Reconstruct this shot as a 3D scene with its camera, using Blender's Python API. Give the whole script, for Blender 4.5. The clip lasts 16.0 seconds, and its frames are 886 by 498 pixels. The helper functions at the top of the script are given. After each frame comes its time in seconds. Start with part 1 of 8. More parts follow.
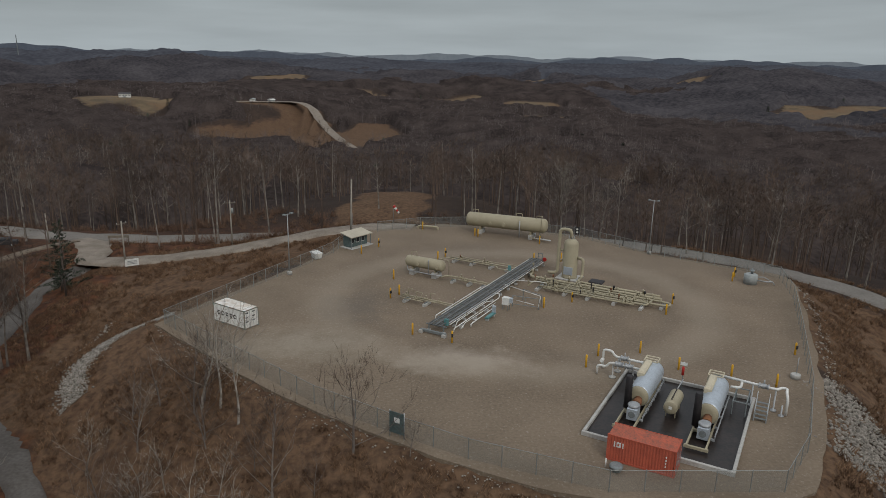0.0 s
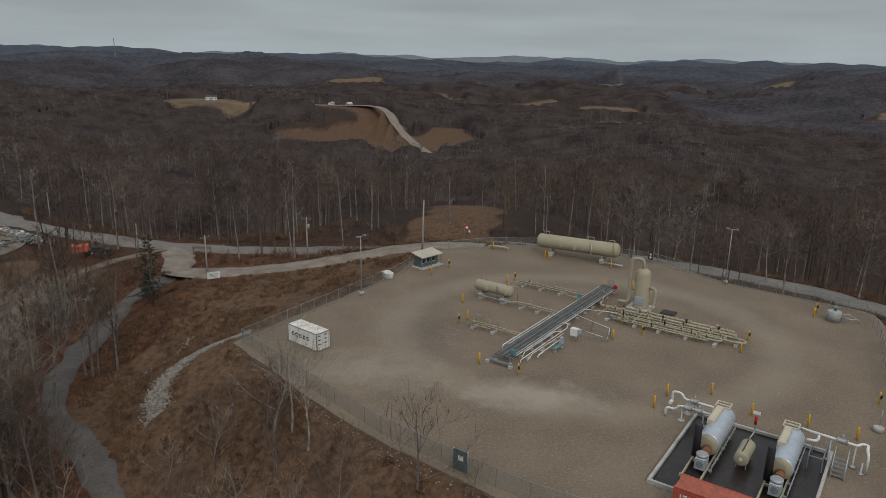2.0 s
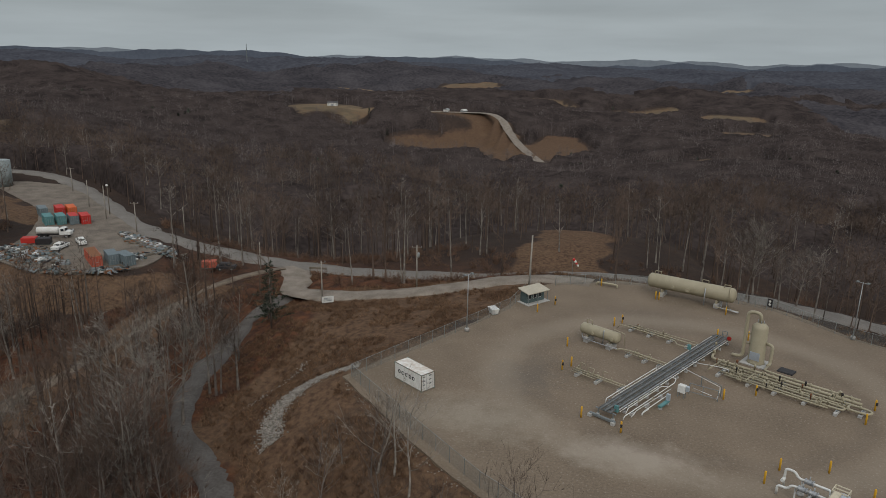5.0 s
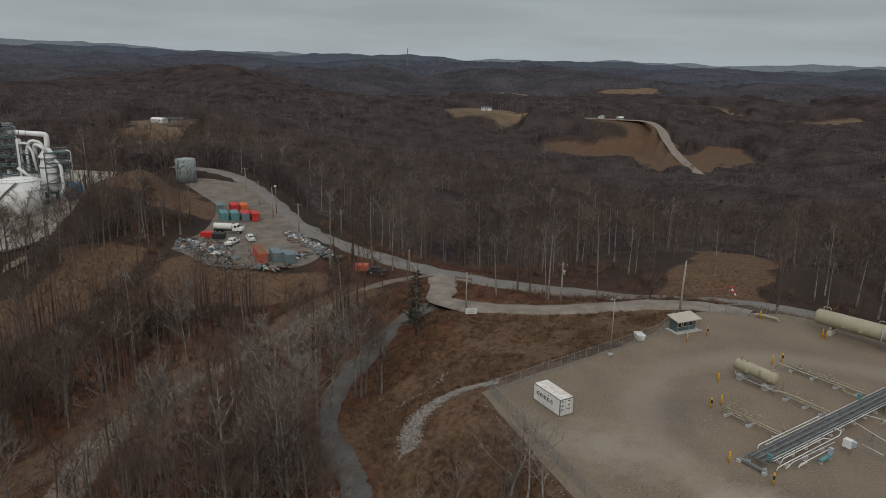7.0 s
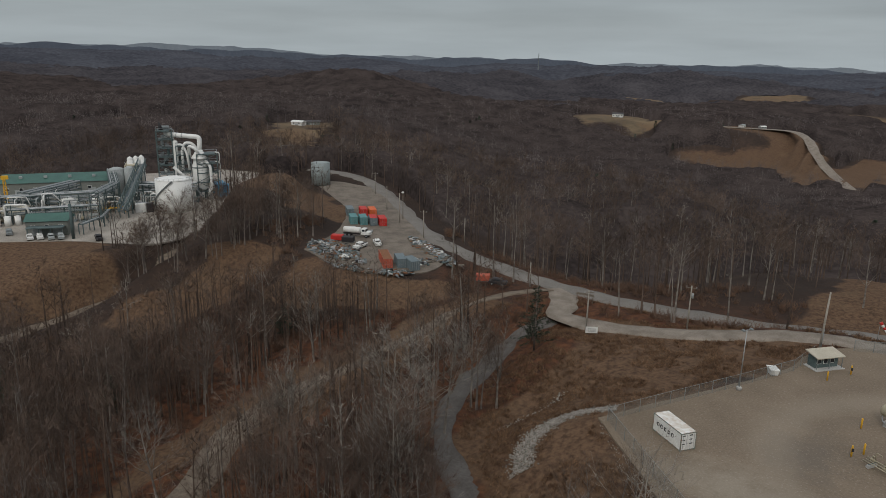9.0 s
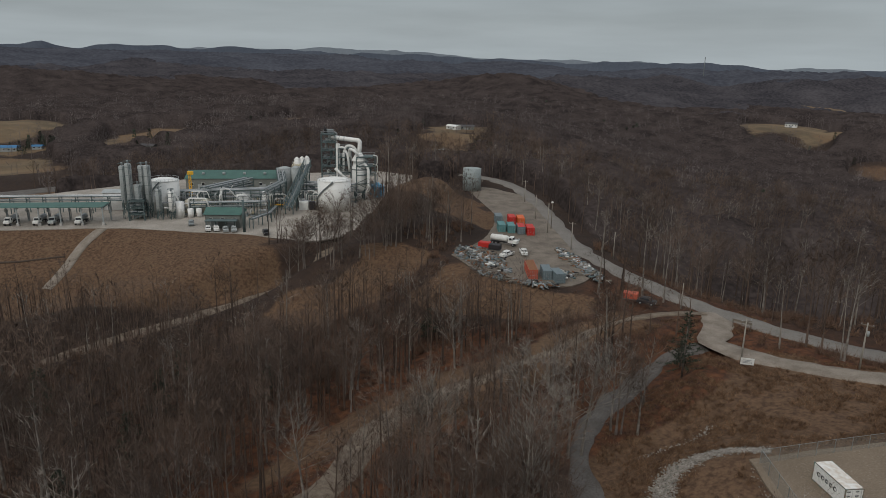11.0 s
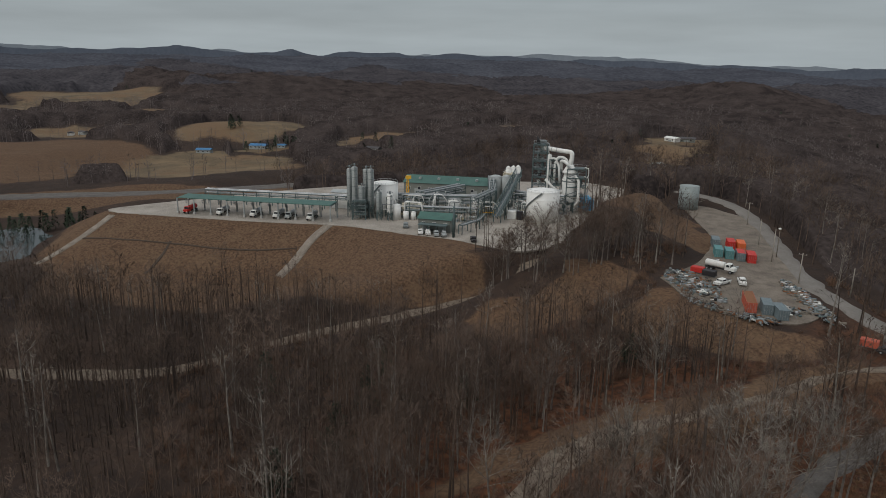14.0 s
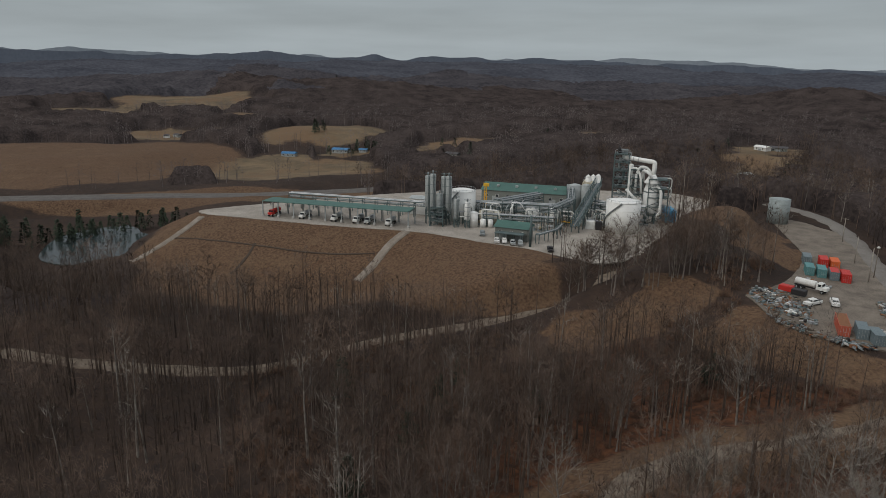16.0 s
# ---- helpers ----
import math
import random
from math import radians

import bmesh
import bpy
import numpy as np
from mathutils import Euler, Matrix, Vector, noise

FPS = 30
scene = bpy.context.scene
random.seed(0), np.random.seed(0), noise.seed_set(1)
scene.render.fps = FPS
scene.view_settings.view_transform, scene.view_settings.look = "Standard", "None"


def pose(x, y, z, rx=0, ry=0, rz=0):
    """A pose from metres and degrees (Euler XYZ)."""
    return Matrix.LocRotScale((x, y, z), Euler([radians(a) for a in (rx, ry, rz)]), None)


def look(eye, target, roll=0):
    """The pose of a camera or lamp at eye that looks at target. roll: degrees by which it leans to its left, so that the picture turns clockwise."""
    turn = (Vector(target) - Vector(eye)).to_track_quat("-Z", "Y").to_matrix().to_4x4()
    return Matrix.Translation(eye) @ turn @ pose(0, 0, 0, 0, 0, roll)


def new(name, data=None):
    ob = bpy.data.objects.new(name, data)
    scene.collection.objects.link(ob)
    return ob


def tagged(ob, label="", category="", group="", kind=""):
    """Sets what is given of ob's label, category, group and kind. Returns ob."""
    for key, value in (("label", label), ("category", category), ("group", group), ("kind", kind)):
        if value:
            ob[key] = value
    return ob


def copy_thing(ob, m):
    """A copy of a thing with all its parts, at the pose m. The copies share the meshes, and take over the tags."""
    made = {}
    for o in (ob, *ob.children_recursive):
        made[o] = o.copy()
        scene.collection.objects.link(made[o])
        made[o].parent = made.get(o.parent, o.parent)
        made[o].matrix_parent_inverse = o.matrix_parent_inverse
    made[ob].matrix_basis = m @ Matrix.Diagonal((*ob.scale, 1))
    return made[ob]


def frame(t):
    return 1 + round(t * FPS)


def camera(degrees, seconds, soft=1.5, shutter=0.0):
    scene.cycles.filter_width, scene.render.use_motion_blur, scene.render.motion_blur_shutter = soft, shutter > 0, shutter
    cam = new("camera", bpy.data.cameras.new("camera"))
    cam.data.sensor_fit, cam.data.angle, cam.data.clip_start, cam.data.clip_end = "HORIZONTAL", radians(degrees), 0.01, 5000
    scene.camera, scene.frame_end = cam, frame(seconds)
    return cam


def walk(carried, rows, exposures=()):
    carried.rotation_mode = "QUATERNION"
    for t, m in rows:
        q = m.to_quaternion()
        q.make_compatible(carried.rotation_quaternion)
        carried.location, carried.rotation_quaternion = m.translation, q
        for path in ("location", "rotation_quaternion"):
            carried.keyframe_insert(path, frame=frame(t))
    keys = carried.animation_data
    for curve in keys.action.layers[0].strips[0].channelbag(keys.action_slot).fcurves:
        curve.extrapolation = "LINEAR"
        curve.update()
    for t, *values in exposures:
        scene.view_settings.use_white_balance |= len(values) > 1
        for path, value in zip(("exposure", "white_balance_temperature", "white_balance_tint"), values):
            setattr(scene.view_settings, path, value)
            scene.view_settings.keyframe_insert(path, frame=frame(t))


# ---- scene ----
cam = camera(64.43, 16.0, soft=0.55)
PATH = [  # seconds, eye, yaw to the left from +y, pitch, roll
    (0, 25.92, -84.90, 35.37, 0.26, -15.69, 1.10),
    (0.5, 25.96, -84.92, 36.02, 3.02, -15.68, 1.11),
    (1, 26.00, -84.83, 36.89, 5.54, -15.68, 1.12),
    (1.5, 26.01, -84.76, 37.96, 6.12, -15.69, 1.11),
    (2, 26.04, -84.72, 39.20, 6.27, -15.67, 1.10),
    (2.5, 26.02, -84.59, 40.68, 6.27, -15.63, 1.08),
    (3, 25.98, -84.51, 41.99, 7.08, -15.60, 1.06),
    (3.2, 25.97, -84.47, 42.45, 7.55, -15.60, 1.05),
    (5.3, 25.99, -84.38, 45.84, 17.00, -15.62, 1.07),
    (5.5, 25.96, -84.40, 46.14, 18.06, -15.61, 1.07),
    (6, 25.84, -84.41, 46.72, 21.21, -15.60, 1.06),
    (6.5, 25.84, -84.35, 47.25, 24.60, -15.58, 1.06),
    (7, 25.74, -84.26, 47.75, 27.68, -15.57, 1.08),
    (7.5, 25.71, -84.28, 48.34, 30.66, -15.57, 1.10),
    (8, 25.69, -84.25, 48.86, 33.20, -15.54, 1.12),
    (8.2, 25.67, -84.23, 49.05, 34.06, -15.51, 1.09),
    (10.3, 25.46, -84.05, 50.90, 45.80, -15.45, 1.09),
    (10.5, 25.43, -84.05, 51.05, 47.10, -15.42, 1.09),
    (11, 25.32, -84.03, 51.47, 50.27, -15.41, 1.09),
    (11.5, 25.19, -83.96, 51.89, 53.36, -15.40, 1.07),
    (12, 24.97, -83.94, 52.16, 56.18, -15.37, 1.06),
    (12.5, 24.77, -83.99, 52.35, 59.15, -15.33, 1.03),
    (13, 24.49, -83.87, 52.72, 62.11, -15.32, 1.02),
    (13.5, 24.27, -83.75, 53.08, 64.87, -15.27, 1.00),
    (14, 24.23, -83.64, 53.47, 67.38, -15.23, 0.97),
    (14.5, 24.24, -83.61, 53.80, 68.94, -15.16, 0.93),
    (15, 24.22, -83.66, 54.17, 70.13, -15.09, 0.89),
    (15.5, 24.15, -83.73, 54.57, 71.61, -15.04, 0.85),
    (16, 24.15, -83.61, 54.97, 73.81, -15.00, 0.84),
]


def aimed(x, y, z, yaw, pitch, roll):
    a, b = radians(yaw), radians(pitch)
    way = (-math.sin(a) * math.cos(b), math.cos(a) * math.cos(b), math.sin(b))
    return look((x, y, z), (x + way[0], y + way[1], z + way[2]), roll)


walk(cam, [(r[0], aimed(*r[1:])) for r in PATH])

# ---------- world, sun ----------
world = bpy.data.worlds.new("overcast_sky")
scene.world = world
world.use_nodes = True
wn, wl = world.node_tree.nodes, world.node_tree.links
wn.clear()
w_out, w_bg = wn.new("ShaderNodeOutputWorld"), wn.new("ShaderNodeBackground")
w_sky = wn.new("ShaderNodeTexSky")
w_sky.sky_type, w_sky.sun_disc = "NISHITA", False
w_sky.sun_elevation, w_sky.sun_rotation = radians(38), radians(150)
w_sky.air_density, w_sky.dust_density = 1.0, 3.0
w_dim = wn.new("ShaderNodeMix")
w_dim.data_type, w_dim.blend_type = "RGBA", "MULTIPLY"
w_dim.inputs[0].default_value = 1.0
w_dim.inputs[7].default_value = (0.07, 0.07, 0.07, 1)
w_co, w_sep = wn.new("ShaderNodeTexCoord"), wn.new("ShaderNodeSeparateXYZ")
w_ramp = wn.new("ShaderNodeValToRGB")
w_ramp.color_ramp.elements[0].position, w_ramp.color_ramp.elements[0].color = 0.0, (0.40, 0.45, 0.475, 1)
w_ramp.color_ramp.elements[1].position, w_ramp.color_ramp.elements[1].color = 0.85, (0.86, 0.90, 0.95, 1)
mid = w_ramp.color_ramp.elements.new(0.13)
mid.color = (0.275, 0.305, 0.325, 1)
w_map, w_noise = wn.new("ShaderNodeMapping"), wn.new("ShaderNodeTexNoise")
w_map.inputs["Scale"].default_value = (1.6, 1.6, 14)
w_noise.inputs["Scale"].default_value, w_noise.inputs["Detail"].default_value = 2.4, 6
w_cl = wn.new("ShaderNodeMapRange")
w_cl.inputs[1].default_value, w_cl.inputs[2].default_value = 0.3, 0.7
w_cl.inputs[3].default_value, w_cl.inputs[4].default_value = 0.90, 1.10
w_mul = wn.new("ShaderNodeMix")
w_mul.data_type, w_mul.blend_type = "RGBA", "MULTIPLY"
w_mul.inputs[0].default_value = 1.0
w_mix = wn.new("ShaderNodeMix")
w_mix.data_type = "RGBA"
w_mix.inputs[0].default_value = 0.85
wl.new(w_sky.outputs[0], w_dim.inputs[6])
wl.new(w_co.outputs["Generated"], w_sep.inputs[0])
wl.new(w_sep.outputs[2], w_ramp.inputs[0])
wl.new(w_co.outputs["Generated"], w_map.inputs[0])
wl.new(w_map.outputs[0], w_noise.inputs[0])
wl.new(w_noise.outputs[0], w_cl.inputs[0])
wl.new(w_ramp.outputs[0], w_mul.inputs[6])
wl.new(w_cl.outputs[0], w_mul.inputs[7])
wl.new(w_dim.outputs[2], w_mix.inputs[6])
wl.new(w_mul.outputs[2], w_mix.inputs[7])
wl.new(w_mix.outputs[2], w_bg.inputs[0])
w_bg.inputs[1].default_value = 1.0
wl.new(w_bg.outputs[0], w_out.inputs[0])

sun = new("sun", bpy.data.lights.new("sun", "SUN"))
sun.data.energy, sun.data.angle, sun.data.color = 0.95, radians(20), (1.0, 0.96, 0.9)
sun.matrix_world = look((60, -160, 150), (0, 0, 0))
scene.view_settings.exposure = 0.0


# ---------- materials ----------
def material(name, col, col2=None, rough=0.8, metal=0.0, scale=1.0, bump=0.0, fine=8.0, island=0.0, spec=0.3, detail=6):
    """Two colours mixed by noise at a coarse and a fine scale (metres), with a fine relief."""
    m = bpy.data.materials.new(name)
    m.use_nodes = True
    n, l = m.node_tree.nodes, m.node_tree.links
    b = n["Principled BSDF"]
    b.inputs["Roughness"].default_value, b.inputs["Metallic"].default_value = rough, metal
    b.inputs["Specular IOR Level"].default_value = spec
    col2 = col2 or tuple(c * 0.7 for c in col)
    geo = n.new("ShaderNodeNewGeometry")
    n1, n2 = n.new("ShaderNodeTexNoise"), n.new("ShaderNodeTexNoise")
    n1.inputs["Scale"].default_value, n1.inputs["Detail"].default_value = 1.0 / scale, detail
    n2.inputs["Scale"].default_value, n2.inputs["Detail"].default_value = fine / scale, 3
    l.new(geo.outputs["Position"], n1.inputs["Vector"])
    l.new(geo.outputs["Position"], n2.inputs["Vector"])
    add = n.new("ShaderNodeMath")
    add.operation = "ADD"
    l.new(n1.outputs[0], add.inputs[0])
    l.new(n2.outputs[0], add.inputs[1])
    rng = n.new("ShaderNodeMapRange")
    rng.inputs[1].default_value, rng.inputs[2].default_value = 0.75, 1.25
    l.new(add.outputs[0], rng.inputs[0])
    mix = n.new("ShaderNodeMix")
    mix.data_type = "RGBA"
    mix.inputs[6].default_value, mix.inputs[7].default_value = (*col, 1), (*col2, 1)
    l.new(rng.outputs[0], mix.inputs[0])
    last = mix.outputs[2]
    if island:
        hue = n.new("ShaderNodeHueSaturation")
        r2 = n.new("ShaderNodeMapRange")
        r2.inputs[3].default_value, r2.inputs[4].default_value = 1 - island, 1 + island
        l.new(geo.outputs["Random Per Island"], r2.inputs[0])
        l.new(r2.outputs[0], hue.inputs["Value"])
        l.new(last, hue.inputs["Color"])
        last = hue.outputs[0]
    l.new(last, b.inputs["Base Color"])
    if bump:
        bp = n.new("ShaderNodeBump")
        bp.inputs["Strength"].default_value, bp.inputs["Distance"].default_value = 0.6, bump
        l.new(add.outputs[0], bp.inputs["Height"])
        l.new(bp.outputs[0], b.inputs["Normal"])
    return m


M_GRAVEL = material("pad_gravel", (0.205, 0.158, 0.113), (0.140, 0.107, 0.075), 0.95, scale=9, fine=30, bump=0.03)
M_ROADGRAVEL = material("road_gravel", (0.27, 0.23, 0.188), (0.14, 0.115, 0.09), 0.95, scale=3, fine=20, bump=0.04)
M_TRACK = material("leaf_strewn_track_gravel", (0.205, 0.165, 0.125), (0.090, 0.066, 0.047), 0.95, scale=1.6, fine=9, bump=0.05)
M_ASPHALT = material("worn_asphalt", (0.20, 0.182, 0.16), (0.135, 0.122, 0.108), 0.9, scale=6, fine=16, bump=0.01)
M_LANE = material("old_dark_asphalt", (0.125, 0.113, 0.102), (0.075, 0.065, 0.057), 0.9, scale=4, fine=12, bump=0.01)
M_PLANTGRAVEL = material("pale_plant_gravel", (0.36, 0.325, 0.28), (0.21, 0.185, 0.155), 0.95, scale=7, fine=16, bump=0.03)
M_YARD = material("dark_yard_gravel", (0.205, 0.172, 0.138), (0.105, 0.086, 0.068), 0.95, scale=4, fine=12, bump=0.04)
M_POLE = material("pale_pole_wood", (0.34, 0.31, 0.265), (0.24, 0.215, 0.18), 0.9, scale=1)
M_CYAN = material("cyan_blue_plastic", (0.07, 0.29, 0.46), (0.05, 0.22, 0.36), 0.5, scale=1)
M_LIME = material("limestone_riprap", (0.27, 0.245, 0.21), (0.13, 0.115, 0.10), 0.95, scale=0.6, fine=5, island=0.3)
M_CONC = material("concrete", (0.45, 0.44, 0.41), (0.33, 0.32, 0.30), 0.9, scale=1.5)
M_BEIGE = material("beige_tank_paint", (0.36, 0.32, 0.225), (0.31, 0.275, 0.19), 0.55, scale=1.2)
M_GALV = material("galvanised_steel", (0.42, 0.43, 0.43), (0.30, 0.31, 0.32), 0.5, 0.5, scale=0.8)
M_STEEL = material("grey_steel", (0.24, 0.26, 0.26), (0.17, 0.19, 0.19), 0.6, 0.3, scale=1.0)
M_TRAY = material("dull_zinc_tray", (0.20, 0.205, 0.20), (0.10, 0.105, 0.105), 0.7, 0.1, scale=1.2)
M_YELLOW = material("yellow_paint", (0.75, 0.42, 0.03), (0.6, 0.33, 0.03), 0.6, scale=0.5)
M_WHITE = material("white_paint", (0.72, 0.72, 0.69), (0.58, 0.57, 0.53), 0.6, scale=1.5)
M_RUST = material("rust", (0.25, 0.11, 0.05), (0.15, 0.07, 0.04), 0.9, scale=0.4)
M_REDBOX = material("faded_red_paint", (0.46, 0.105, 0.06), (0.34, 0.08, 0.05), 0.7, scale=0.8)
M_BLACK = material("black_steel", (0.02, 0.02, 0.022), (0.035, 0.03, 0.03), 0.6, scale=0.5)
M_LINER = material("wet_black_liner", (0.012, 0.010, 0.010), (0.034, 0.025, 0.021), 0.3, scale=2.5, spec=0.3)
M_INSUL = material("insulation_cladding", (0.50, 0.55, 0.60), (0.40, 0.44, 0.48), 0.4, 0.4, scale=0.9)
M_WOOD = material("weathered_wood", (0.20, 0.17, 0.135), (0.13, 0.11, 0.09), 0.9, scale=0.8)
M_MESH = material("chain_link_wire", (0.30, 0.31, 0.30), (0.22, 0.23, 0.22), 0.6, 0.5, scale=1)
M_GREEN = material("green_metal_roof", (0.06, 0.135, 0.11), (0.045, 0.10, 0.085), 0.6, scale=3)
M_GREENSTEEL = material("green_grey_steel", (0.105, 0.14, 0.138), (0.06, 0.085, 0.085), 0.6, scale=2)
M_TANKW = material("white_tank_paint", (0.76, 0.76, 0.73), (0.68, 0.67, 0.63), 0.5, scale=3)
M_TANKG = material("grey_tank_paint", (0.36, 0.38, 0.37), (0.26, 0.28, 0.275), 0.5, scale=3)
M_SIDING = material("grey_green_siding", (0.19, 0.20, 0.18), (0.15, 0.16, 0.145), 0.7, scale=3)
M_RED = material("red_paint", (0.50, 0.03, 0.025), (0.38, 0.03, 0.02), 0.55, scale=1)
M_ORANGE = material("orange_paint", (0.62, 0.13, 0.035), (0.5, 0.1, 0.03), 0.6, scale=1)
M_TEAL = material("teal_paint", (0.11, 0.25, 0.25), (0.08, 0.19, 0.19), 0.65, scale=1)
M_SLATE = material("blue_grey_paint", (0.16, 0.20, 0.21), (0.11, 0.14, 0.15), 0.65, scale=1)
M_BLUE = material("blue_paint", (0.045, 0.17, 0.33), (0.035, 0.13, 0.26), 0.55, scale=1)
M_GLASS = material("dark_window_glass", (0.02, 0.025, 0.03), (0.03, 0.035, 0.04), 0.15, scale=1, spec=0.6)
M_TYRE = material("tyre_rubber", (0.02, 0.02, 0.02), (0.03, 0.03, 0.03), 0.9, scale=0.3)
M_BARK = material("grey_brown_bark", (0.20, 0.168, 0.145), (0.11, 0.092, 0.08), 0.95, scale=3, fine=4, island=0.0)
M_PALEBARK = material("pale_sycamore_bark", (0.27, 0.24, 0.205), (0.10, 0.083, 0.07), 0.9, scale=4, fine=4)
M_TWIG = material("bare_twigs", (0.150, 0.105, 0.080), (0.046, 0.033, 0.026), 0.95, scale=38, fine=4)
# greyer and paler than the near twigs: distance haze put into the colour
M_FARTWIG = material("haze_greyed_far_twigs", (0.160, 0.134, 0.126), (0.060, 0.050, 0.048), 0.95, scale=200, fine=4)
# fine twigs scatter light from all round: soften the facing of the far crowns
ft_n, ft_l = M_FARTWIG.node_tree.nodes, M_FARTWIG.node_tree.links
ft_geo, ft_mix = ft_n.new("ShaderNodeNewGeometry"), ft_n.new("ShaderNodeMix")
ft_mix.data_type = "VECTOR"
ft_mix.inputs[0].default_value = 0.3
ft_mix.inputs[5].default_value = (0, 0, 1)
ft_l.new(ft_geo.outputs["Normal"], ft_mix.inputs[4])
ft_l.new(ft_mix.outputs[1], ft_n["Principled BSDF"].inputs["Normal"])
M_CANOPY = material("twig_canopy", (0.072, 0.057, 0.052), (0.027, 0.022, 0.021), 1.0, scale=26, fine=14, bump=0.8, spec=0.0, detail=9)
# these two carry distance haze in their colour: greyer hills, then bluer ridges
M_HAZYHILLS = material("haze_tinted_hill_woods", (0.076, 0.070, 0.074), (0.034, 0.032, 0.036), 1.0, scale=90, fine=14, bump=1.5, spec=0.0, detail=10)
M_HAZYRIDGES = material("haze_tinted_ridge_woods", (0.080, 0.083, 0.096), (0.046, 0.048, 0.058), 1.0, scale=220, fine=14, bump=2.0, spec=0.0, detail=10)
M_BRUSH = material("brown_undergrowth", (0.17, 0.10, 0.065), (0.095, 0.06, 0.043), 0.95, scale=6)
M_PINE = material("pine_needles", (0.035, 0.05, 0.028), (0.022, 0.033, 0.02), 0.9, scale=1.0, island=0.3)
M_WATER = material("pond_water", (0.018, 0.026, 0.026), (0.03, 0.04, 0.038), 0.12, scale=15, spec=0.2)
M_STRAW = material("dry_grass_tufts", (0.21, 0.128, 0.074), (0.085, 0.048, 0.029), 0.95, scale=3, island=0.3)


# ---------- the land ----------
def smooth(a, b, v):
    k = np.clip((v - a) / (b - a), 0, 1)
    return k * k * (3 - 2 * k)


def lattice(ix, iy, seed):
    v = np.sin(ix * 127.1 + iy * 311.7 + seed * 74.7) * 43758.5453
    return v - np.floor(v)


def vnoise(x, y, seed=0):
    ix, iy = np.floor(x), np.floor(y)
    fx, fy = x - ix, y - iy
    fx, fy = fx * fx * (3 - 2 * fx), fy * fy * (3 - 2 * fy)
    a, b = lattice(ix, iy, seed), lattice(ix + 1, iy, seed)
    c, d = lattice(ix, iy + 1, seed), lattice(ix + 1, iy + 1, seed)
    return (a * (1 - fx) + b * fx) * (1 - fy) + (c * (1 - fx) + d * fx) * fy - 0.5


def fbm(x, y, size, octaves=4, seed=0):
    out, amp, f = 0 * x, 1.0, 1.0 / size
    for o in range(octaves):
        out = out + amp * vnoise(x * f, y * f, seed + o)
        amp, f = amp * 0.5, f * 2.03
    return out


def poly_gap(x, y, poly):
    """Signed distance to a closed outline: negative inside."""
    best, inside = np.full(np.shape(x), 1e9), np.zeros(np.shape(x), bool)
    for (ax, ay), (bx, by) in zip(poly, poly[1:] + poly[:1]):
        dx, dy = bx - ax, by - ay
        k = np.clip(((x - ax) * dx + (y - ay) * dy) / (dx * dx + dy * dy + 1e-9), 0, 1)
        best = np.minimum(best, np.hypot(x - ax - k * dx, y - ay - k * dy))
        cross = (ay > y) != (by > y)
        with np.errstate(divide="ignore", invalid="ignore"):
            inside ^= cross & (x < (bx - ax) * (y - ay) / (by - ay + 1e-12) + ax)
    return np.where(inside, -best, best)


def line_gap(x, y, line):
    """Distance to a polyline of (x, y, z), and its height there."""
    best, high = np.full(np.shape(x), 1e9), np.zeros(np.shape(x))
    for (ax, ay, az), (bx, by, bz) in zip(line, line[1:]):
        dx, dy = bx - ax, by - ay
        k = np.clip(((x - ax) * dx + (y - ay) * dy) / (dx * dx + dy * dy + 1e-9), 0, 1)
        d = np.hypot(x - ax - k * dx, y - ay - k * dy)
        high = np.where(d < best, az + k * (bz - az), high)
        best = np.minimum(best, d)
    return best, high


def curve(line, step=2.0):
    """A smooth line through the given points (Catmull-Rom)."""
    pts = [np.array(p, float) for p in line]
    pts = [2 * pts[0] - pts[1]] + pts + [2 * pts[-1] - pts[-2]]
    out = []
    for p0, p1, p2, p3 in zip(pts, pts[1:], pts[2:], pts[3:]):
        n = max(2, int(np.linalg.norm(p2 - p1) / step))
        for i in range(n):
            t = i / n
            out.append(0.5 * (2 * p1 + (p2 - p0) * t + (2 * p0 - 5 * p1 + 4 * p2 - p3) * t * t + (3 * p1 - p0 - 3 * p2 + p3) * t**3))
    return [tuple(float(v) for v in p) for p in out + [pts[-2]]]


PAD = [(-12.5, 1.5), (-7, 12.5), (-0.5, 25.5), (4.5, 37), (6, 46), (11, 54), (20, 58.5), (30, 60), (53, 52.3), (64, 41), (76, 33), (83, 27.5),
       (80.2, 16.5), (74, 0.5), (67.5, -15), (61, -27.5), (55.5, -34), (40, -34.6), (28, -30), (21.5, -26.2), (12, -20.2), (1, -10.8)]
PLANT = [(-287, -99), (-254, -50), (-236, -19), (-214, 2), (-202, 14), (-189, 22), (-179, 31), (-184, 48), (-203, 68), (-214, 84), (-227, 97), (-243, 116), (-268, 138), (-290, 130), (-318, 60), (-318, -10), (-308, -60), (-297, -100)]
YARD = [(-128, 47), (-137, 68), (-158, 93), (-186, 110), (-206, 122), (-204, 131), (-180, 130), (-133, 97), (-103, 75), (-90, 64), (-87, 55), (-91, 48), (-105, 41)]
MAIN_ROAD = curve([(-225, 135, -3), (-205, 140, -4), (-184, 135.4, -5.5), (-144, 108, -6), (-117, 88.2, -6), (-97.5, 78, -6), (-72, 69.5, -6), (-56, 66.4, -6),
                   (-45, 65.9, -6), (-31, 67.5, -6), (-11.7, 70.6, -6), (3, 76.1, -6), (21, 82, -6), (50, 80, -7), (80, 62, -6), (97, 40, -5), (106, 20, -5), (118, 4, -6)])
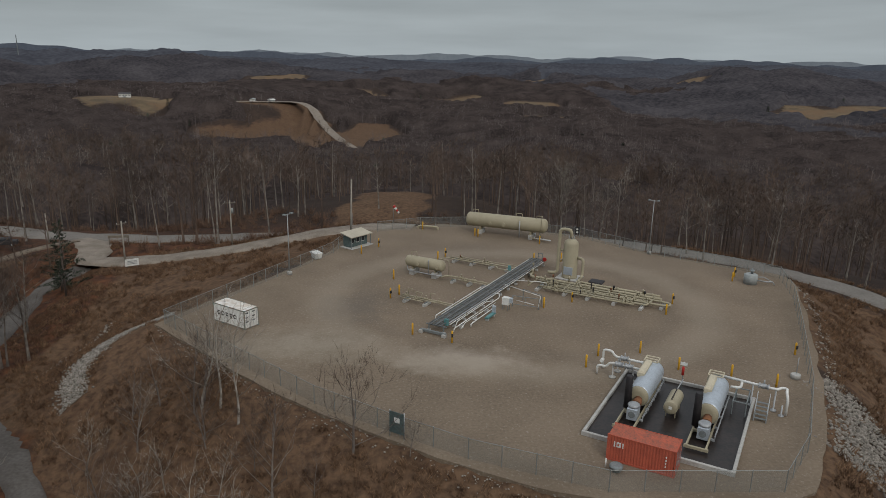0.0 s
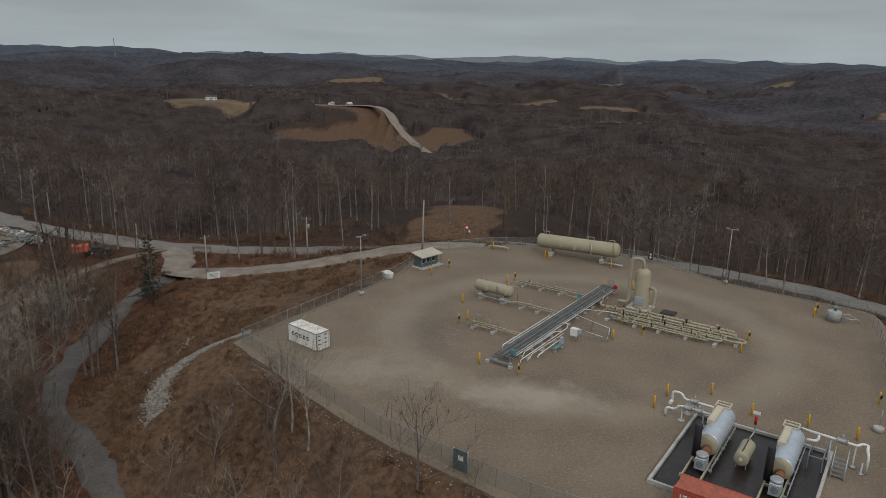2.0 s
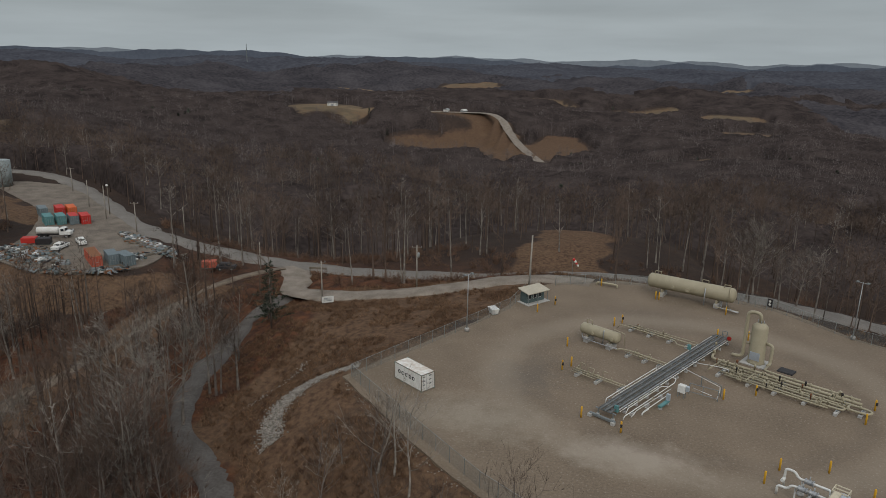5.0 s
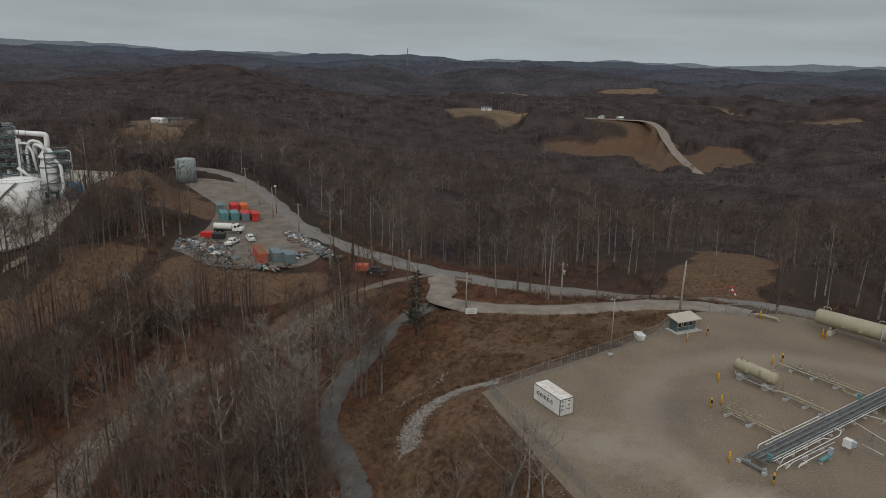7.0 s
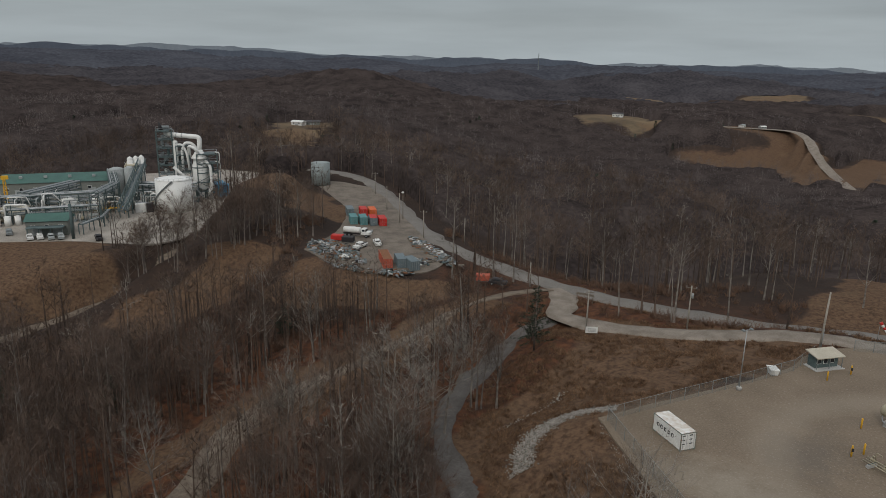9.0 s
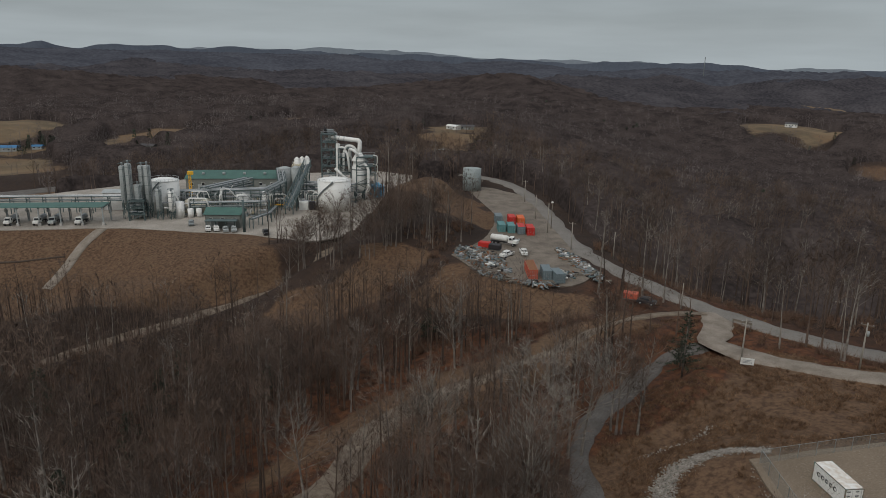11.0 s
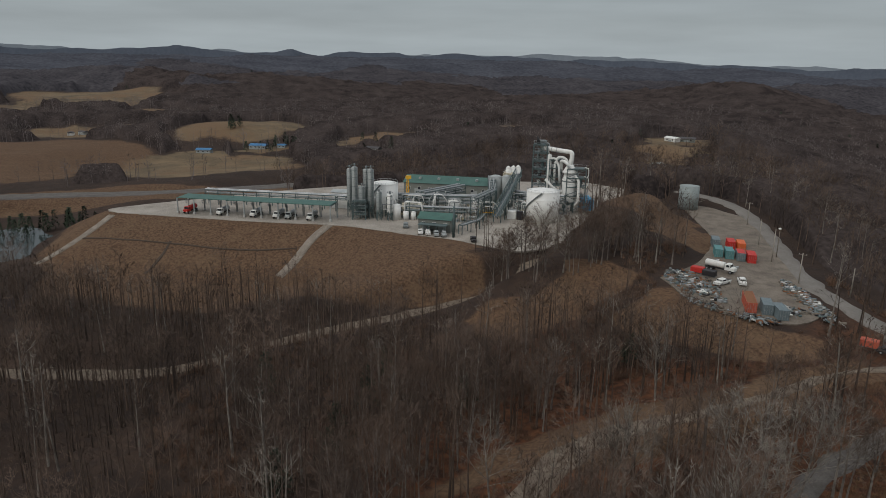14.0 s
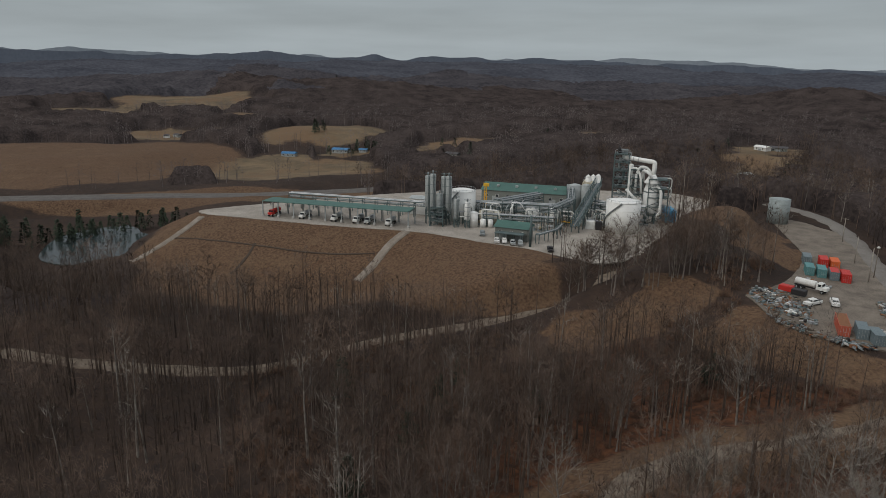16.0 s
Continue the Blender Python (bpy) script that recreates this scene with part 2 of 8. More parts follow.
ACCESS = curve([(-54, 65, -6), (-48, 57, -6), (-44, 48.5, -5.8), (-36, 46.5, -5.2), (-28, 47, -4.5), (-15.5, 49.4, -3), (0, 56, -1.2), (10, 58, -0.2), (19, 57, 0)])
LOWER = curve([(-46, 47, -7), (-48, 38, -8), (-46.4, 26, -9), (-43, 9.7, -9), (-38, -1.8, -9), (-31, -9.4, -9), (-21.7, -16.8, -9), (-13, -28, -10), (-8, -45, -11), (-4, -70, -13)])
GRAVEL = curve([(-54, 62.5, -5.9), (-61, 55, -6.2), (-66, 42, -7.2), (-65.4, 26, -8), (-64.6, 8, -8.3), (-64.6, -3, -8.3), (-64, -12, -8.3), (-62, -22, -8.3), (-58, -31, -8.3), (-52, -41, -8.4), (-46, -54, -9), (-40, -75, -11)])
RIVER = curve([(-192, -200, -22), (-175, -148, -22), (-162, -125, -22), (-149, -90, -22), (-151, -69, -22), (-160, -44, -22), (-165, -16, -22), (-168, 10, -20.5), (-171, 24, -17), (-180, 35, -12.4), (-193, 46, -10)])
HIGHWAY = curve([(-360, -330, -15), (-370, -260, -15.5), (-378, -203, -16.5), (-388, -130, -19.5), (-396, -74, -22.5), (-408, 0, -24), (-425, 90, -25), (-450, 200, -26)], 8)
HILLROAD = curve([(-70, 655, -66), (-88, 690, -63), (-108, 725, -56), (-128, 765, -46), (-146, 805, -35), (-168, 828, -30.5), (-205, 836, -31), (-256, 828, -31)], 8)
ROADS = [(MAIN_ROAD, 3.0), (ACCESS, 2.6), (LOWER, 1.9), (GRAVEL, 2.2), (RIVER, 2.6), (HIGHWAY, 7), (HILLROAD, 5)]
NEAR_LAND = [(26, -60, -9), (26, -95, -15), (70, -60, -11), (100, -20, -10), (112, 40, -9), (-24, -14, -7), (-14, -40, -10), (-32, -2, -9),
             (-34, 38, -4), (-18, 34, -2.5), (-82, 20, -11), (-100, 5, -14), (-132, -25, -20), (-130, -110, -20), (-95, -80, -15), (-55, -95, -14),
             (-220, -60, -24), (-300, -165, -27), (-193, 92, 5.5), (-196, 86, 4.5), (-186, 84, 4.5), (-206, 82, -3), (-216, 97, -6), (-203, 122, -4.6), (-190, 108, -4.8), (-174, 99, -5), (-166, 88, -3), (-60, 130, -24), (5, 80, -6.2), (13, 92, -5), (11, 106, -4.4), (12, 122, -4.6), (24, 96, -6), (22, 118, -6), (10, 150, -16), (0, 200, -38)]
FAR_LAND = [(70, 120, -24), (-150, 190, -24), (-250, 190, -14), (170, 90, -34), (140, -90, -24), (-370, 30, -24), (-345, -240, -22), (170, 250, -48), (-30, 320, -54), (-250, 330, -42),
            (-222, 845, -31), (-160, 740, -66), (-258, 830, -31), (-76, 669, -66), (-390, 826, -31), (-300, 720, -58), (-694, 270, -12), (-577, 275, -14), (-432, 306, -8), (-347, 221, -15),
            (-692, -9, -13), (-602, -25, -26), (-536, -82, -28), (-1472, -190, -26), (-925, -56, -18), (-565, -197, -18), (-772, -157, -27), (435, 936, -60), (490, 686, -45), (300, 450, -62),
            (-150, 430, -62), (-220, 560, -68), (-90, 560, -70), (-300, 600, -66), (-200, 690, -66)]


def height(x, y):
    x, y = np.asarray(x, float), np.asarray(y, float)
    top, low = np.zeros(x.shape), np.zeros(x.shape)
    for px, py, pz in NEAR_LAND + FAR_LAND:
        w = 1.0 / (((x - px) ** 2 + (y - py) ** 2) + 60.0) ** 1.6
        top, low = top + w * pz, low + w
    r = np.hypot(x + 40, y)
    z = top / low
    az = np.arctan2(-x - 40, y + 80)  # 0 to the north, growing to the west
    ridge = -14 + 14 * smooth(0.3, 0.66, az) + 42 * smooth(0.66, 1.05, az) + 18 * smooth(1.05, 1.8, az)
    hills = -48 + 88 * fbm(x, y, 640, 4, 3) + 66 * fbm(x * 0.6 + y * 0.5, y * 0.8, 1500, 2, 9)
    far = smooth(1900, 4100, r)
    hills = hills * (1 - 0.6 * far) + (ridge - 14) * far + 42 * fbm(x, y, 560, 3, 21) * smooth(1700, 3600, r)
    z = z + (hills - z) * smooth(650, 1500, r)
    z = z + 44 * fbm(x, y, 330, 3, 51) * smooth(900, 1300, r) * (1 - smooth(2000, 2900, r)) * (1 - smooth(0.7, 1.0, az))
    z = z + fbm(x, y, 45, 3, 5) * 2.5 * smooth(20, 90, poly_gap(x, y, PAD)) + fbm(x, y, 9, 3, 7) * 0.5
    near = (x > -480) & (x < 160) & (y > -360) & (y < 260)
    for line, half in ROADS:
        inside = near if line is not HILLROAD else (r < 1300) & (y > 600)
        d, h = line_gap(x[inside], y[inside], line[::3] + [line[-1]])
        k = 1 - smooth(half + 1, half + 10, d)
        z[inside] = z[inside] * (1 - k) + (h - 0.12) * k
    for poly, level, reach in ((YARD, -5.8, 14), (PLANT, -10, 34), (PAD, 0, 17)):
        d = poly_gap(x[near], y[near], poly)
        k = 1 - np.clip((d - 0.6) / (reach if poly is not PLANT else 34 - 25 * smooth(34, 60, y[near])), 0, 1)
        road = np.minimum(line_gap(x[near], y[near], ACCESS[::4])[0], line_gap(x[near], y[near], MAIN_ROAD[::4])[0])
        road = np.minimum(road, line_gap(x[near], y[near], RIVER[::2])[0])
        k = np.where(d > 0.5, k * smooth(2, 9, road), k)
        z[near] = z[near] * (1 - k) + (level - 0.15) * k
    return z


def axis(lo, hi, step, reach, grow):
    mid_part = np.arange(lo, hi + step / 2, step)
    more, s, v = [], step, 0.0
    while v < reach:
        s *= grow
        v += s
        more.append(v)
    more = np.array(more)
    return np.concatenate([lo - more[::-1], mid_part, hi + more])


def mesh_from(name, verts, faces, mats=()):
    me = bpy.data.meshes.new(name)
    verts, faces = np.asarray(verts, np.float32), np.asarray(faces, np.int32)
    n, k = faces.shape
    me.vertices.add(len(verts))
    me.vertices.foreach_set("co", verts.ravel())
    me.loops.add(n * k)
    me.loops.foreach_set("vertex_index", faces.ravel())
    me.polygons.add(n)
    me.polygons.foreach_set("loop_start", np.arange(0, n * k, k, dtype=np.int32))
    me.update(calc_edges=True)
    for m in mats:
        me.materials.append(m)
    return me


GX, GY = axis(-345, 115, 2.5, 4350, 1.055), axis(-190, 150, 2.5, 4350, 1.055)
X, Y = np.meshgrid(GX, GY)
Z = height(X, Y)
nx, ny = len(GX), len(GY)
ii, jj = np.meshgrid(np.arange(nx - 1), np.arange(ny - 1))
a0 = (jj * nx + ii).ravel()
ground_me = mesh_from("ground", np.stack([X.ravel(), Y.ravel(), Z.ravel()], 1), np.stack([a0, a0 + 1, a0 + 1 + nx, a0 + nx], 1))
ground_me.polygons.foreach_set("use_smooth", np.ones(len(ground_me.polygons), bool))

# where grass is kept short (red), hay fields (green), fallen oak leaves (blue)
MOWN = [(22, -22, 46, 26), (-22, 14, 17, 34), (-18, 42, 36, 12), (88, -8, 18, 50), (13, 99, 13, 28), (-250, -70, 60, 62), (-215, -10, 40, 40), (-196, -2, 22, 30), (-108, 38, 28, 13), (-90, 40, 14, 11), (-138, 18, 12, 26),
        (-64, -12, 9, 44), (-195, 730, 95, 32), (-150, 768, 62, 40), (-200, 838, 76, 22), (-95, 715, 46, 62), (-62, 770, 36, 60), (-600, -215, 130, 100), (-470, -190, 45, 80), (-385, -160, 22, 150),
        (-193, 90, 24, 20), (-186, 86, 18, 14), (-160, 84, 14, 12), (-66, 24, 8, 26)]
FIELDS = [(-690, 0, 70, 56), (-510, -68, 62, 78), (-1210, -150, 120, 130), (-960, -62, 46, 52), (-400, 805, 62, 46), (-603, 250, 26, 48), (-590, 112, 26, 44), (-432, 306, 22, 40), (-402, 276, 20, 30), (-368, 244, 17, 26),
          (-335, 214, 17, 22), (-1010, -260, 50, 70), (-332, 1590, 120, 70), (-490, 1520, 70, 42), (-156, 1180, 62, 34), (30, 1166, 66, 40), (143, 1050, 60, 40), (108, 615, 52, 36), (164, 850, 34, 50), (195, 1990, 120, 70),
          (362, 843, 62, 36), (563, 971, 70, 46), (670, 990, 60, 46), (430, 1400, 160, 60), (-535, 400, 34, 24), (-800, -170, 60, 60), (-620, 1500, 60, 30), (-1000, 900, 80, 40), (-1500, 60, 90, 90),
          (-586, -43, 20, 15), (-600, 8, 22, 22), (-815, -88, 24, 36), (-766, -151, 22, 20), (-510, 74, 16, 22), (-705, 266, 18, 20), (-336, 222, 12, 14)]


def patches(x, y, spots):
    out = np.zeros(x.shape)
    for px, py, rx, ry in spots:
        q = np.hypot((x - px) / rx, (y - py) / ry)
        by = q < 2.2
        q = q[by] + 0.95 * fbm(x[by], y[by], (rx + ry) * 0.45, 4, 31)
        out[by] = np.maximum(out[by], 1 - smooth(0.62, 1.18, q))
    return out


col = ground_me.color_attributes.new("cover", "FLOAT_COLOR", "POINT")
leaf = smooth(-0.05, 0.3, fbm(X, Y, 40, 3, 41)) * (1 - smooth(60, 105, np.hypot(X + 52, Y + 2)))
col.data.foreach_set("color", np.stack([patches(X, Y, MOWN), patches(X, Y, FIELDS), leaf, np.ones(X.shape)], -1).astype(np.float32).ravel())


def ground_material():
    m = bpy.data.materials.new("winter_ground")
    m.use_nodes = True
    n, l = m.node_tree.nodes, m.node_tree.links
    b = n["Principled BSDF"]
    b.inputs["Roughness"].default_value, b.inputs["Specular IOR Level"].default_value = 0.95, 0.1
    geo, att = n.new("ShaderNodeNewGeometry"), n.new("ShaderNodeAttribute")
    att.attribute_name = "cover"
    sep = n.new("ShaderNodeSeparateColor")
    l.new(att.outputs["Color"], sep.inputs[0])

    def grain(size, detail=5):
        t = n.new("ShaderNodeTexNoise")
        t.inputs["Scale"].default_value, t.inputs["Detail"].default_value, t.inputs["Roughness"].default_value = 1 / size, detail, 0.65
        l.new(geo.outputs["Position"], t.inputs["Vector"])
        return t.outputs[0]

    def blend(fac, c1, c2, lo=None, hi=None):
        if lo is not None:
            r = n.new("ShaderNodeMapRange")
            r.inputs[1].default_value, r.inputs[2].default_value = lo, hi
            l.new(fac, r.inputs[0])
            fac = r.outputs[0]
        x = n.new("ShaderNodeMix")
        x.data_type = "RGBA"
        l.new(fac, x.inputs[0])
        for k, c in ((6, c1), (7, c2)):
            if isinstance(c, tuple):
                x.inputs[k].default_value = (*c, 1)
            else:
                l.new(c, x.inputs[k])
        return x.outputs[2]

    def edged(channel):
        a = n.new("ShaderNodeMath")
        a.operation = "MULTIPLY_ADD"
        l.new(grain(5), a.inputs[0])
        a.inputs[1].default_value = 0.6
        l.new(channel, a.inputs[2])
        r = n.new("ShaderNodeMapRange")
        r.inputs[1].default_value, r.inputs[2].default_value = 0.7, 0.95
        l.new(a.outputs[0], r.inputs[0])
        return r.outputs[0]

    woods = blend(grain(38), (0.034, 0.024, 0.019), (0.060, 0.040, 0.030), 0.35, 0.65)
    woods = blend(grain(3.0), woods, (0.028, 0.022, 0.020), 0.42, 0.75)
    leaves = blend(grain(2.0), (0.125, 0.055, 0.028), (0.046, 0.025, 0.018), 0.38, 0.62)
    woods = blend(sep.outputs[2], woods, leaves)
    grass = blend(grain(0.9), (0.142, 0.087, 0.053), (0.060, 0.037, 0.024), 0.38, 0.66)
    grass = blend(grain(14), grass, (0.160, 0.108, 0.066), 0.52, 0.95)
    grass = blend(grain(6), grass, (0.062, 0.034, 0.021), 0.56, 0.8)
    field = blend(grain(25), (0.175, 0.126, 0.077), (0.098, 0.076, 0.050), 0.35, 0.65)
    field = blend(grain(60), field, (0.15, 0.098, 0.058), 0.45, 0.6)
    out = blend(edged(sep.outputs[0]), woods, grass)
    out = blend(edged(sep.outputs[1]), out, field)
    l.new(out, b.inputs["Base Color"])
    bp = n.new("ShaderNodeBump")
    bp.inputs["Strength"].default_value, bp.inputs["Distance"].default_value = 0.8, 0.35
    l.new(grain(1.2), bp.inputs["Height"])
    l.new(bp.outputs[0], b.inputs["Normal"])
    return m


ground_me.materials.append(ground_material())
ground = tagged(new("ground", ground_me), "rolling winter woodland floor with dry brown grass", "ground", kind="structure")


def part(name, bm, mat, parent=None, label=""):
    me = bpy.data.meshes.new(name)
    bm.to_mesh(me)
    bm.free()
    me.materials.append(mat)
    ob = new(name, me)
    ob.parent = parent
    return tagged(ob, label) if label else ob


def ribbon(name, line, half, mat, label, category="road", lift=0.06, rag=1.5):
    """A road strip laid on the land, with ragged shoulders and a real edge."""
    p = np.array(line)
    d = np.gradient(p[:, :2], axis=0)
    d /= np.linalg.norm(d, axis=1)[:, None] + 1e-9
    side = np.stack([-d[:, 1], d[:, 0]], 1)
    rows = []
    for k, drop in ((-1.08, -0.35), (-1.0, 0), (-0.5, 0.05), (0, 0.08), (0.5, 0.05), (1.0, 0), (1.08, -0.35)):
        wob = 1 + rag / half * fbm(p[:, 0] * 1.0, p[:, 1], 5, 2, int(10 + 5 * np.sign(k))) * (abs(k) > 0.9)
        rows.append(np.concatenate([p[:, :2] + side * (half * k * wob)[:, None], (p[:, 2] + drop + lift)[:, None]], 1))
    v = np.stack(rows, 1).reshape(-1, 3)
    n, k = len(p), len(rows)
    i, j = np.meshgrid(np.arange(n - 1), np.arange(k - 1), indexing="ij")
    a = (i * k + j).ravel()
    me = mesh_from(name, v, np.stack([a, a + k, a + k + 1, a + 1], 1), [mat])
    return tagged(new(name, me), label, category, kind="structure")


ribbon("road_main", MAIN_ROAD, 3.0, M_ASPHALT, "worn grey country road along the wood")
ribbon("road_access", ACCESS, 2.8, M_ROADGRAVEL, "pale gravel access road to the well pad")
ribbon("road_lower", LOWER, 1.9, M_LANE, "narrow grey lane descending between bare trees")
ribbon("road_gravel", GRAVEL, 0.9 + 1.7 * smooth(24, 46, np.arange(len(GRAVEL))), M_TRACK, "curved gravel track through the trees")
ribbon("road_valley", RIVER, 2.6, M_TRACK, "pale gravel road in the valley below the plant")
ribbon("road_highway", HIGHWAY, 7, M_LANE, "grey highway beyond the plant")
ribbon("road_hill", HILLROAD, 5, M_ROADGRAVEL, "gravel road climbing the cleared hill")


def slab(name, poly, level, thick, mat, label, category="ground", kind="structure"):
    bm = bmesh.new()
    f = bm.faces.new([bm.verts.new((x, y, level)) for x, y in poly])
    if f.normal.z < 0:
        f.normal_flip()
    g = bmesh.ops.extrude_face_region(bm, geom=[f])
    for v in g["geom"]:
        if isinstance(v, bmesh.types.BMVert):
            v.co.z -= thick
    bmesh.ops.recalc_face_normals(bm, faces=bm.faces)
    ob = part(name, bm, mat)
    return tagged(ob, label, category, kind=kind)


def outline(poly, rag=0.5, step=2.0):
    pts = curve([(x, y, 0) for x, y in poly + poly[:1]], step)[:-1]
    return [(x + rag * float(fbm(np.array(x), np.array(y), 4, 2, 3)), y + rag * float(fbm(np.array(x), np.array(y), 4, 2, 8))) for x, y, _ in pts]


def pad_material():
    """Pad gravel with damp patches, pale worn stone and wheel tracks round the equipment."""
    m = M_GRAVEL
    n, l = m.node_tree.nodes, m.node_tree.links
    b = n["Principled BSDF"]
    base = b.inputs["Base Color"].links[0].from_socket
    geo = n.new("ShaderNodeNewGeometry")

    def noisy(size, detail=5):
        t = n.new("ShaderNodeTexNoise")
        t.inputs["Scale"].default_value, t.inputs["Detail"].default_value, t.inputs["Roughness"].default_value = 1 / size, detail, 0.7
        l.new(geo.outputs["Position"], t.inputs["Vector"])
        return t.outputs[0]

    def mathn(op, a, c, d=None):
        x = n.new("ShaderNodeMath")
        x.operation = op
        for k, v in enumerate((a, c, d)):
            if v is None:
                continue
            if isinstance(v, (int, float)):
                x.inputs[k].default_value = v
            else:
                l.new(v, x.inputs[k])
        return x.outputs[0]

    def far_from(px, py, sx, sy):
        mp = n.new("ShaderNodeMapping")
        mp.inputs["Location"].default_value = (-px / sx, -py / sy, 0)
        mp.inputs["Scale"].default_value = (1 / sx, 1 / sy, 0)
        l.new(geo.outputs["Position"], mp.inputs[0])
        ln = n.new("ShaderNodeVectorMath")
        ln.operation = "LENGTH"
        l.new(mp.outputs[0], ln.inputs[0])
        return ln.outputs["Value"]

    def tint(last, mask, colour, amount):
        x = n.new("ShaderNodeMix")
        x.data_type = "RGBA"
        l.new(mathn("MULTIPLY", mask, amount), x.inputs[0])
        l.new(last, x.inputs[6])
        x.inputs[7].default_value = (*colour, 1)
        return x.outputs[2]

    def fall(v, lo, hi):
        r = n.new("ShaderNodeMapRange")
        r.inputs[1].default_value, r.inputs[2].default_value, r.inputs[3].default_value, r.inputs[4].default_value = lo, hi, 1, 0
        l.new(v, r.inputs[0])
        return r.outputs[0]

    last = base
    for px, py, sx, sy, colour, amount in ((13, 10, 5, 8, (0.12, 0.10, 0.08), 0.75), (28, -8, 9, 4, (0.36, 0.31, 0.25), 0.7), (8, -4, 10, 6, (0.32, 0.28, 0.22), 0.5), (60, 32, 12, 7, (0.15, 0.12, 0.09), 0.4), (32, 40, 12, 8, (0.16, 0.13, 0.1), 0.4)):
        d = mathn("MULTIPLY_ADD", noisy(3.5), 2.2, far_from(px, py, sx, sy))
        last = tint(last, fall(d, 1.3, 2.3), colour, amount)
    d = mathn("MULTIPLY_ADD", noisy(6), 0.16, far_from(36, 14, 30, 27))
    ring = mathn("ABSOLUTE", mathn("SUBTRACT", d, 1.0), 0)
    last = tint(last, fall(ring, 0.03, 0.14), (0.28, 0.235, 0.18), 0.38)
    last = tint(last, fall(mathn("ABSOLUTE", mathn("SUBTRACT", d, 0.83), 0), 0.02, 0.06), (0.15, 0.12, 0.09), 0.3)
    sp = noisy(0.35, 2)
    last = tint(last, fall(mathn("SUBTRACT", 1.0, sp), 0.3, 0.42), (0.34, 0.30, 0.25), 0.4)
    l.new(last, b.inputs["Base Color"])
    return m


slab("pavement_pad", outline(PAD), 0.0, 0.5, pad_material(), "tan compacted gravel well pad", "pad")
slab("pavement_plant", outline(PLANT), -9.98, 0.5, M_PLANTGRAVEL, "pale gravel ground of the gas plant", "pad")
slab("pavement_yard", outline(YARD), -5.74, 0.5, M_YARD, "rough gravel storage yard", "pad")


def on_land(x, y):
    """The land's height, read from its sheet."""
    i, j = int(np.clip(np.searchsorted(GX, x) - 1, 0, nx - 2)), int(np.clip(np.searchsorted(GY, y) - 1, 0, ny - 2))
    u, v = (x - GX[i]) / (GX[i + 1] - GX[i]), (y - GY[j]) / (GY[j + 1] - GY[j])
    return float((Z[j, i] * (1 - u) + Z[j, i + 1] * u) * (1 - v) + (Z[j + 1, i] * (1 - u) + Z[j + 1, i + 1] * u) * v)


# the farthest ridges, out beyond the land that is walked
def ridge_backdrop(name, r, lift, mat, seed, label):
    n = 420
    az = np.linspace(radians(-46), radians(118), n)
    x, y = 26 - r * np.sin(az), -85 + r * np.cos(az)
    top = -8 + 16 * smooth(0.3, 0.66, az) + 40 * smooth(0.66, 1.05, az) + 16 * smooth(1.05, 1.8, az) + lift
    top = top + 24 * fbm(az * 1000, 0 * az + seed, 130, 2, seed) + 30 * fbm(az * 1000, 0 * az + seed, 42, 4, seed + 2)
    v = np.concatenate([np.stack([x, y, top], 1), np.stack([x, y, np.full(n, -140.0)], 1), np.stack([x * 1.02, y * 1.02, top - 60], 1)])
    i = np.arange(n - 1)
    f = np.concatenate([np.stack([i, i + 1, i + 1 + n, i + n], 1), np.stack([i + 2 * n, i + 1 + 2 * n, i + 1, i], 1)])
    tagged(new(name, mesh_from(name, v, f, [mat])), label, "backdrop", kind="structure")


# distance haze is painted into both ridge colours, paler for the farther one
ridge_backdrop("backdrop_ridge_1", 4350, 14, material("haze_blue_grey_ridge", (0.088, 0.102, 0.128), (0.070, 0.082, 0.105), 1.0, scale=90, fine=6), 3, "wooded ridge on the horizon in painted blue-grey haze")
ridge_backdrop("backdrop_ridge_2", 4750, 15, material("haze_pale_blue_ridge", (0.19, 0.215, 0.24), (0.16, 0.185, 0.21), 1.0, scale=120, fine=6), 8, "farthest ridge on the horizon in painted pale blue haze")


# ---------- woods ----------
class Shape:
    def __init__(self):
        self.v, self.f = [], []

    def limb(self, p, q, r0, r1, sides=3):
        p, q = np.array(p, float), np.array(q, float)
        d = q - p
        d /= np.linalg.norm(d) + 1e-9
        u = np.cross(d, (0.3, 0.9, 0.2) if abs(d[2]) > 0.8 else (0, 0, 1))
        u /= np.linalg.norm(u)
        w = np.cross(d, u)
        k = len(self.v)
        for c, r in ((p, r0), (q, r1)):
            for i in range(sides):
                a = 2 * math.pi * i / sides
                self.v.append(c + r * (math.cos(a) * u + math.sin(a) * w))
        for i in range(sides):
            j = (i + 1) % sides
            self.f += [(k + i, k + j, k + sides + j), (k + i, k + sides + j, k + sides + i)]

    def blade(self, p, q, width):
        p, q = np.array(p, float), np.array(q, float)
        s = np.cross(q - p, (0.37, 0.61, 0.7))
        s *= width / 2 / (np.linalg.norm(s) + 1e-9)
        k = len(self.v)
        self.v += [p - s, p + s, q]
        self.f.append((k, k + 1, k + 2))

    def arrays(self):
        return np.array(self.v, np.float32).reshape(-1, 3), np.array(self.f, np.int32).reshape(-1, 3)


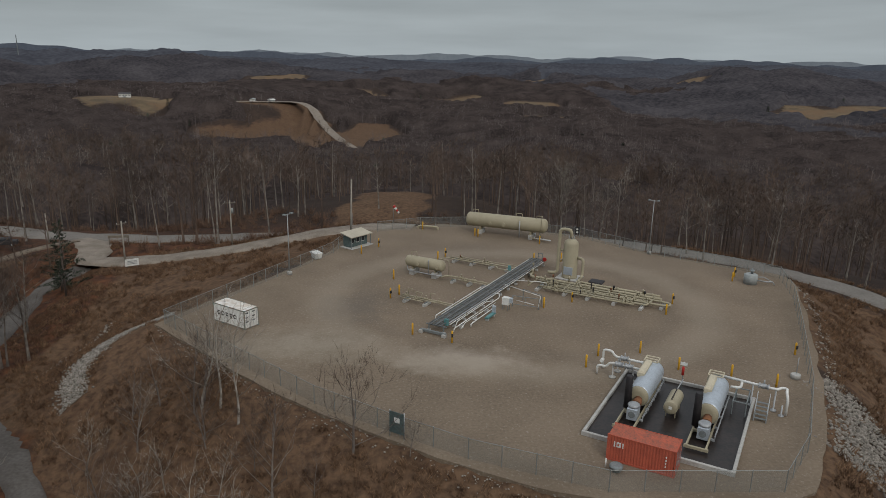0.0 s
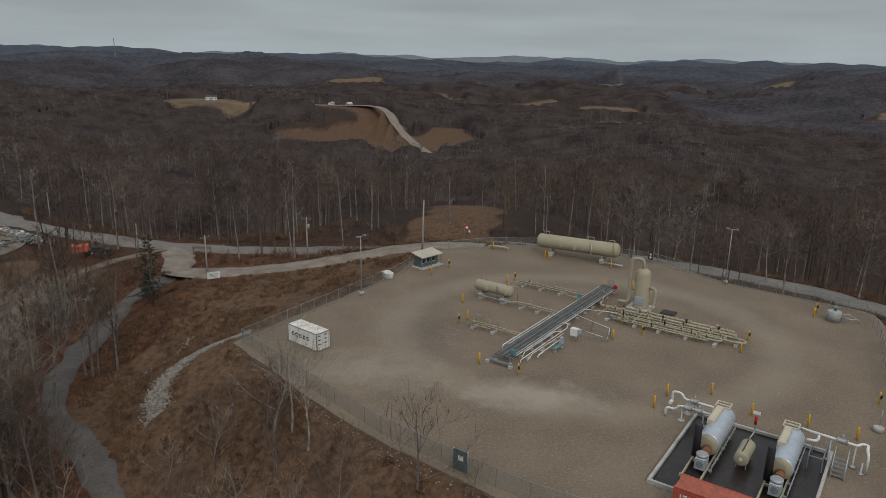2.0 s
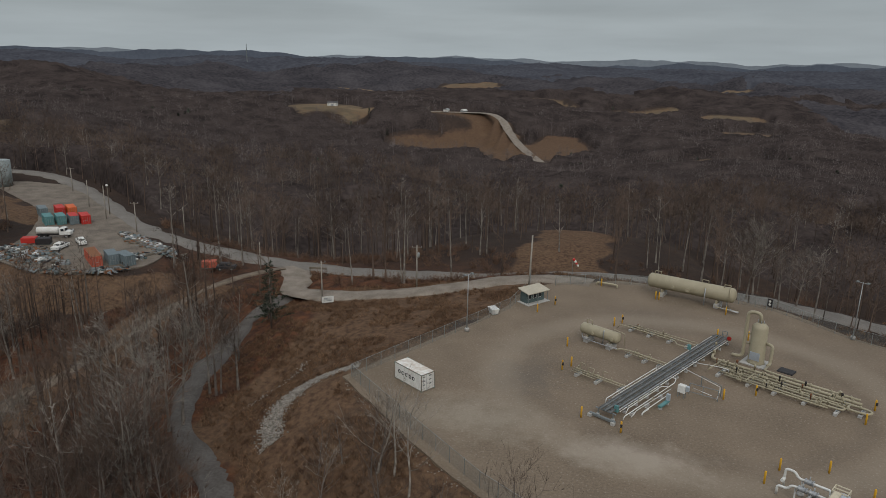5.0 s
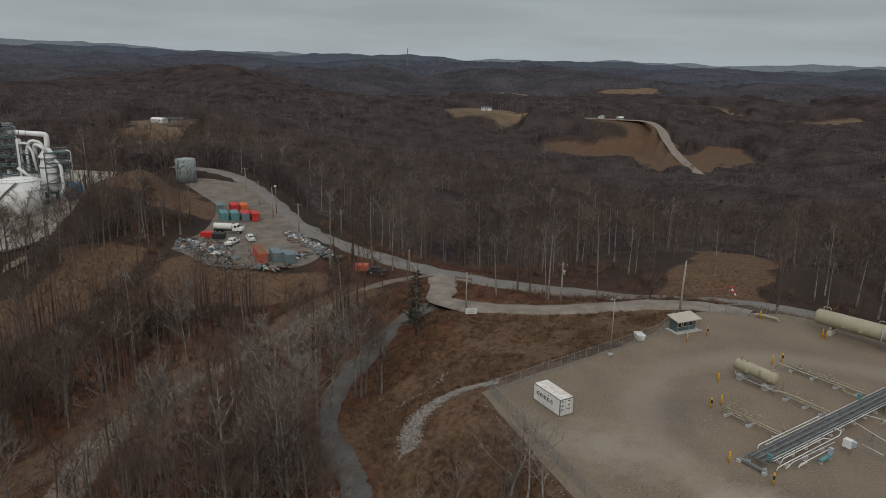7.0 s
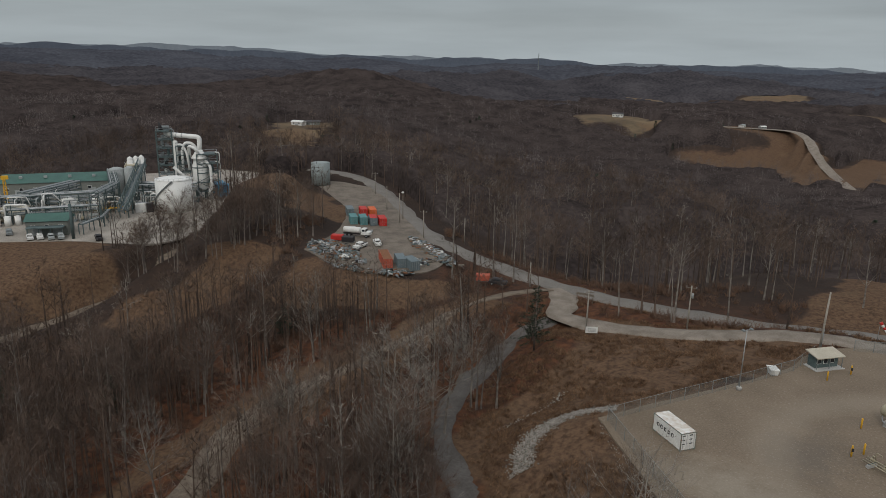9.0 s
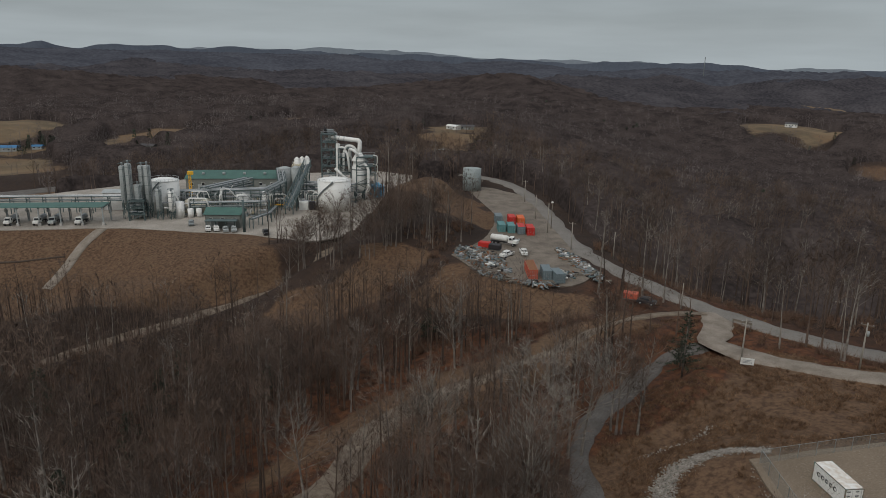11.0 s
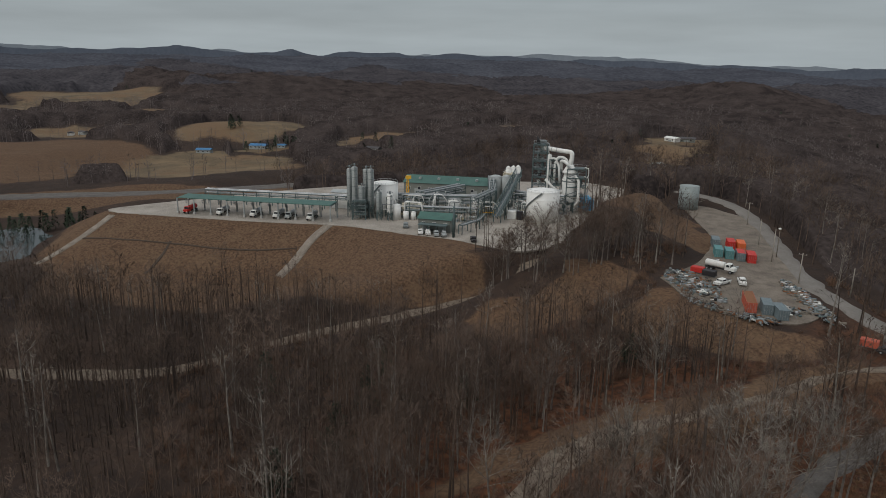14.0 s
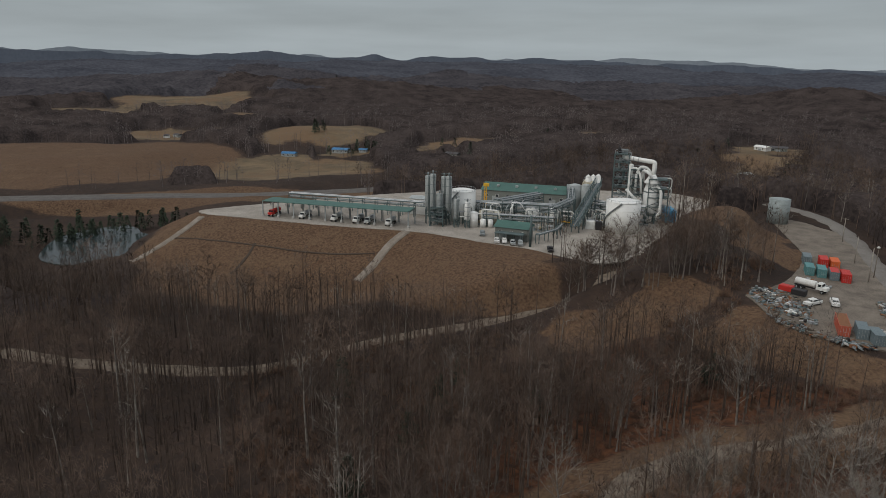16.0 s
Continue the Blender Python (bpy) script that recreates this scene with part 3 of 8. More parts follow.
def bare_tree(seed, tall=15.0, first=0.4, limbs=10, forks=4, twigs=5, spread=0.32, width=0.05, sides=6, lean=0.03, n=7):
    """A leafless tree: trunk with its limbs, and a crown of twigs."""
    rng = np.random.default_rng(seed)
    trunk, crown = Shape(), Shape()
    r0 = tall * 0.0115 + 0.03
    pts = [np.zeros(3)]
    drift = rng.normal(0, lean, 2)
    for i in range(n):
        drift = drift + rng.normal(0, lean * 0.6, 2)
        pts.append(pts[-1] + np.array([drift[0], drift[1], 1.0]) * tall * 0.9 / n)
    rad = [r0 * (1 - 0.85 * (i / n) ** 0.9) for i in range(n + 1)]
    pts[0] = pts[0] - np.array([0, 0, 0.5])
    for i in range(n):
        trunk.limb(pts[i], pts[i + 1], rad[i] * (1.25 if i == 0 else 1), rad[i + 1], sides)

    def twig_spray(p, d, size, count):
        for _ in range(count):
            e = d + rng.normal(0, 0.55, 3) + np.array([0, 0, 0.25])
            e /= np.linalg.norm(e)
            crown.blade(p, p + e * size * rng.uniform(0.5, 1.2), width)

    for i in range(limbs):
        h = first + (0.97 - first) * (i + rng.uniform(0, 0.8)) / limbs
        s = h * n
        k = min(int(s), n - 1)
        p = pts[k] + (pts[k + 1] - pts[k]) * (s - k)
        a = i * 2.4 + rng.uniform(-0.6, 0.6)
        rise = rng.uniform(0.55, 1.3) + 0.5 * (h > 0.8)
        d = np.array([math.cos(a), math.sin(a), rise])
        d /= np.linalg.norm(d)
        size = tall * spread * (1.15 - 0.75 * (h - first) / (1 - first)) * rng.uniform(0.7, 1.15)
        r = rad[k] * 0.42
        q = p + d * size * 0.5
        d2 = d + np.array([rng.normal(0, 0.25), rng.normal(0, 0.25), 0.3])
        d2 /= np.linalg.norm(d2)
        q2 = q + d2 * size * 0.5
        if sides > 4:
            trunk.limb(p, q, r, r * 0.6, 3)
            trunk.limb(q, q2, r * 0.6, r * 0.25, 3)
        else:
            trunk.blade(p, q2, r * 1.8)
        for j in range(forks):
            f = rng.uniform(0.2, 1.0)
            b = p + (q - p) * f * 2 if f < 0.5 else q + (q2 - q) * (f - 0.5) * 2
            e = d2 + rng.normal(0, 0.6, 3)
            e /= np.linalg.norm(e)
            t = b + e * size * rng.uniform(0.25, 0.5)
            crown.limb(b, t, width * 0.55, width * 0.25, 3) if sides > 4 else crown.blade(b, t, width * 1.6)
            twig_spray(b + (t - b) * 0.55, e, size * 0.33, twigs // 2)
            twig_spray(t, e, size * 0.3, twigs - twigs // 2)
        twig_spray(q2, d2, size * 0.35, twigs)
    twig_spray(pts[-1], np.array([0, 0, 1.0]), tall * 0.1, twigs)
    return trunk.arrays(), crown.arrays()


def scatter(count, seed, box):
    rng = np.random.default_rng(seed)
    x, y = rng.uniform(box[0], box[1], count), rng.uniform(box[2], box[3], count)
    return x, y, rng


def wooded(x, y):
    """Where trees stand: not on pads, roads, mown slopes or fields."""
    ok = (poly_gap(x, y, PAD) > 9) & (poly_gap(x, y, PLANT) > 4) & (poly_gap(x, y, YARD) > 4)
    for line, half in ROADS:
        ok &= line_gap(x, y, line[::4])[0] > half + 2.2
    ok &= patches(x, y, MOWN) < 0.4
    ok &= patches(x, y, FIELDS) < 0.4
    ok &= ~((x < -325) & (x > -425) & (y < -20) & (y > -330))
    ok &= ~((x < -26) & (x > -47) & (y < 45) & (y > 9))
    ok &= np.hypot((x + 182) / 30, (y - 103) / 20) > 1
    ok &= ~((x > -172) & (x < -132) & (y > -25) & (y < 40) & (vnoise(x * 0.7, y * 0.7, 4) > -0.25))
    # the pond, and the mown strip between the lane and the access road
    ok &= np.hypot((x + 296) / 58, (y + 143) / 36) > 1.1
    return ok


def forest(name, variants, spots, mat, label, category="woods"):
    """Woods that nobody could count, joined into one mesh."""
    vs, fs, k = [], [], 0
    for i, (x, y, z, s, a, q) in enumerate(spots):
        v, f = variants[i % len(variants)]
        c, d = math.cos(a) * s, math.sin(a) * s
        vs.append(np.stack([v[:, 0] * c - v[:, 1] * d + x, v[:, 0] * d + v[:, 1] * c + y, v[:, 2] * s * q + z], 1))
        fs.append(f + k)
        k += len(v)
    return tagged(new(name, mesh_from(name, np.concatenate(vs), np.concatenate(fs), [mat])), label, category, kind="stuff")


def join(a, b):
    return np.concatenate([a[0], b[0]]), np.concatenate([a[1], b[1] + len(a[0])])


def spots_for(x, y, rng, low=0.75, high=1.25):
    z = height(x, y)
    return [(*p, rng.uniform(low, high), rng.uniform(0, 6.28), rng.uniform(0.85, 1.15)) for p in zip(x, y, z)]


# trees near the camera's way, one by one
NEAR = [bare_tree(100 + i, 15, (0.3, 0.45, 0.55, 0.4, 0.5)[i], 14, 6, 8, (0.36, 0.3, 0.27, 0.42, 0.3)[i], 0.04, 6) for i in range(5)]
NEAR += [bare_tree(150 + i, 19, (0.22, 0.3)[i], 20, 7, 7, (0.46, 0.4)[i], 0.045, 7, lean=0.05) for i in range(2)]
tree_meshes = []
for tv, cv in NEAR:
    tree_meshes.append((mesh_from("trunk", *tv, [M_BARK]), mesh_from("trunk", *tv, [M_PALEBARK]), mesh_from("crown", *cv, [M_TWIG]), mesh_from("crown", *cv, [M_PALEBARK])))


def tree_at(x, y, z, s, a, kind=0, pale=False, label=""):
    t = new("bare_tree")
    t.matrix_basis = Matrix.LocRotScale((x, y, z), Euler((0, 0, a)), (s, s, s))
    for nm, me in (("trunk", tree_meshes[kind][1 if pale else 0]), ("crown", tree_meshes[kind][3 if pale == 2 else 2])):
        o = new(nm, me)
        o.parent = t
    words = label or ("tall leafless tree with pale grey bark on a wooded slope" if pale else "leafless grey-brown tree on a slope of fallen leaves")
    return tagged(t, words, "tree", group="trees on the slope")


sx, sy, srng = scatter(900, 11, (-120, 20, -75, 45))
keep = wooded(sx, sy) & (np.hypot(sx - 26, sy + 85) > 34) & (np.hypot(sx - 26, sy + 85) < 135)
keep &= ~((sx > -16) & (sy > -62))
sx, sy = sx[keep][:170], sy[keep][:170]
for i, (x, y, z, s, a, q) in enumerate(spots_for(sx, sy, srng, 0.6, 1.15)):
    tree_at(x, y, z, s, a, i % 5, i % 6 == 0)
near_x, near_y = sx, sy

# the wood's edge and middle distance
MID = [join(*bare_tree(200 + i, 17, (0.4, 0.5, 0.6, 0.45)[i], 10, 2, 8, 0.31, 0.07, 3, n=3)) for i in range(4)]
mx, my, mrng = scatter(17000, 12, (-420, 260, -330, 330))
keep = wooded(mx, my) & (np.hypot(mx - 26, my + 85) > 62)
keep &= ~((np.hypot(mx - 26, my + 85) < 135) & (mx < 30) & (my < 45) & (mrng.uniform(0, 1, len(mx)) < 0.85))
keep &= (my > -60 - 1.2 * (mx + 60)) | (mx < -60)
ang = np.degrees(np.arctan2(-(mx - 26), my + 85))
keep &= (ang > -48) & (ang < 125)
mx, my = mx[keep][:3200], my[keep][:3200]
mid_spots = spots_for(mx, my, mrng, 0.65, 1.2)
forest("woods_near", MID, mid_spots, M_TWIG, "dense leafless winter wood")
LIGHT = [join(*bare_tree(220 + i, 15, (0.35, 0.5, 0.42)[i], 8, 1, 6, 0.33, 0.055, 3, n=3)) for i in range(3)]
vx, vy, vrng = scatter(9000, 14, (-300, 0, -330, 30))
keep = wooded(vx, vy) & (np.hypot(vx - 26, vy + 85) > 70) & (np.degrees(np.arctan2(-(vx - 26), vy + 85)) < 122)
vx, vy = vx[keep][:4200], vy[keep][:4200]
forest("woods_valley", LIGHT, spots_for(vx, vy, vrng, 0.55, 1.1), M_TWIG, "dense dark brown leafless wood in the valley")
POLES = [join(*bare_tree(260 + i, 19, 0.6, 7, 2, 4, 0.24, 0.07, 4, n=4)) for i in range(2)]
px_, py_, prng = scatter(2600, 16, (-260, 160, -120, 200))
keep = wooded(px_, py_) & (np.hypot(px_ - 26, py_ + 85) > 60) & (prng.uniform(0, 1, len(px_)) < 0.18)
forest("pale_trees", POLES, spots_for(px_[keep], py_[keep], prng, 0.7, 1.1), M_PALEBARK, "pale-barked slender trees among the wood")

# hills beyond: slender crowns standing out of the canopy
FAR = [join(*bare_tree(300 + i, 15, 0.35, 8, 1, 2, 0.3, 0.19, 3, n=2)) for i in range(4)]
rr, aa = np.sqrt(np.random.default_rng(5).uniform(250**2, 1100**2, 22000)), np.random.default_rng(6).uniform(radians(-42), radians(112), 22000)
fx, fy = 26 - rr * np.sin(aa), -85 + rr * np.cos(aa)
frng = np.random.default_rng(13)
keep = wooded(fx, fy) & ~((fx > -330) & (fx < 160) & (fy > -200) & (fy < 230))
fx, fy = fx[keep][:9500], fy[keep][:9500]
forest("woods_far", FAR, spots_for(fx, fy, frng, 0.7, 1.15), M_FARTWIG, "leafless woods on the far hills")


def canopy():
    """The closed roof of twigs over the farther woods: one uneven sheet of crowns, down to the ground at clearings."""
    az = np.arange(radians(-46), radians(116), radians(0.15))
    rad_ = 205 * np.exp(np.arange(0, math.log(4340 / 205), 0.0088))
    A, R = np.meshgrid(az, rad_)
    x, y = 26 - R * np.sin(A), -85 + R * np.cos(A)
    g = height(x, y)
    near = R < 1700
    mask = np.ones(x.shape)
    m = np.zeros(near.sum())
    for back in (-24, -11, 0, 12):
        m += wooded(x[near] + back * np.sin(A[near]), y[near] - back * np.cos(A[near]))
    mask[near] = m > 3.5
    mask[~near] = patches(x[~near], y[~near], FIELDS) < 0.4
    for _ in range(4):  # soft eaves towards the clearings
        pad_ = np.pad(mask, 1, mode="edge")
        mask = (pad_[:-2, 1:-1] + pad_[2:, 1:-1] + pad_[1:-1, :-2] + pad_[1:-1, 2:] + 2 * pad_[1:-1, 1:-1]) / 6
    crowns = 0.55 * fbm(x, y, 8, 2, 91) + 0.5 * fbm(x, y, 19, 2, 92) + 0.5 * fbm(x, y, 60, 2, 93)
    far = smooth(500, 1500, R)
    top = 8.2 + 1.5 * far + (5.2 + 3.5 * far) * crowns
    z = g + (top + 4.0) * smooth(205, 290, R) * smooth(0.25, 1.0, mask) - 3.0 + far * mask
    n, k = len(rad_), len(az)
    i, j = np.meshgrid(np.arange(n - 1), np.arange(k - 1), indexing="ij")
    a = (i * k + j).ravel()
    faces = np.stack([a, a + k, a + k + 1, a + 1], 1)
    hold = mask.ravel()[faces].max(1) > 0.2
    # farther zones take the haze-coloured materials, with a noisy border
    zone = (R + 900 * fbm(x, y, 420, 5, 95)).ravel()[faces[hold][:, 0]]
    me = mesh_from("woods_canopy", np.stack([x.ravel(), y.ravel(), z.ravel()], 1), faces[hold], [M_CANOPY, M_HAZYHILLS, M_HAZYRIDGES])
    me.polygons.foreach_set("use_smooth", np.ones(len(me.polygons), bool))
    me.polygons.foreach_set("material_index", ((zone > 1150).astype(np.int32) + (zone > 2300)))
    tagged(new("woods_canopy", me), "soft brown-grey canopy of leafless winter woods, farther zones painted with blue-grey haze", "woods", kind="stuff")


canopy()


# ---------- building blocks ----------
def rod(bm, p, q, r, r2=None, seg=8, caps=True):
    """A round bar or cone from p to q."""
    p, q = Vector(p), Vector(q)
    r2 = r if r2 is None else r2
    turn = (q - p).to_track_quat("Z", "Y").to_matrix()
    rings = []
    for c, rad in ((p, r), (q, r2)):
        rings.append([bm.verts.new(c + turn @ Vector((rad * math.cos(2 * math.pi * i / seg), rad * math.sin(2 * math.pi * i / seg), 0))) for i in range(seg)])
    for i in range(seg):
        j = (i + 1) % seg
        f = bm.faces.new((rings[0][i], rings[0][j], rings[1][j], rings[1][i]))
        f.smooth = seg > 6
    if caps:
        bm.faces.new(rings[0][::-1])
        bm.faces.new(rings[1])
    return bm


def block(bm, c, size, rz=0.0, bevel=0.0):
    """A box, its top edges chamfered if asked."""
    x, y, z = (s / 2 for s in size)
    t = Matrix.Translation(c) @ Matrix.Rotation(radians(rz), 4, "Z")
    lev = [(-z, 0), (z - bevel, 0), (z, bevel)] if bevel else [(-z, 0), (z, 0)]
    rings = [[bm.verts.new(t @ Vector((a * (x - k), b * (y - k), h))) for a, b in ((-1, -1), (1, -1), (1, 1), (-1, 1))] for h, k in lev]
    for lo, hi in zip(rings, rings[1:]):
        for i in range(4):
            bm.faces.new((lo[i], lo[(i + 1) % 4], hi[(i + 1) % 4], hi[i]))
    bm.faces.new(rings[0][::-1])
    bm.faces.new(rings[-1])
    return bm


def turned(bm, p, q, profile, seg=20):
    """A turned body along p to q: profile of (share of the length, radius)."""
    p, q = Vector(p), Vector(q)
    turn = (q - p).to_track_quat("Z", "Y").to_matrix()
    rings = []
    for k, r in profile:
        c = p + (q - p) * k
        rings.append([bm.verts.new(c + turn @ Vector((r * math.cos(2 * math.pi * i / seg), r * math.sin(2 * math.pi * i / seg), 0))) for i in range(seg)])
    for a, b in zip(rings, rings[1:]):
        for i in range(seg):
            bm.faces.new((a[i], a[(i + 1) % seg], b[(i + 1) % seg], b[i])).smooth = True
    bm.faces.new(rings[0][::-1])
    bm.faces.new(rings[-1])
    return bm


def vessel(bm, p, q, r, seg=22, dome=0.5):
    """A pressure vessel with dished ends."""
    ln = (Vector(q) - Vector(p)).length
    e = r * dome / ln
    prof = [(0, 0.03 * r), (0.06 * e, 0.35 * r), (0.3 * e, 0.72 * r), (0.65 * e, 0.93 * r), (e, r)]
    return turned(bm, p, q, prof + [(1 - k, w) for k, w in prof[::-1]], seg)


def pipe(bm, pts, r, seg=8):
    """A pipe run with rounded elbows, swept in one piece."""
    pts = [Vector(p) for p in pts]
    path = [pts[0]]
    for a, b, c in zip(pts, pts[1:], pts[2:]):
        k = min(r * 2.6, (b - a).length * 0.45, (c - b).length * 0.45)
        s, e = b + (a - b).normalized() * k, b + (c - b).normalized() * k
        path += [s * (1 - t) ** 2 + b * 2 * t * (1 - t) + e * t * t for t in (0, 0.25, 0.5, 0.75, 1)]
    path.append(pts[-1])
    path = [p for i, p in enumerate(path) if i == 0 or (p - path[i - 1]).length > 1e-4]
    up, rings = Vector((0.31, 0.17, 0.93)), []
    for i, p in enumerate(path):
        d = (path[min(i + 1, len(path) - 1)] - path[max(i - 1, 0)]).normalized()
        u = up - d * up.dot(d)
        u = u.normalized() if u.length > 0.05 else d.orthogonal().normalized()
        up = u
        w = d.cross(u)
        rings.append([bm.verts.new(p + (u * math.cos(2 * math.pi * k / seg) + w * math.sin(2 * math.pi * k / seg)) * r) for k in range(seg)])
    for a, b in zip(rings, rings[1:]):
        for k in range(seg):
            bm.faces.new((a[k], a[(k + 1) % seg], b[(k + 1) % seg], b[k])).smooth = True
    bm.faces.new(rings[0][::-1])
    bm.faces.new(rings[-1])
    return bm


def flange(bm, p, axis_to, r, w=0.09):
    p, d = Vector(p), (Vector(axis_to) - Vector(p)).normalized()
    rod(bm, p - d * w, p + d * w, r * 1.6, seg=10)


def thing(name, m, label, category, group=""):
    o = new(name)
    o.matrix_basis = m
    return tagged(o, label, category, group)


def bars(bm, spots, r=0.03, seg=5):
    for p, q in spots:
        rod(bm, p, q, r, seg=seg)
    return bm


NB = bmesh.new
SKEW = -28.5  # how the pad's equipment stands to the world


def local(x, y, ox=24.7, oy=0.4):
    c, s = math.cos(radians(SKEW)), math.sin(radians(SKEW))
    return ox + x * c - y * s, oy + x * s + y * c


# ---------- shipping containers ----------
def container(m, paint, frame_mat, label, length=6.06, group="", roof_mat=None):
    """A steel shipping container with corrugated walls, corner posts and castings, doors at the +x end."""
    c = thing("shipping_container", m, label, "container", group)
    L, W, H = length, 2.44, 2.59
    n = int(L / 0.28)
    for s in (-1, 1):
        bm = NB()
        prev = None
        for i in range(n + 1):
            for k, dpt in ((0, 0.0), (0.35, 0.0), (0.5, 0.036), (0.85, 0.036)):
                x = -L / 2 + 0.12 + (L - 0.24) * min(1, (i + k) / (n + 1))
                y = s * (W / 2 - 0.03 - dpt)
                v = (bm.verts.new((x, y, 0.16)), bm.verts.new((x, y, H - 0.1)))
                if prev:
                    bm.faces.new((prev[0], v[0], v[1], prev[1]) if s < 0 else (v[0], prev[0], prev[1], v[1]))
                prev = v
        part("side_wall", bm, paint, c)
    part("end_wall", block(NB(), (-L / 2 + 0.06, 0, H / 2), (0.06, W - 0.2, H - 0.25)), paint, c)
    bm = NB()
    prev = None
    for i in range(25):
        x, z = -L / 2 + 0.08 + i * (L - 0.16) / 24, H - 0.03 - 0.025 * (i % 2)
        v = (bm.verts.new((x, -W / 2 + 0.06, z)), bm.verts.new((x, W / 2 - 0.06, z)))
        if prev:
            bm.faces.new((prev[0], v[0], v[1], prev[1]))
        prev = v
    part("roof", bm, roof_mat or paint, c)
    part("floor_panel", block(NB(), (0, 0, 0.14), (L - 0.1, W - 0.1, 0.06)), M_WOOD, c)
    bm = NB()
    for s in (-1, 1):
        for e in (-1, 1):
            block(bm, (e * (L / 2 - 0.06), s * (W / 2 - 0.06), H / 2), (0.12, 0.12, H))
            for z in (0.06, H - 0.06):
                block(bm, (e * (L / 2 - 0.08), s * (W / 2 - 0.075), z), (0.18, 0.165, 0.13), bevel=0.02)
        block(bm, (0, s * (W / 2 - 0.04), 0.1), (L - 0.3, 0.07, 0.16))
        block(bm, (0, s * (W / 2 - 0.04), H - 0.06), (L - 0.3, 0.07, 0.1))
    for z in (0.1, H - 0.07):
        block(bm, (L / 2 - 0.05, 0, z), (0.09, W - 0.3, 0.13))
    part("corner_frame", bm, frame_mat, c, "steel corner posts and rails")
    for s in (-1, 1):
        d = part("door", block(NB(), (L / 2 - 0.05, s * 0.55, H / 2), (0.05, 1.07, H - 0.32), bevel=0.01), paint, c)
        bm = NB()
        for y in (0.3, 0.85):
            rod(bm, (L / 2 + 0.0, s * y, 0.2), (L / 2 + 0.0, s * y, H - 0.2), 0.022, seg=6)
            block(bm, (L / 2 + 0.01, s * (y - 0.12), 1.1), (0.03, 0.3, 0.05))
        part("locking_bar", bm, M_GALV, d)
    return c


box_white = container(pose(-1.89, 2.66, 0, rz=-32.7), M_WHITE, material("teal_frame", (0.12, 0.20, 0.18), (0.25, 0.14, 0.09), 0.7, scale=0.5),
                      "weathered white steel shipping container with rusty roof on gravel",
                      roof_mat=material("rust_stained_white_roof", (0.70, 0.69, 0.65), (0.50, 0.42, 0.34), 0.7, scale=1.6, fine=3))
for i in range(5):  # a line of dark plain marks and the maker's shapes on the side
    bm = NB()
    rod(bm, (0, 0, 0), (0, 0.03, 0), 0.3, seg=14) if i in (0, 1, 4) else block(bm, (0, 0.015, 0), (0.42, 0.03, 0.52))
    part("painted_mark", bm, M_BLACK, box_white, "dark painted mark").matrix_basis = pose(-1.9 + i * 0.78, -1.235, 1.45)
for i in range(5):
    bm = NB()
    rod(bm, (0, 0.004, 0), (0, 0.034, 0), 0.17, seg=12) if i in (0, 1, 4) else block(bm, (0, 0.019, 0.02), (0.2, 0.03, 0.22))
    part("painted_mark", bm, M_WHITE, box_white).matrix_basis = pose(-1.82 + i * 0.78, -1.25, 1.45)
for i in range(6):
    part("door_label", block(NB(), (3.0, -0.75 + (i % 2) * 1.1, 2.2 - (i // 2) * 0.6), (0.02, 0.45, 0.16)), M_BLACK, box_white)

box_red = container(pose(*[44.04, -28.78], 0, rz=SKEW), M_REDBOX, M_REDBOX, "faded red-orange shipping container beside the heater basin",
                    roof_mat=material("rust_spotted_red", (0.47, 0.11, 0.062), (0.20, 0.085, 0.06), 0.75, scale=0.9, fine=5))
for i, w in enumerate((0.16, 0.5, 0.14)):
    part("painted_mark", block(NB(), (-2.35 + i * 0.38, -1.225, 1.75), (w * 0.75, 0.03, 0.5)), M_WHITE, box_red, "white painted mark")
part("painted_mark", block(NB(), (-2.0, -1.243, 1.75), (0.16, 0.03, 0.2)), M_REDBOX, box_red)
for z in (0.9, 1.2, 1.5, 1.8):
    part("painted_mark", block(NB(), (2.2, -1.225, z), (0.1, 0.03, 0.18)), M_WHITE, box_red)

# ---------- vessels ----------
big = thing("pressure_vessel", Matrix.Translation((37.9, 52.1, 0)) @ Matrix.Rotation(radians(-20.2), 4, "Z"), "long beige horizontal pressure vessel on concrete saddles", "tank")
part("shell", vessel(NB(), (-8.4, 0, 2.75), (8.4, 0, 2.75), 1.4, 26), M_BEIGE, big)
for x in (-5.2, 5.2):
    bm = block(NB(), (x, 0, 0.42), (0.8, 2.5, 0.84), bevel=0.04)
    part("pier", bm, M_CONC, big)
    bm = block(NB(), (x, 0, 1.15), (0.3, 2.1, 0.7))
    part("saddle", bm, M_BEIGE, big)
for x in (2.7, -2.5, 6.6):
    bm = NB()
    turned(bm, (x, 0, 2.75), (x + 0.12, 0, 2.75), [(0, 1.44), (1, 1.44)], 26) if x == 2.7 else pipe(bm, [(x - 4.6, 0, 4.1), (x - 4.6, 0, 4.75), (x - 3.4, 0, 4.75), (x - 3.4, 0, 4.1)], 0.07)
    part("band" if x == 2.7 else "vent_pipe", bm, M_BEIGE, big)
for x in (7.0,):
    part("vent_pipe", pipe(NB(), [(6.2, -0.4, 4.0), (6.2, -0.4, 4.7), (7.4, -0.4, 4.7), (7.4, -1.35, 4.7), (7.4, -1.5, 0.5)], 0.07), M_BEIGE, big)
part("drain_pipe", pipe(NB(), [(3.1, -1.5, 3.6), (3.1, -1.6, 0.3)], 0.1), M_GALV, big)
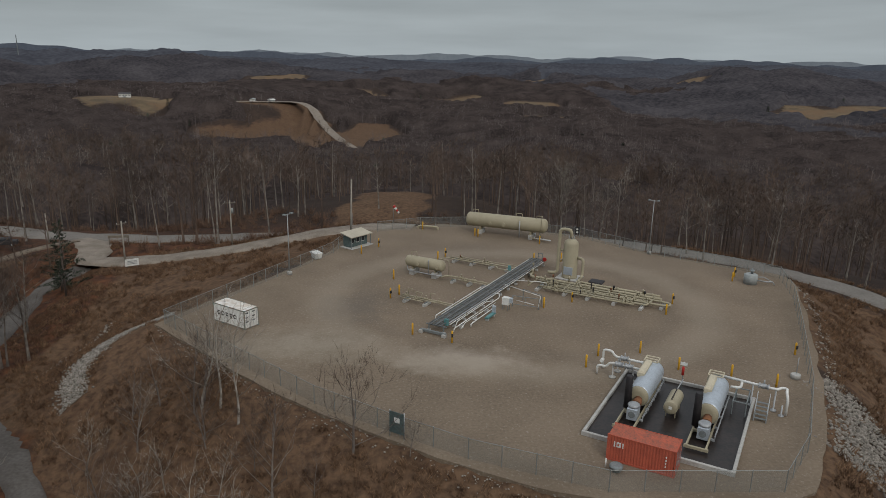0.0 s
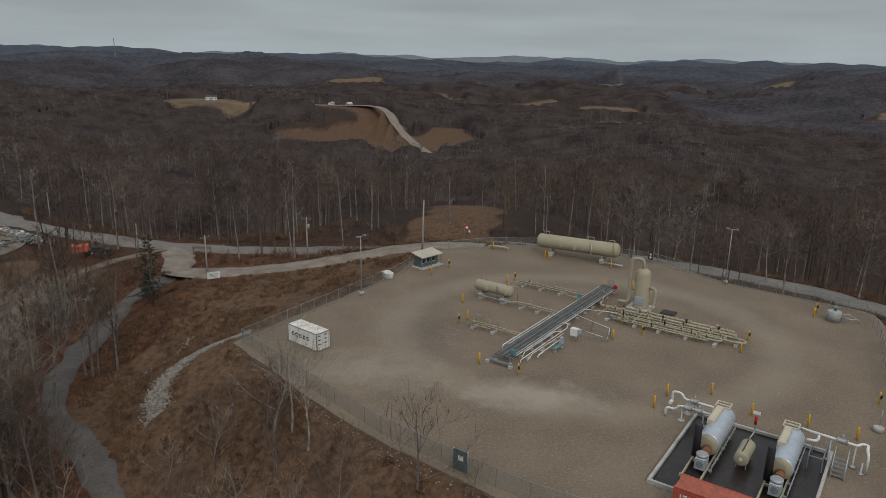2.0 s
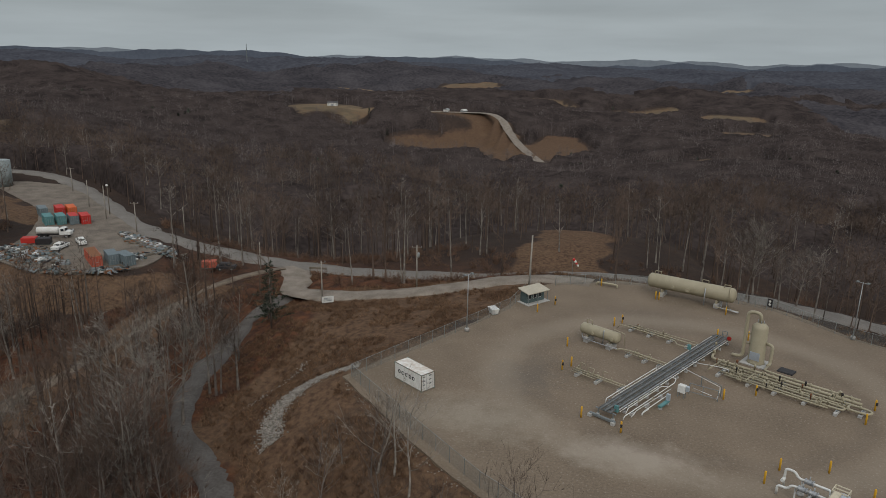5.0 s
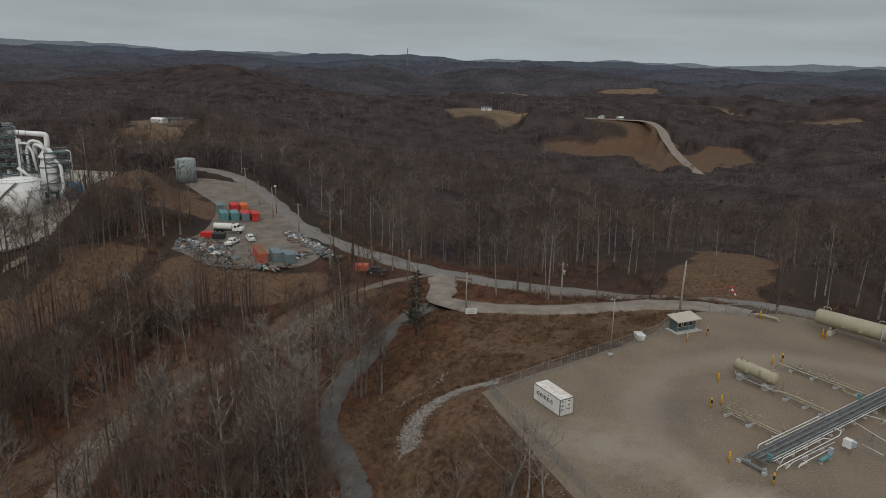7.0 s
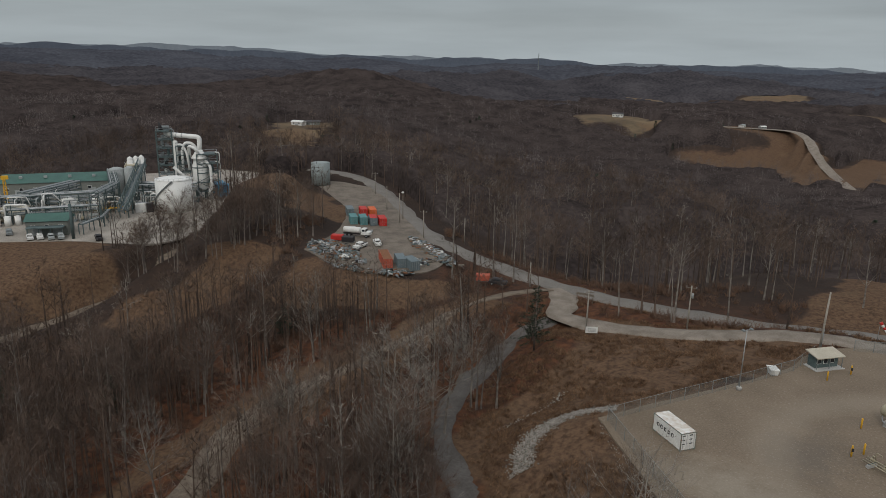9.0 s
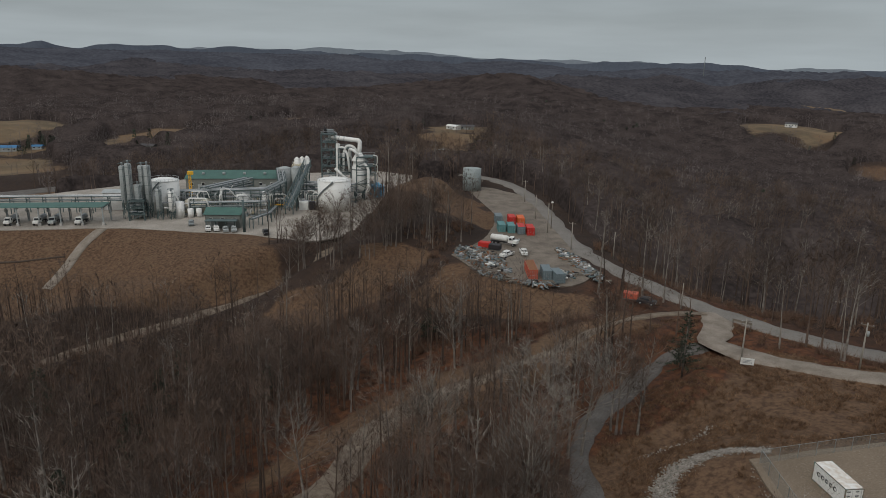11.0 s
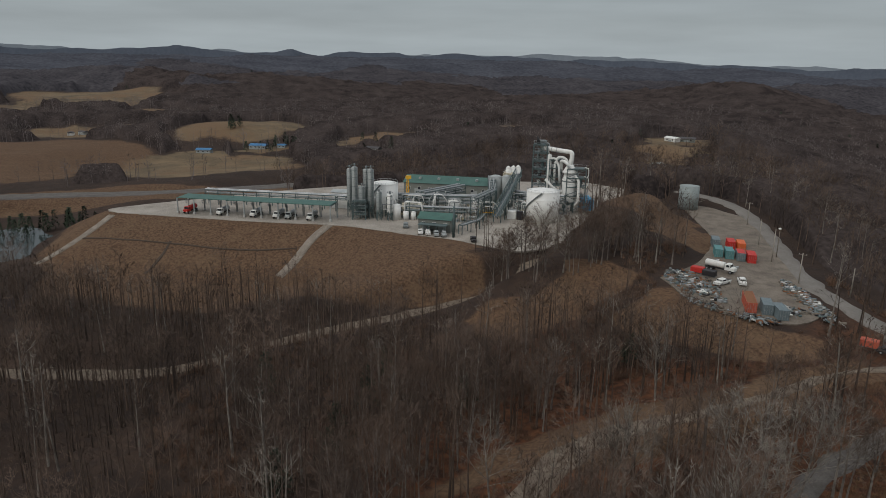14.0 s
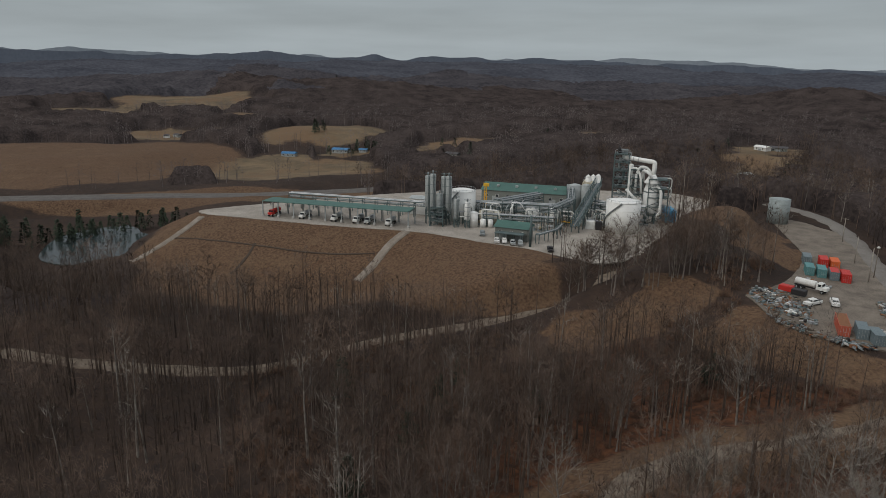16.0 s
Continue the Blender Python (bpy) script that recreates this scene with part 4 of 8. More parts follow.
for x in (-3.0, -0.2):
    part("manhole", rod(NB(), (x, -1.3, 2.5), (x, -1.62, 2.5), 0.28 if x < -1 else 0.38, seg=14), M_BEIGE, big)
for i in range(3):
    bm = pipe(NB(), [(5.2 + i * 0.9, -0.5, 1.45), (5.2 + i * 0.9, -0.5, 0.55), (5.4 + i * 0.9, -2.0, 0.55), (9.6, -2.0 - i * 0.3, 0.55)], 0.09)
    flange(bm, (6.9 + i * 0.6, -2.0, 0.55), (9, -2.0, 0.55), 0.11)
    part("outlet_pipe", bm, M_GALV if i else M_BEIGE, big)

sv = thing("pressure_vessel", pose(*local(-13.6, 20.6), 0, rz=SKEW), "small beige horizontal separator on pale concrete blocks", "tank")
part("shell", vessel(NB(), (-3.6, 0, 2.05), (3.6, 0, 2.05), 0.92, 22), M_BEIGE, sv)
for x in (-2.1, 2.1):
    part("pier", block(NB(), (x, 0, 0.45), (0.85, 2.0, 0.9), bevel=0.04), M_CONC, sv)
    part("saddle", block(NB(), (x, 0, 1.05), (0.2, 1.3, 0.4)), M_BEIGE, sv)
part("vent_pipe", pipe(NB(), [(-2.6, 0, 2.9), (-2.6, 0, 3.7), (-1.6, 0, 3.7), (-1.6, 0, 2.9)], 0.06), M_BEIGE, sv)
part("gauge_pipe", pipe(NB(), [(1.2, -0.9, 3.0), (1.2, -1.05, 2.9), (1.2, -1.05, 0.7)], 0.09), M_GALV, sv)
part("vent_pipe", pipe(NB(), [(2.4, 0, 2.9), (2.4, 0, 3.3), (3.0, 0, 3.3), (4.4, 0, 3.1), (4.4, 0, 0.7)], 0.06), M_BEIGE, sv)
for x in (-0.9, 2.7):
    part("manhole", rod(NB(), (x, -0.85, 1.9), (x, -1.1, 1.9), 0.26, seg=12), M_BEIGE, sv)
bm = pipe(NB(), [(-3.2, -0.3, 1.3), (-3.2, -0.3, 0.75), (-2.4, -1.2, 0.75), (1.5, -1.3, 0.75), (3.9, -1.2, 0.8)], 0.08)
part("outlet_pipe", bm, M_GALV, sv)

tower = thing("separator_tower", pose(*local(7.1, 32), 0, rz=SKEW), "upright beige separator tower with a hooked pipe", "tank")
part("footing", block(NB(), (0, 0, 0.08), (3.8, 3.4, 0.16), bevel=0.03), M_CONC, tower)
part("shell", turned(NB(), (0, 0, 0.16), (0, 0, 6.7), [(0, 1.3), (0.03, 1.26), (0.05, 1.2), (0.86, 1.2), (0.92, 1.05), (0.965, 0.75), (0.99, 0.35), (1, 0.1)], 26), M_BEIGE, tower)
part("name_plate", block(NB(), (0.1, -1.19, 1.5), (1.5, 0.08, 1.3), bevel=0.01), M_INSUL, tower, "silver cladding panel")
part("riser_pipe", pipe(NB(), [(-3.4, -1.0, 0.7), (-1.9, -0.6, 0.7), (-1.9, -0.3, 8.1), (-0.1, -0.1, 8.1), (0, 0, 6.6)], 0.27, 12), M_BEIGE, tower)
part("outlet_pipe", pipe(NB(), [(1.1, 0, 3.6), (2.3, -0.3, 3.6), (2.3, -0.6, 0.75), (2.3, -1.6, 0.75)], 0.24, 12), M_BEIGE, tower)
for z in (4.6, 3.0):
    part("nozzle", rod(NB(), (-1.1, -0.3, z), (-1.5, -0.4, z), 0.16), M_BEIGE, tower)
for a in range(4):
    part("relief_valve", rod(NB(), (0.4 * math.cos(a * 1.7), 0.4 * math.sin(a * 1.7), 6.3), (0.45 * math.cos(a * 1.7), 0.45 * math.sin(a * 1.7), 7.1), 0.06), M_GALV, tower)

# ---------- cable rack and pipe runs ----------
rack = thing("cable_rack", pose(*local(0, 0), 0, rz=SKEW), "long galvanised steel rack with cable trays and pipes", "pipe rack")
for x, w in ((-0.72, 0.4), (0.02, 0.46), (0.72, 0.36)):
    bm = block(NB(), (x, 18, 1.12), (w, 36, 0.04))
    for s in (-1, 1):
        block(bm, (x + s * w / 2, 18, 1.2), (0.04, 36, 0.16))
    part("cable_tray", bm, M_TRAY, rack)
for x, r, z in ((1.05, 0.09, 1.0), (1.35, 0.06, 0.95), (-1.05, 0.07, 1.0), (-1.3, 0.05, 1.05)):
    part("conduit", rod(NB(), (x, 1.5 if x > 0 else 4.0, z), (x, 35, z), r), M_GALV if r > 0.06 else M_WHITE, rack)
for i in range(13):
    y = 0.3 + i * 2.95
    bm = block(NB(), (0, y, 0.98), (3.0, 0.14, 0.14))
    for x in (-1.1, 1.1):
        block(bm, (x, y, 0.5), (0.12, 0.12, 0.9))
    part("support_frame", bm, M_STEEL, rack)
    for x in (-1.1, 1.1):
        part("footing", block(NB(), (x, y, 0.14), (0.4, 0.4, 0.28), bevel=0.02), M_CONC, rack)
part("end_beam", block(NB(), (0, -0.5, 0.35), (3.8, 0.3, 0.3)), M_STEEL, rack)
for x in (-1.7, 1.7):
    part("footing", block(NB(), (x, -0.7, 0.2), (0.5, 0.5, 0.4), bevel=0.03), M_CONC, rack)
bm = bars(NB(), [((0.2, 35.5, 1), (0.2, 35.5, 2.3)), ((1.0, 35.5, 1), (1.0, 35.5, 2.3)), ((0.2, 35.5, 2.3), (1.0, 35.5, 2.3)), ((0.2, 35.5, 1.7), (1.0, 35.5, 1.7))], 0.06)
part("end_post", bm, M_STEEL, rack)
part("valve_wheel", turned(NB(), (1.6, 35.0, 1.5), (1.6, 34.9, 1.5), [(0, 0.35), (1, 0.35)], 14), M_RED, rack, "red hand wheel")
part("junction_box", block(NB(), (0.9, 1.4, 1.25), (0.55, 0.35, 0.9), bevel=0.03), M_TEAL, rack)
part("junction_box", block(NB(), (-1.0, 26, 1.9), (0.5, 0.3, 0.8), bevel=0.03), M_TEAL, rack)


def pipe_bank(name, m, label, runs, supports, valves=(), mat=M_BEIGE):
    t = thing(name, m, label, "pipework")
    for pts, r in runs:
        r *= 0.8
        part("pipe", pipe(NB(), pts, r, 8), mat, t)
        q = random.Random(int(abs(pts[0][0]) * 50 + len(pts)))
        for a, b in zip(pts, pts[1:]):
            a, b = Vector(a), Vector(b)
            d = b - a
            if d.length < 3 or r < 0.09:
                continue
            n = int(d.length / 2.2)
            for i in range(n):
                c = a + d * (i + q.uniform(0.3, 0.8)) / n
                u = d.normalized()
                part("flange", turned(NB(), c - u * 0.09, c + u * 0.09, [(0, r * 1.7), (0.4, r * 1.7), (0.42, r * 1.3), (0.58, r * 1.3), (0.6, r * 1.7), (1, r * 1.7)], 10), mat, t)
                if q.random() < 0.45:
                    e = c + u * 0.35
                    part("actuator", turned(NB(), e, e + Vector((0, 0, r + q.uniform(0.5, 0.9))), [(0, r * 0.7), (0.55, r * 0.4), (0.56, r * 0.8), (0.9, r * 0.8), (1, r * 0.3)], 8), q.choice((M_BEIGE, M_BEIGE, M_RUST, M_BLACK)), t)
    for x, y, w in supports:
        part("sleeper", block(NB(), (x, y, 0.2), (0.45, w, 0.4), bevel=0.03), M_CONC, t)
        part("pipe_rest", block(NB(), (x, y, 0.47), (0.12, w * 0.8, 0.14)), M_STEEL, t)
    for x, y, z, r in valves:
        v = part("valve", turned(NB(), (x - r * 1.6, y, z), (x + r * 1.6, y, z), [(0, r * 1.7), (0.12, r * 1.7), (0.13, r), (0.35, r * 1.35), (0.65, r * 1.35), (0.87, r), (0.88, r * 1.7), (1, r * 1.7)], 10), M_BEIGE, t)
        part("valve_stem", turned(NB(), (x, y, z), (x, y, z + r * 4.2), [(0, r * 0.5), (0.75, r * 0.35), (0.78, r * 1.0), (0.86, r * 1.0), (0.88, r * 0.3), (1, r * 0.3)], 8), M_BEIGE, v)
    return t


L0 = pose(*local(0, 0), 0, rz=SKEW)
pipe_bank("pipe_manifold", L0, "beige inlet pipe manifold on concrete sleepers",
          [([(-10.6, 8.9, 0.75), (-1.4, 8.9, 0.75)], 0.13), ([(-10.4, 8.3, 0.75), (-3.5, 8.3, 0.75), (-2.0, 8.3, 0.75), (-1.2, 7.6, 0.75), (-1.2, 2.0, 0.75), (-1.2, 2.0, 0.3)], 0.1),
           ([(-9.6, 8.9, 0.8), (-9.6, 8.9, 1.9), (-8.8, 8.9, 1.9), (-8.8, 8.9, 1.5)], 0.06), ([(-8.2, 8.9, 0.8), (-8.2, 8.9, 1.6), (-7.2, 8.9, 1.6), (-7.2, 8.4, 0.8)], 0.06),
           ([(-5.8, 8.9, 0.8), (-5.8, 8.9, 1.8), (-5.0, 8.9, 1.8)], 0.06), ([(-10.5, 7.8, 0.7), (-6.5, 7.8, 0.7)], 0.08)],
          [(-9.6, 8.4, 1.6), (-6.2, 8.4, 1.6), (-2.6, 8.5, 1.4)], [(-9.9, 8.9, 0.75, 0.14), (-7.8, 8.3, 0.75, 0.12), (-6.6, 8.9, 0.75, 0.14), (-4.4, 8.9, 0.75, 0.12), (-4.9, 8.3, 0.75, 0.1)])
pipe_bank("separator_pipes", L0, "beige pipe run from the separator to the rack",
          [([(-9.9, 19.3, 0.6), (-9.3, 19.6, 0.9), (-7.9, 20.0, 0.9), (-1.4, 20.0, 0.8)], 0.15), ([(-8.2, 19.4, 0.75), (-2.2, 19.4, 0.75), (-1.3, 18.9, 0.75), (-1.3, 11, 0.75)], 0.1)],
          [(-7.9, 19.7, 1.3), (-5.0, 19.7, 1.3), (-2.6, 19.7, 1.3)], [(-6.6, 20.0, 0.9, 0.15), (-4.4, 20.0, 0.85, 0.15), (-5.6, 19.4, 0.75, 0.12)])
pipe_bank("gathering_pipes", L0, "beige low gathering pipes on sleepers",
          [([(-14.2, 30.4, 0.6), (-2.4, 30.4, 0.6), (-1.4, 30.4, 0.6), (-1.4, 29.0, 0.6)], 0.13), ([(-14.0, 29.6, 0.6), (-5.0, 29.6, 0.6), (-4.2, 28.6, 0.6), (-1.0, 28.6, 0.6)], 0.1), ([(-15.4, 29.0, 0.1), (-14.8, 29.2, 0.75), (-9.0, 29.2, 0.75), (-8.4, 29.6, 0.6)], 0.1),
           ([(-13.0, 30.9, 0.75), (-8.0, 30.9, 0.75), (-2.0, 31.1, 0.8), (-1.2, 31.1, 0.2)], 0.08)],
          [(-13.0, 30.0, 1.9), (-9.6, 30.0, 1.9), (-6.0, 30.0, 1.9), (-3.0, 30.0, 1.6)], [(-12.0, 30.4, 0.6, 0.14), (-10.4, 29.6, 0.6, 0.12), (-7.0, 30.4, 0.6, 0.14)])
pipe_bank("meter_runs", L0, "parallel beige gas meter runs with valves on sleepers",
          [([(0.2, 34.0, 0.7), (1.8, 28.6, 0.7), (2.2, 27.3, 0.7), (12, 27.3, 0.7), (23.0, 27.3, 0.7)], 0.26), ([(9.5, 30.4, 0.75), (9.6, 28.6, 0.75), (12, 28.4, 0.75), (22.5, 28.4, 0.75)], 0.22),
           ([(4, 26.2, 0.7), (23.6, 26.2, 0.7), (24.6, 25.9, 0.7), (24.6, 25.0, 0.7), (23.6, 24.6, 0.7), (6, 24.6, 0.7)], 0.2), ([(4.0, 25.4, 0.65), (22.0, 25.4, 0.65)], 0.15),
           ([(5.0, 23.7, 0.65), (20.8, 23.7, 0.65), (21.6, 23.8, 0.65), (21.9, 26.2, 0.7)], 0.18), ([(6.0, 23.0, 0.65), (20.0, 23.0, 0.65)], 0.14), ([(3.6, 27.2, 0.7), (3.6, 22.8, 0.7)], 0.14), ([(9.0, 27.3, 0.7), (9.0, 23.0, 0.7)], 0.12)],
          [(5.0, 25.2, 5.0), (9.4, 25.2, 5.0), (13.0, 25.5, 5.6), (17.0, 25.5, 5.6), (21.0, 25.6, 6.0), (23.5, 25.6, 2.4)],
          [(6.4, 26.2, 0.7, 0.2), (7.6, 24.6, 0.7, 0.2), (6.8, 23.7, 0.65, 0.18), (10.6, 26.2, 0.7, 0.2), (11.4, 24.6, 0.7, 0.2), (12.4, 23.7, 0.65, 0.18), (5.6, 25.4, 0.65, 0.16), (8.2, 23.0, 0.65, 0.15), (18.6, 23.7, 0.65, 0.22), (19.6, 26.2, 0.7, 0.22), (20.2, 27.3, 0.7, 0.26), (15.6, 25.4, 0.65, 0.15)])
wp = pipe_bank("white_pipes", L0, "white-painted small bore pipes beside the rack",
               [([(-1.7, 3.0, 0.3), (-1.7, 3.2, 1.1), (-1.7, 17.0, 1.1), (-1.7, 17.0, 0.4)], 0.08), ([(2.2, 1.0, 0.3), (2.2, 1.2, 0.7), (2.2, 15.0, 0.7), (2.2, 15.4, 1.2), (1.3, 15.4, 1.2)], 0.08), ([(3.2, 4.0, 0.2), (3.2, 4.2, 0.6), (3.2, 11.0, 0.6), (3.2, 11.2, 0.2)], 0.08),
                ([(1.7, 2.4, 0.4), (1.7, 3.0, 1.0), (1.7, 12.0, 1.0), (2.4, 12.6, 1.0)], 0.07), ([(2.6, 2.2, 0.35), (2.6, 3.6, 0.8), (2.9, 12.5, 0.9)], 0.06), ([(1.4, 18.8, 1.6), (8.0, 16.6, 1.6), (8.4, 15.6, 1.6), (8.4, 14.9, 0.4)], 0.06),
                ([(1.2, 22.5, 1.2), (5.0, 23.6, 1.3), (6.2, 23.9, 1.2), (6.2, 23.9, 0.8)], 0.07), ([(3.0, 5.0, 0.9), (3.6, 5.0, 0.9), (3.6, 3.0, 0.9)], 0.055), ([(5.0, 15.0, 0.9), (7.8, 14.6, 0.9)], 0.05)],
               [(2.1, 3.4, 0.6), (2.3, 7.0, 0.6), (2.4, 10.5, 0.6)], [(2.6, 8.0, 0.85, 0.1), (1.7, 5.6, 1.0, 0.07)], M_WHITE)
gf = thing("steel_goalpost", L0, "grey steel goalpost carrying small pipes", "frame")
for x, y in ((4.8, 18.0), (8.1, 16.9), (8.4, 15.2), (4.6, 14.6)):
    part("post", block(NB(), (x, y, 0.85), (0.1, 0.1, 1.7)), M_STEEL, gf)
part("beam", bars(NB(), [((4.6, 14.6, 1.65), (8.4, 15.2, 1.65)), ((4.6, 14.6, 0.4), (8.4, 15.2, 0.4)), ((6.4, 14.9, 0.4), (6.4, 14.9, 1.65)), ((4.8, 18, 1.65), (8.1, 16.9, 1.65))], 0.05), M_STEEL, gf)
tc = thing("instrument_cabinet", pose(*local(4.3, 12.9), 0, rz=SKEW), "white instrument cabinet on a steel stand by the rack", "cabinet")
part("body", block(NB(), (0, 0, 1.35), (1.0, 0.7, 1.1), bevel=0.06), M_WHITE, tc)
part("side_box", block(NB(), (0.75, 0.1, 1.5), (0.4, 0.45, 0.7), bevel=0.04), M_INSUL, tc)
for x in (-0.42, 0.42):
    for y in (-0.28, 0.28):
        part("leg", block(NB(), (x, y, 0.4), (0.07, 0.07, 0.8)), M_STEEL, tc)
tr = thing("cable_duct", pose(*local(3.9, 8.6), 0, rz=SKEW), "grey-green sloping cable duct with an upright panel", "duct")
part("duct", block(NB(), (0, 0, 0.45), (0.5, 2.6, 0.25), bevel=0.04), M_TEAL, tr)
part("panel", block(NB(), (0, 1.1, 1.0), (0.5, 0.35, 1.0), bevel=0.04), M_INSUL, tr)
for y in (-1.0, 0.9):
    part("footing", block(NB(), (0, y, 0.16), (0.45, 0.4, 0.32), bevel=0.02), M_CONC, tr)
mat_ = thing("ground_mat", pose(50.3, 23.2, 0.0, rz=SKEW), "black plastic cover lying on the gravel", "cover")
part("sheet", block(NB(), (0, 0, 0.1), (2.3, 1.9, 0.2), bevel=0.12), M_BLACK, mat_)

# ---------- heater basin ----------
HX, HY = 39.8, -23.7
basin = thing("containment_basin", pose(HX, HY, 0, rz=SKEW), "black lined containment basin with pale concrete kerb", "basin")
part("liner", block(NB(), (6.8, 7.4, 0.06), (13.4, 15.8, 0.08)), M_LINER, basin)
for c, s in (((6.8, -0.6, 0.22), (13.9, 0.3, 0.44)), ((6.8, 15.4, 0.22), (13.9, 0.3, 0.44)), ((0, 7.4, 0.22), (0.3, 15.7, 0.44)), ((13.6, 7.4, 0.22), (0.3, 15.7, 0.44))):
    part("kerb", block(NB(), c, s, bevel=0.04), M_CONC, basin)


def heater(m, label):
    h = thing("line_heater", m, label, "heater")
    for x in (-1.15, 1.15):
        part("skid_beam", block(NB(), (x, 0, 0.42), (0.2, 14.6, 0.4)), M_BEIGE, h)
    for y in (-7.2, -3.2, 0.2, 3.6, 7.2):
        part("cross_beam", block(NB(), (0, y, 0.40), (2.9 if y < -7 else 2.3, 0.25, 0.34)), M_BEIGE, h)
    for y in (-4.5, -1.5, 1.5, 4.5):
        part("lug", block(NB(), (1.5, y, 0.45), (0.5, 0.3, 0.2)), M_GALV, h)
    sh = part("shell", turned(NB(), (0.15, -1.4, 2.0), (0.15, 6.9, 2.0), [(0, 0.9), (0.0, 1.42), (0.03, 1.45), (0.97, 1.45), (1, 1.42), (1.0, 0.9)], 30), M_INSUL, h, "silver insulated shell with banded cladding")
    for k in range(10):
        y = -1.1 + k * 0.85
        part("band", turned(NB(), (0.15, y, 2.0), (0.15, y + 0.06, 2.0), [(0, 1.458), (1, 1.458)], 30), M_INSUL, sh)
    part("expansion_tank", block(NB(), (-0.55, 3.9, 3.5), (1.0, 4.4, 0.75), bevel=0.18), material_beige2, h, "cream box on the shell")
    part("end_plate", turned(NB(), (0.15, -1.75, 2.0), (0.15, -1.42, 2.0), [(0, 0.75), (0.3, 1.3), (1, 1.38)], 26), M_BEIGE, h)
    part("fire_tube", turned(NB(), (0.3, -2.9, 1.5), (0.3, -1.7, 1.7), [(0, 0.62), (0.4, 0.62), (1, 0.5)], 16), M_RUST, h, "scorched orange-brown fire tube")
    part("burner_box", block(NB(), (0.3, -4.1, 1.1), (1.35, 1.6, 1.5), bevel=0.08), M_INSUL, h)
    part("burner_cap", turned(NB(), (0.3, -4.1, 1.85), (0.3, -4.1, 2.25), [(0, 0.72), (0.3, 0.78), (0.8, 0.78), (1, 0.6)], 18), M_GALV, h)
    part("burner_port", turned(NB(), (0.3, -4.92, 1.1), (0.3, -5.0, 1.1), [(0, 0.45), (1, 0.42)], 14), M_STEEL, h)
    part("exhaust_flue", turned(NB(), (-1.0, -2.3, 0.6), (-1.0, -2.3, 5.0), [(0, 0.5), (0.98, 0.47), (1, 0.4)], 18), M_BLACK, h, "matt black exhaust stack")
    for y in (-0.5, 3.0, 6.0):
        part("saddle", block(NB(), (0.15, y, 0.75), (1.9, 0.16, 0.5)), M_BEIGE, h)
    part("side_rail", bars(NB(), [((1.75, -5.0, 0.9), (1.75, 6.8, 0.9)), ((1.75, -5.0, 1.25), (1.75, 6.8, 1.25))] + [((1.75, -5 + i * 2.36, 0.5), (1.75, -5 + i * 2.36, 1.3)) for i in range(6)], 0.05), M_GALV, h)
    part("top_frame", bars(NB(), [((-1.3, 6.4, 3.5), (0.6, 6.4, 3.5)), ((-1.3, 8.0, 3.5), (0.6, 8.0, 3.5)), ((-1.3, 6.4, 3.5), (-1.3, 8.0, 3.5)), ((0.6, 6.4, 3.5), (0.6, 8.0, 3.5)),
                                 ((-1.3, 7.2, 3.5), (0.6, 7.2, 3.5)), ((-1.3, 8.0, 0.5), (-1.3, 8.0, 3.5)), ((0.6, 8.0, 0.5), (0.6, 8.0, 3.5)), ((-1.3, 6.4, 2.6), (-1.3, 6.4, 3.5))], 0.09), material_beige2, h)
    h.scale = (0.76, 0.84, 0.80)
    return h


material_beige2 = material("cream_paint", (0.55, 0.49, 0.36), (0.45, 0.40, 0.30), 0.6, scale=1)
h1 = heater(pose(*local(3.2, 8.0, HX, HY), 0.1, rz=SKEW), "silver insulated line heater on a beige skid")
h2 = heater(pose(*local(10.0, 7.8, HX, HY), 0.1, rz=SKEW), "silver insulated line heater with gas line and steps")
LB = pose(HX, HY, 0, rz=SKEW)
wl1 = thing("white_gas_line", LB, "white-painted gas line with valves feeding a heater", "pipework")
part("pipe", pipe(NB(), [(-2.9, 13.2, 0.1), (-2.9, 13.2, 1.15), (-1.9, 13.2, 1.15), (-1.5, 13.2, 1.75), (2.2, 13.2, 1.75), (2.2, 13.2, 2.3)], 0.14, 10), M_WHITE, wl1)
part("pipe", pipe(NB(), [(-2.8, 15.0, 0.1), (-2.8, 15.0, 2.4), (-1.8, 15.0, 2.4), (-1.4, 15.0, 1.8), (2.0, 15.0, 1.8), (2.0, 14.0, 1.8), (2.0, 14.0, 2.4)], 0.14, 10), M_WHITE, wl1)
part("vent_stack", rod(NB(), (-2.8, 15.0, 1.2), (-2.8, 14.3, 1.2), 0.2, seg=10), M_WHITE, wl1)
for x, y, z in ((-0.4, 13.2, 1.75), (-0.3, 15.0, 1.8), (0.7, 13.2, 1.75)):
    v = part("valve", turned(NB(), (x - 0.45, y, z), (x + 0.45, y, z), [(0, 0.34), (0.12, 0.34), (0.14, 0.22), (0.4, 0.3), (0.6, 0.3), (0.86, 0.22), (0.88, 0.34), (1, 0.34)], 12), M_GALV, wl1)
    part("valve_stem", rod(NB(), (x, y, z), (x, y, z + 0.7), 0.07), M_GALV, v)
for x, y in ((-1.1, 13.2), (1.2, 13.2), (-1.0, 15.0)):
    part("stand", turned(NB(), (x, y, 0), (x, y, 1.65), [(0, 0.4), (0.08, 0.4), (0.09, 0.09), (1, 0.09)], 12), M_CONC, wl1)
wl2 = thing("white_gas_line", LB, "white-painted gas line on stands beside the basin", "pipework")
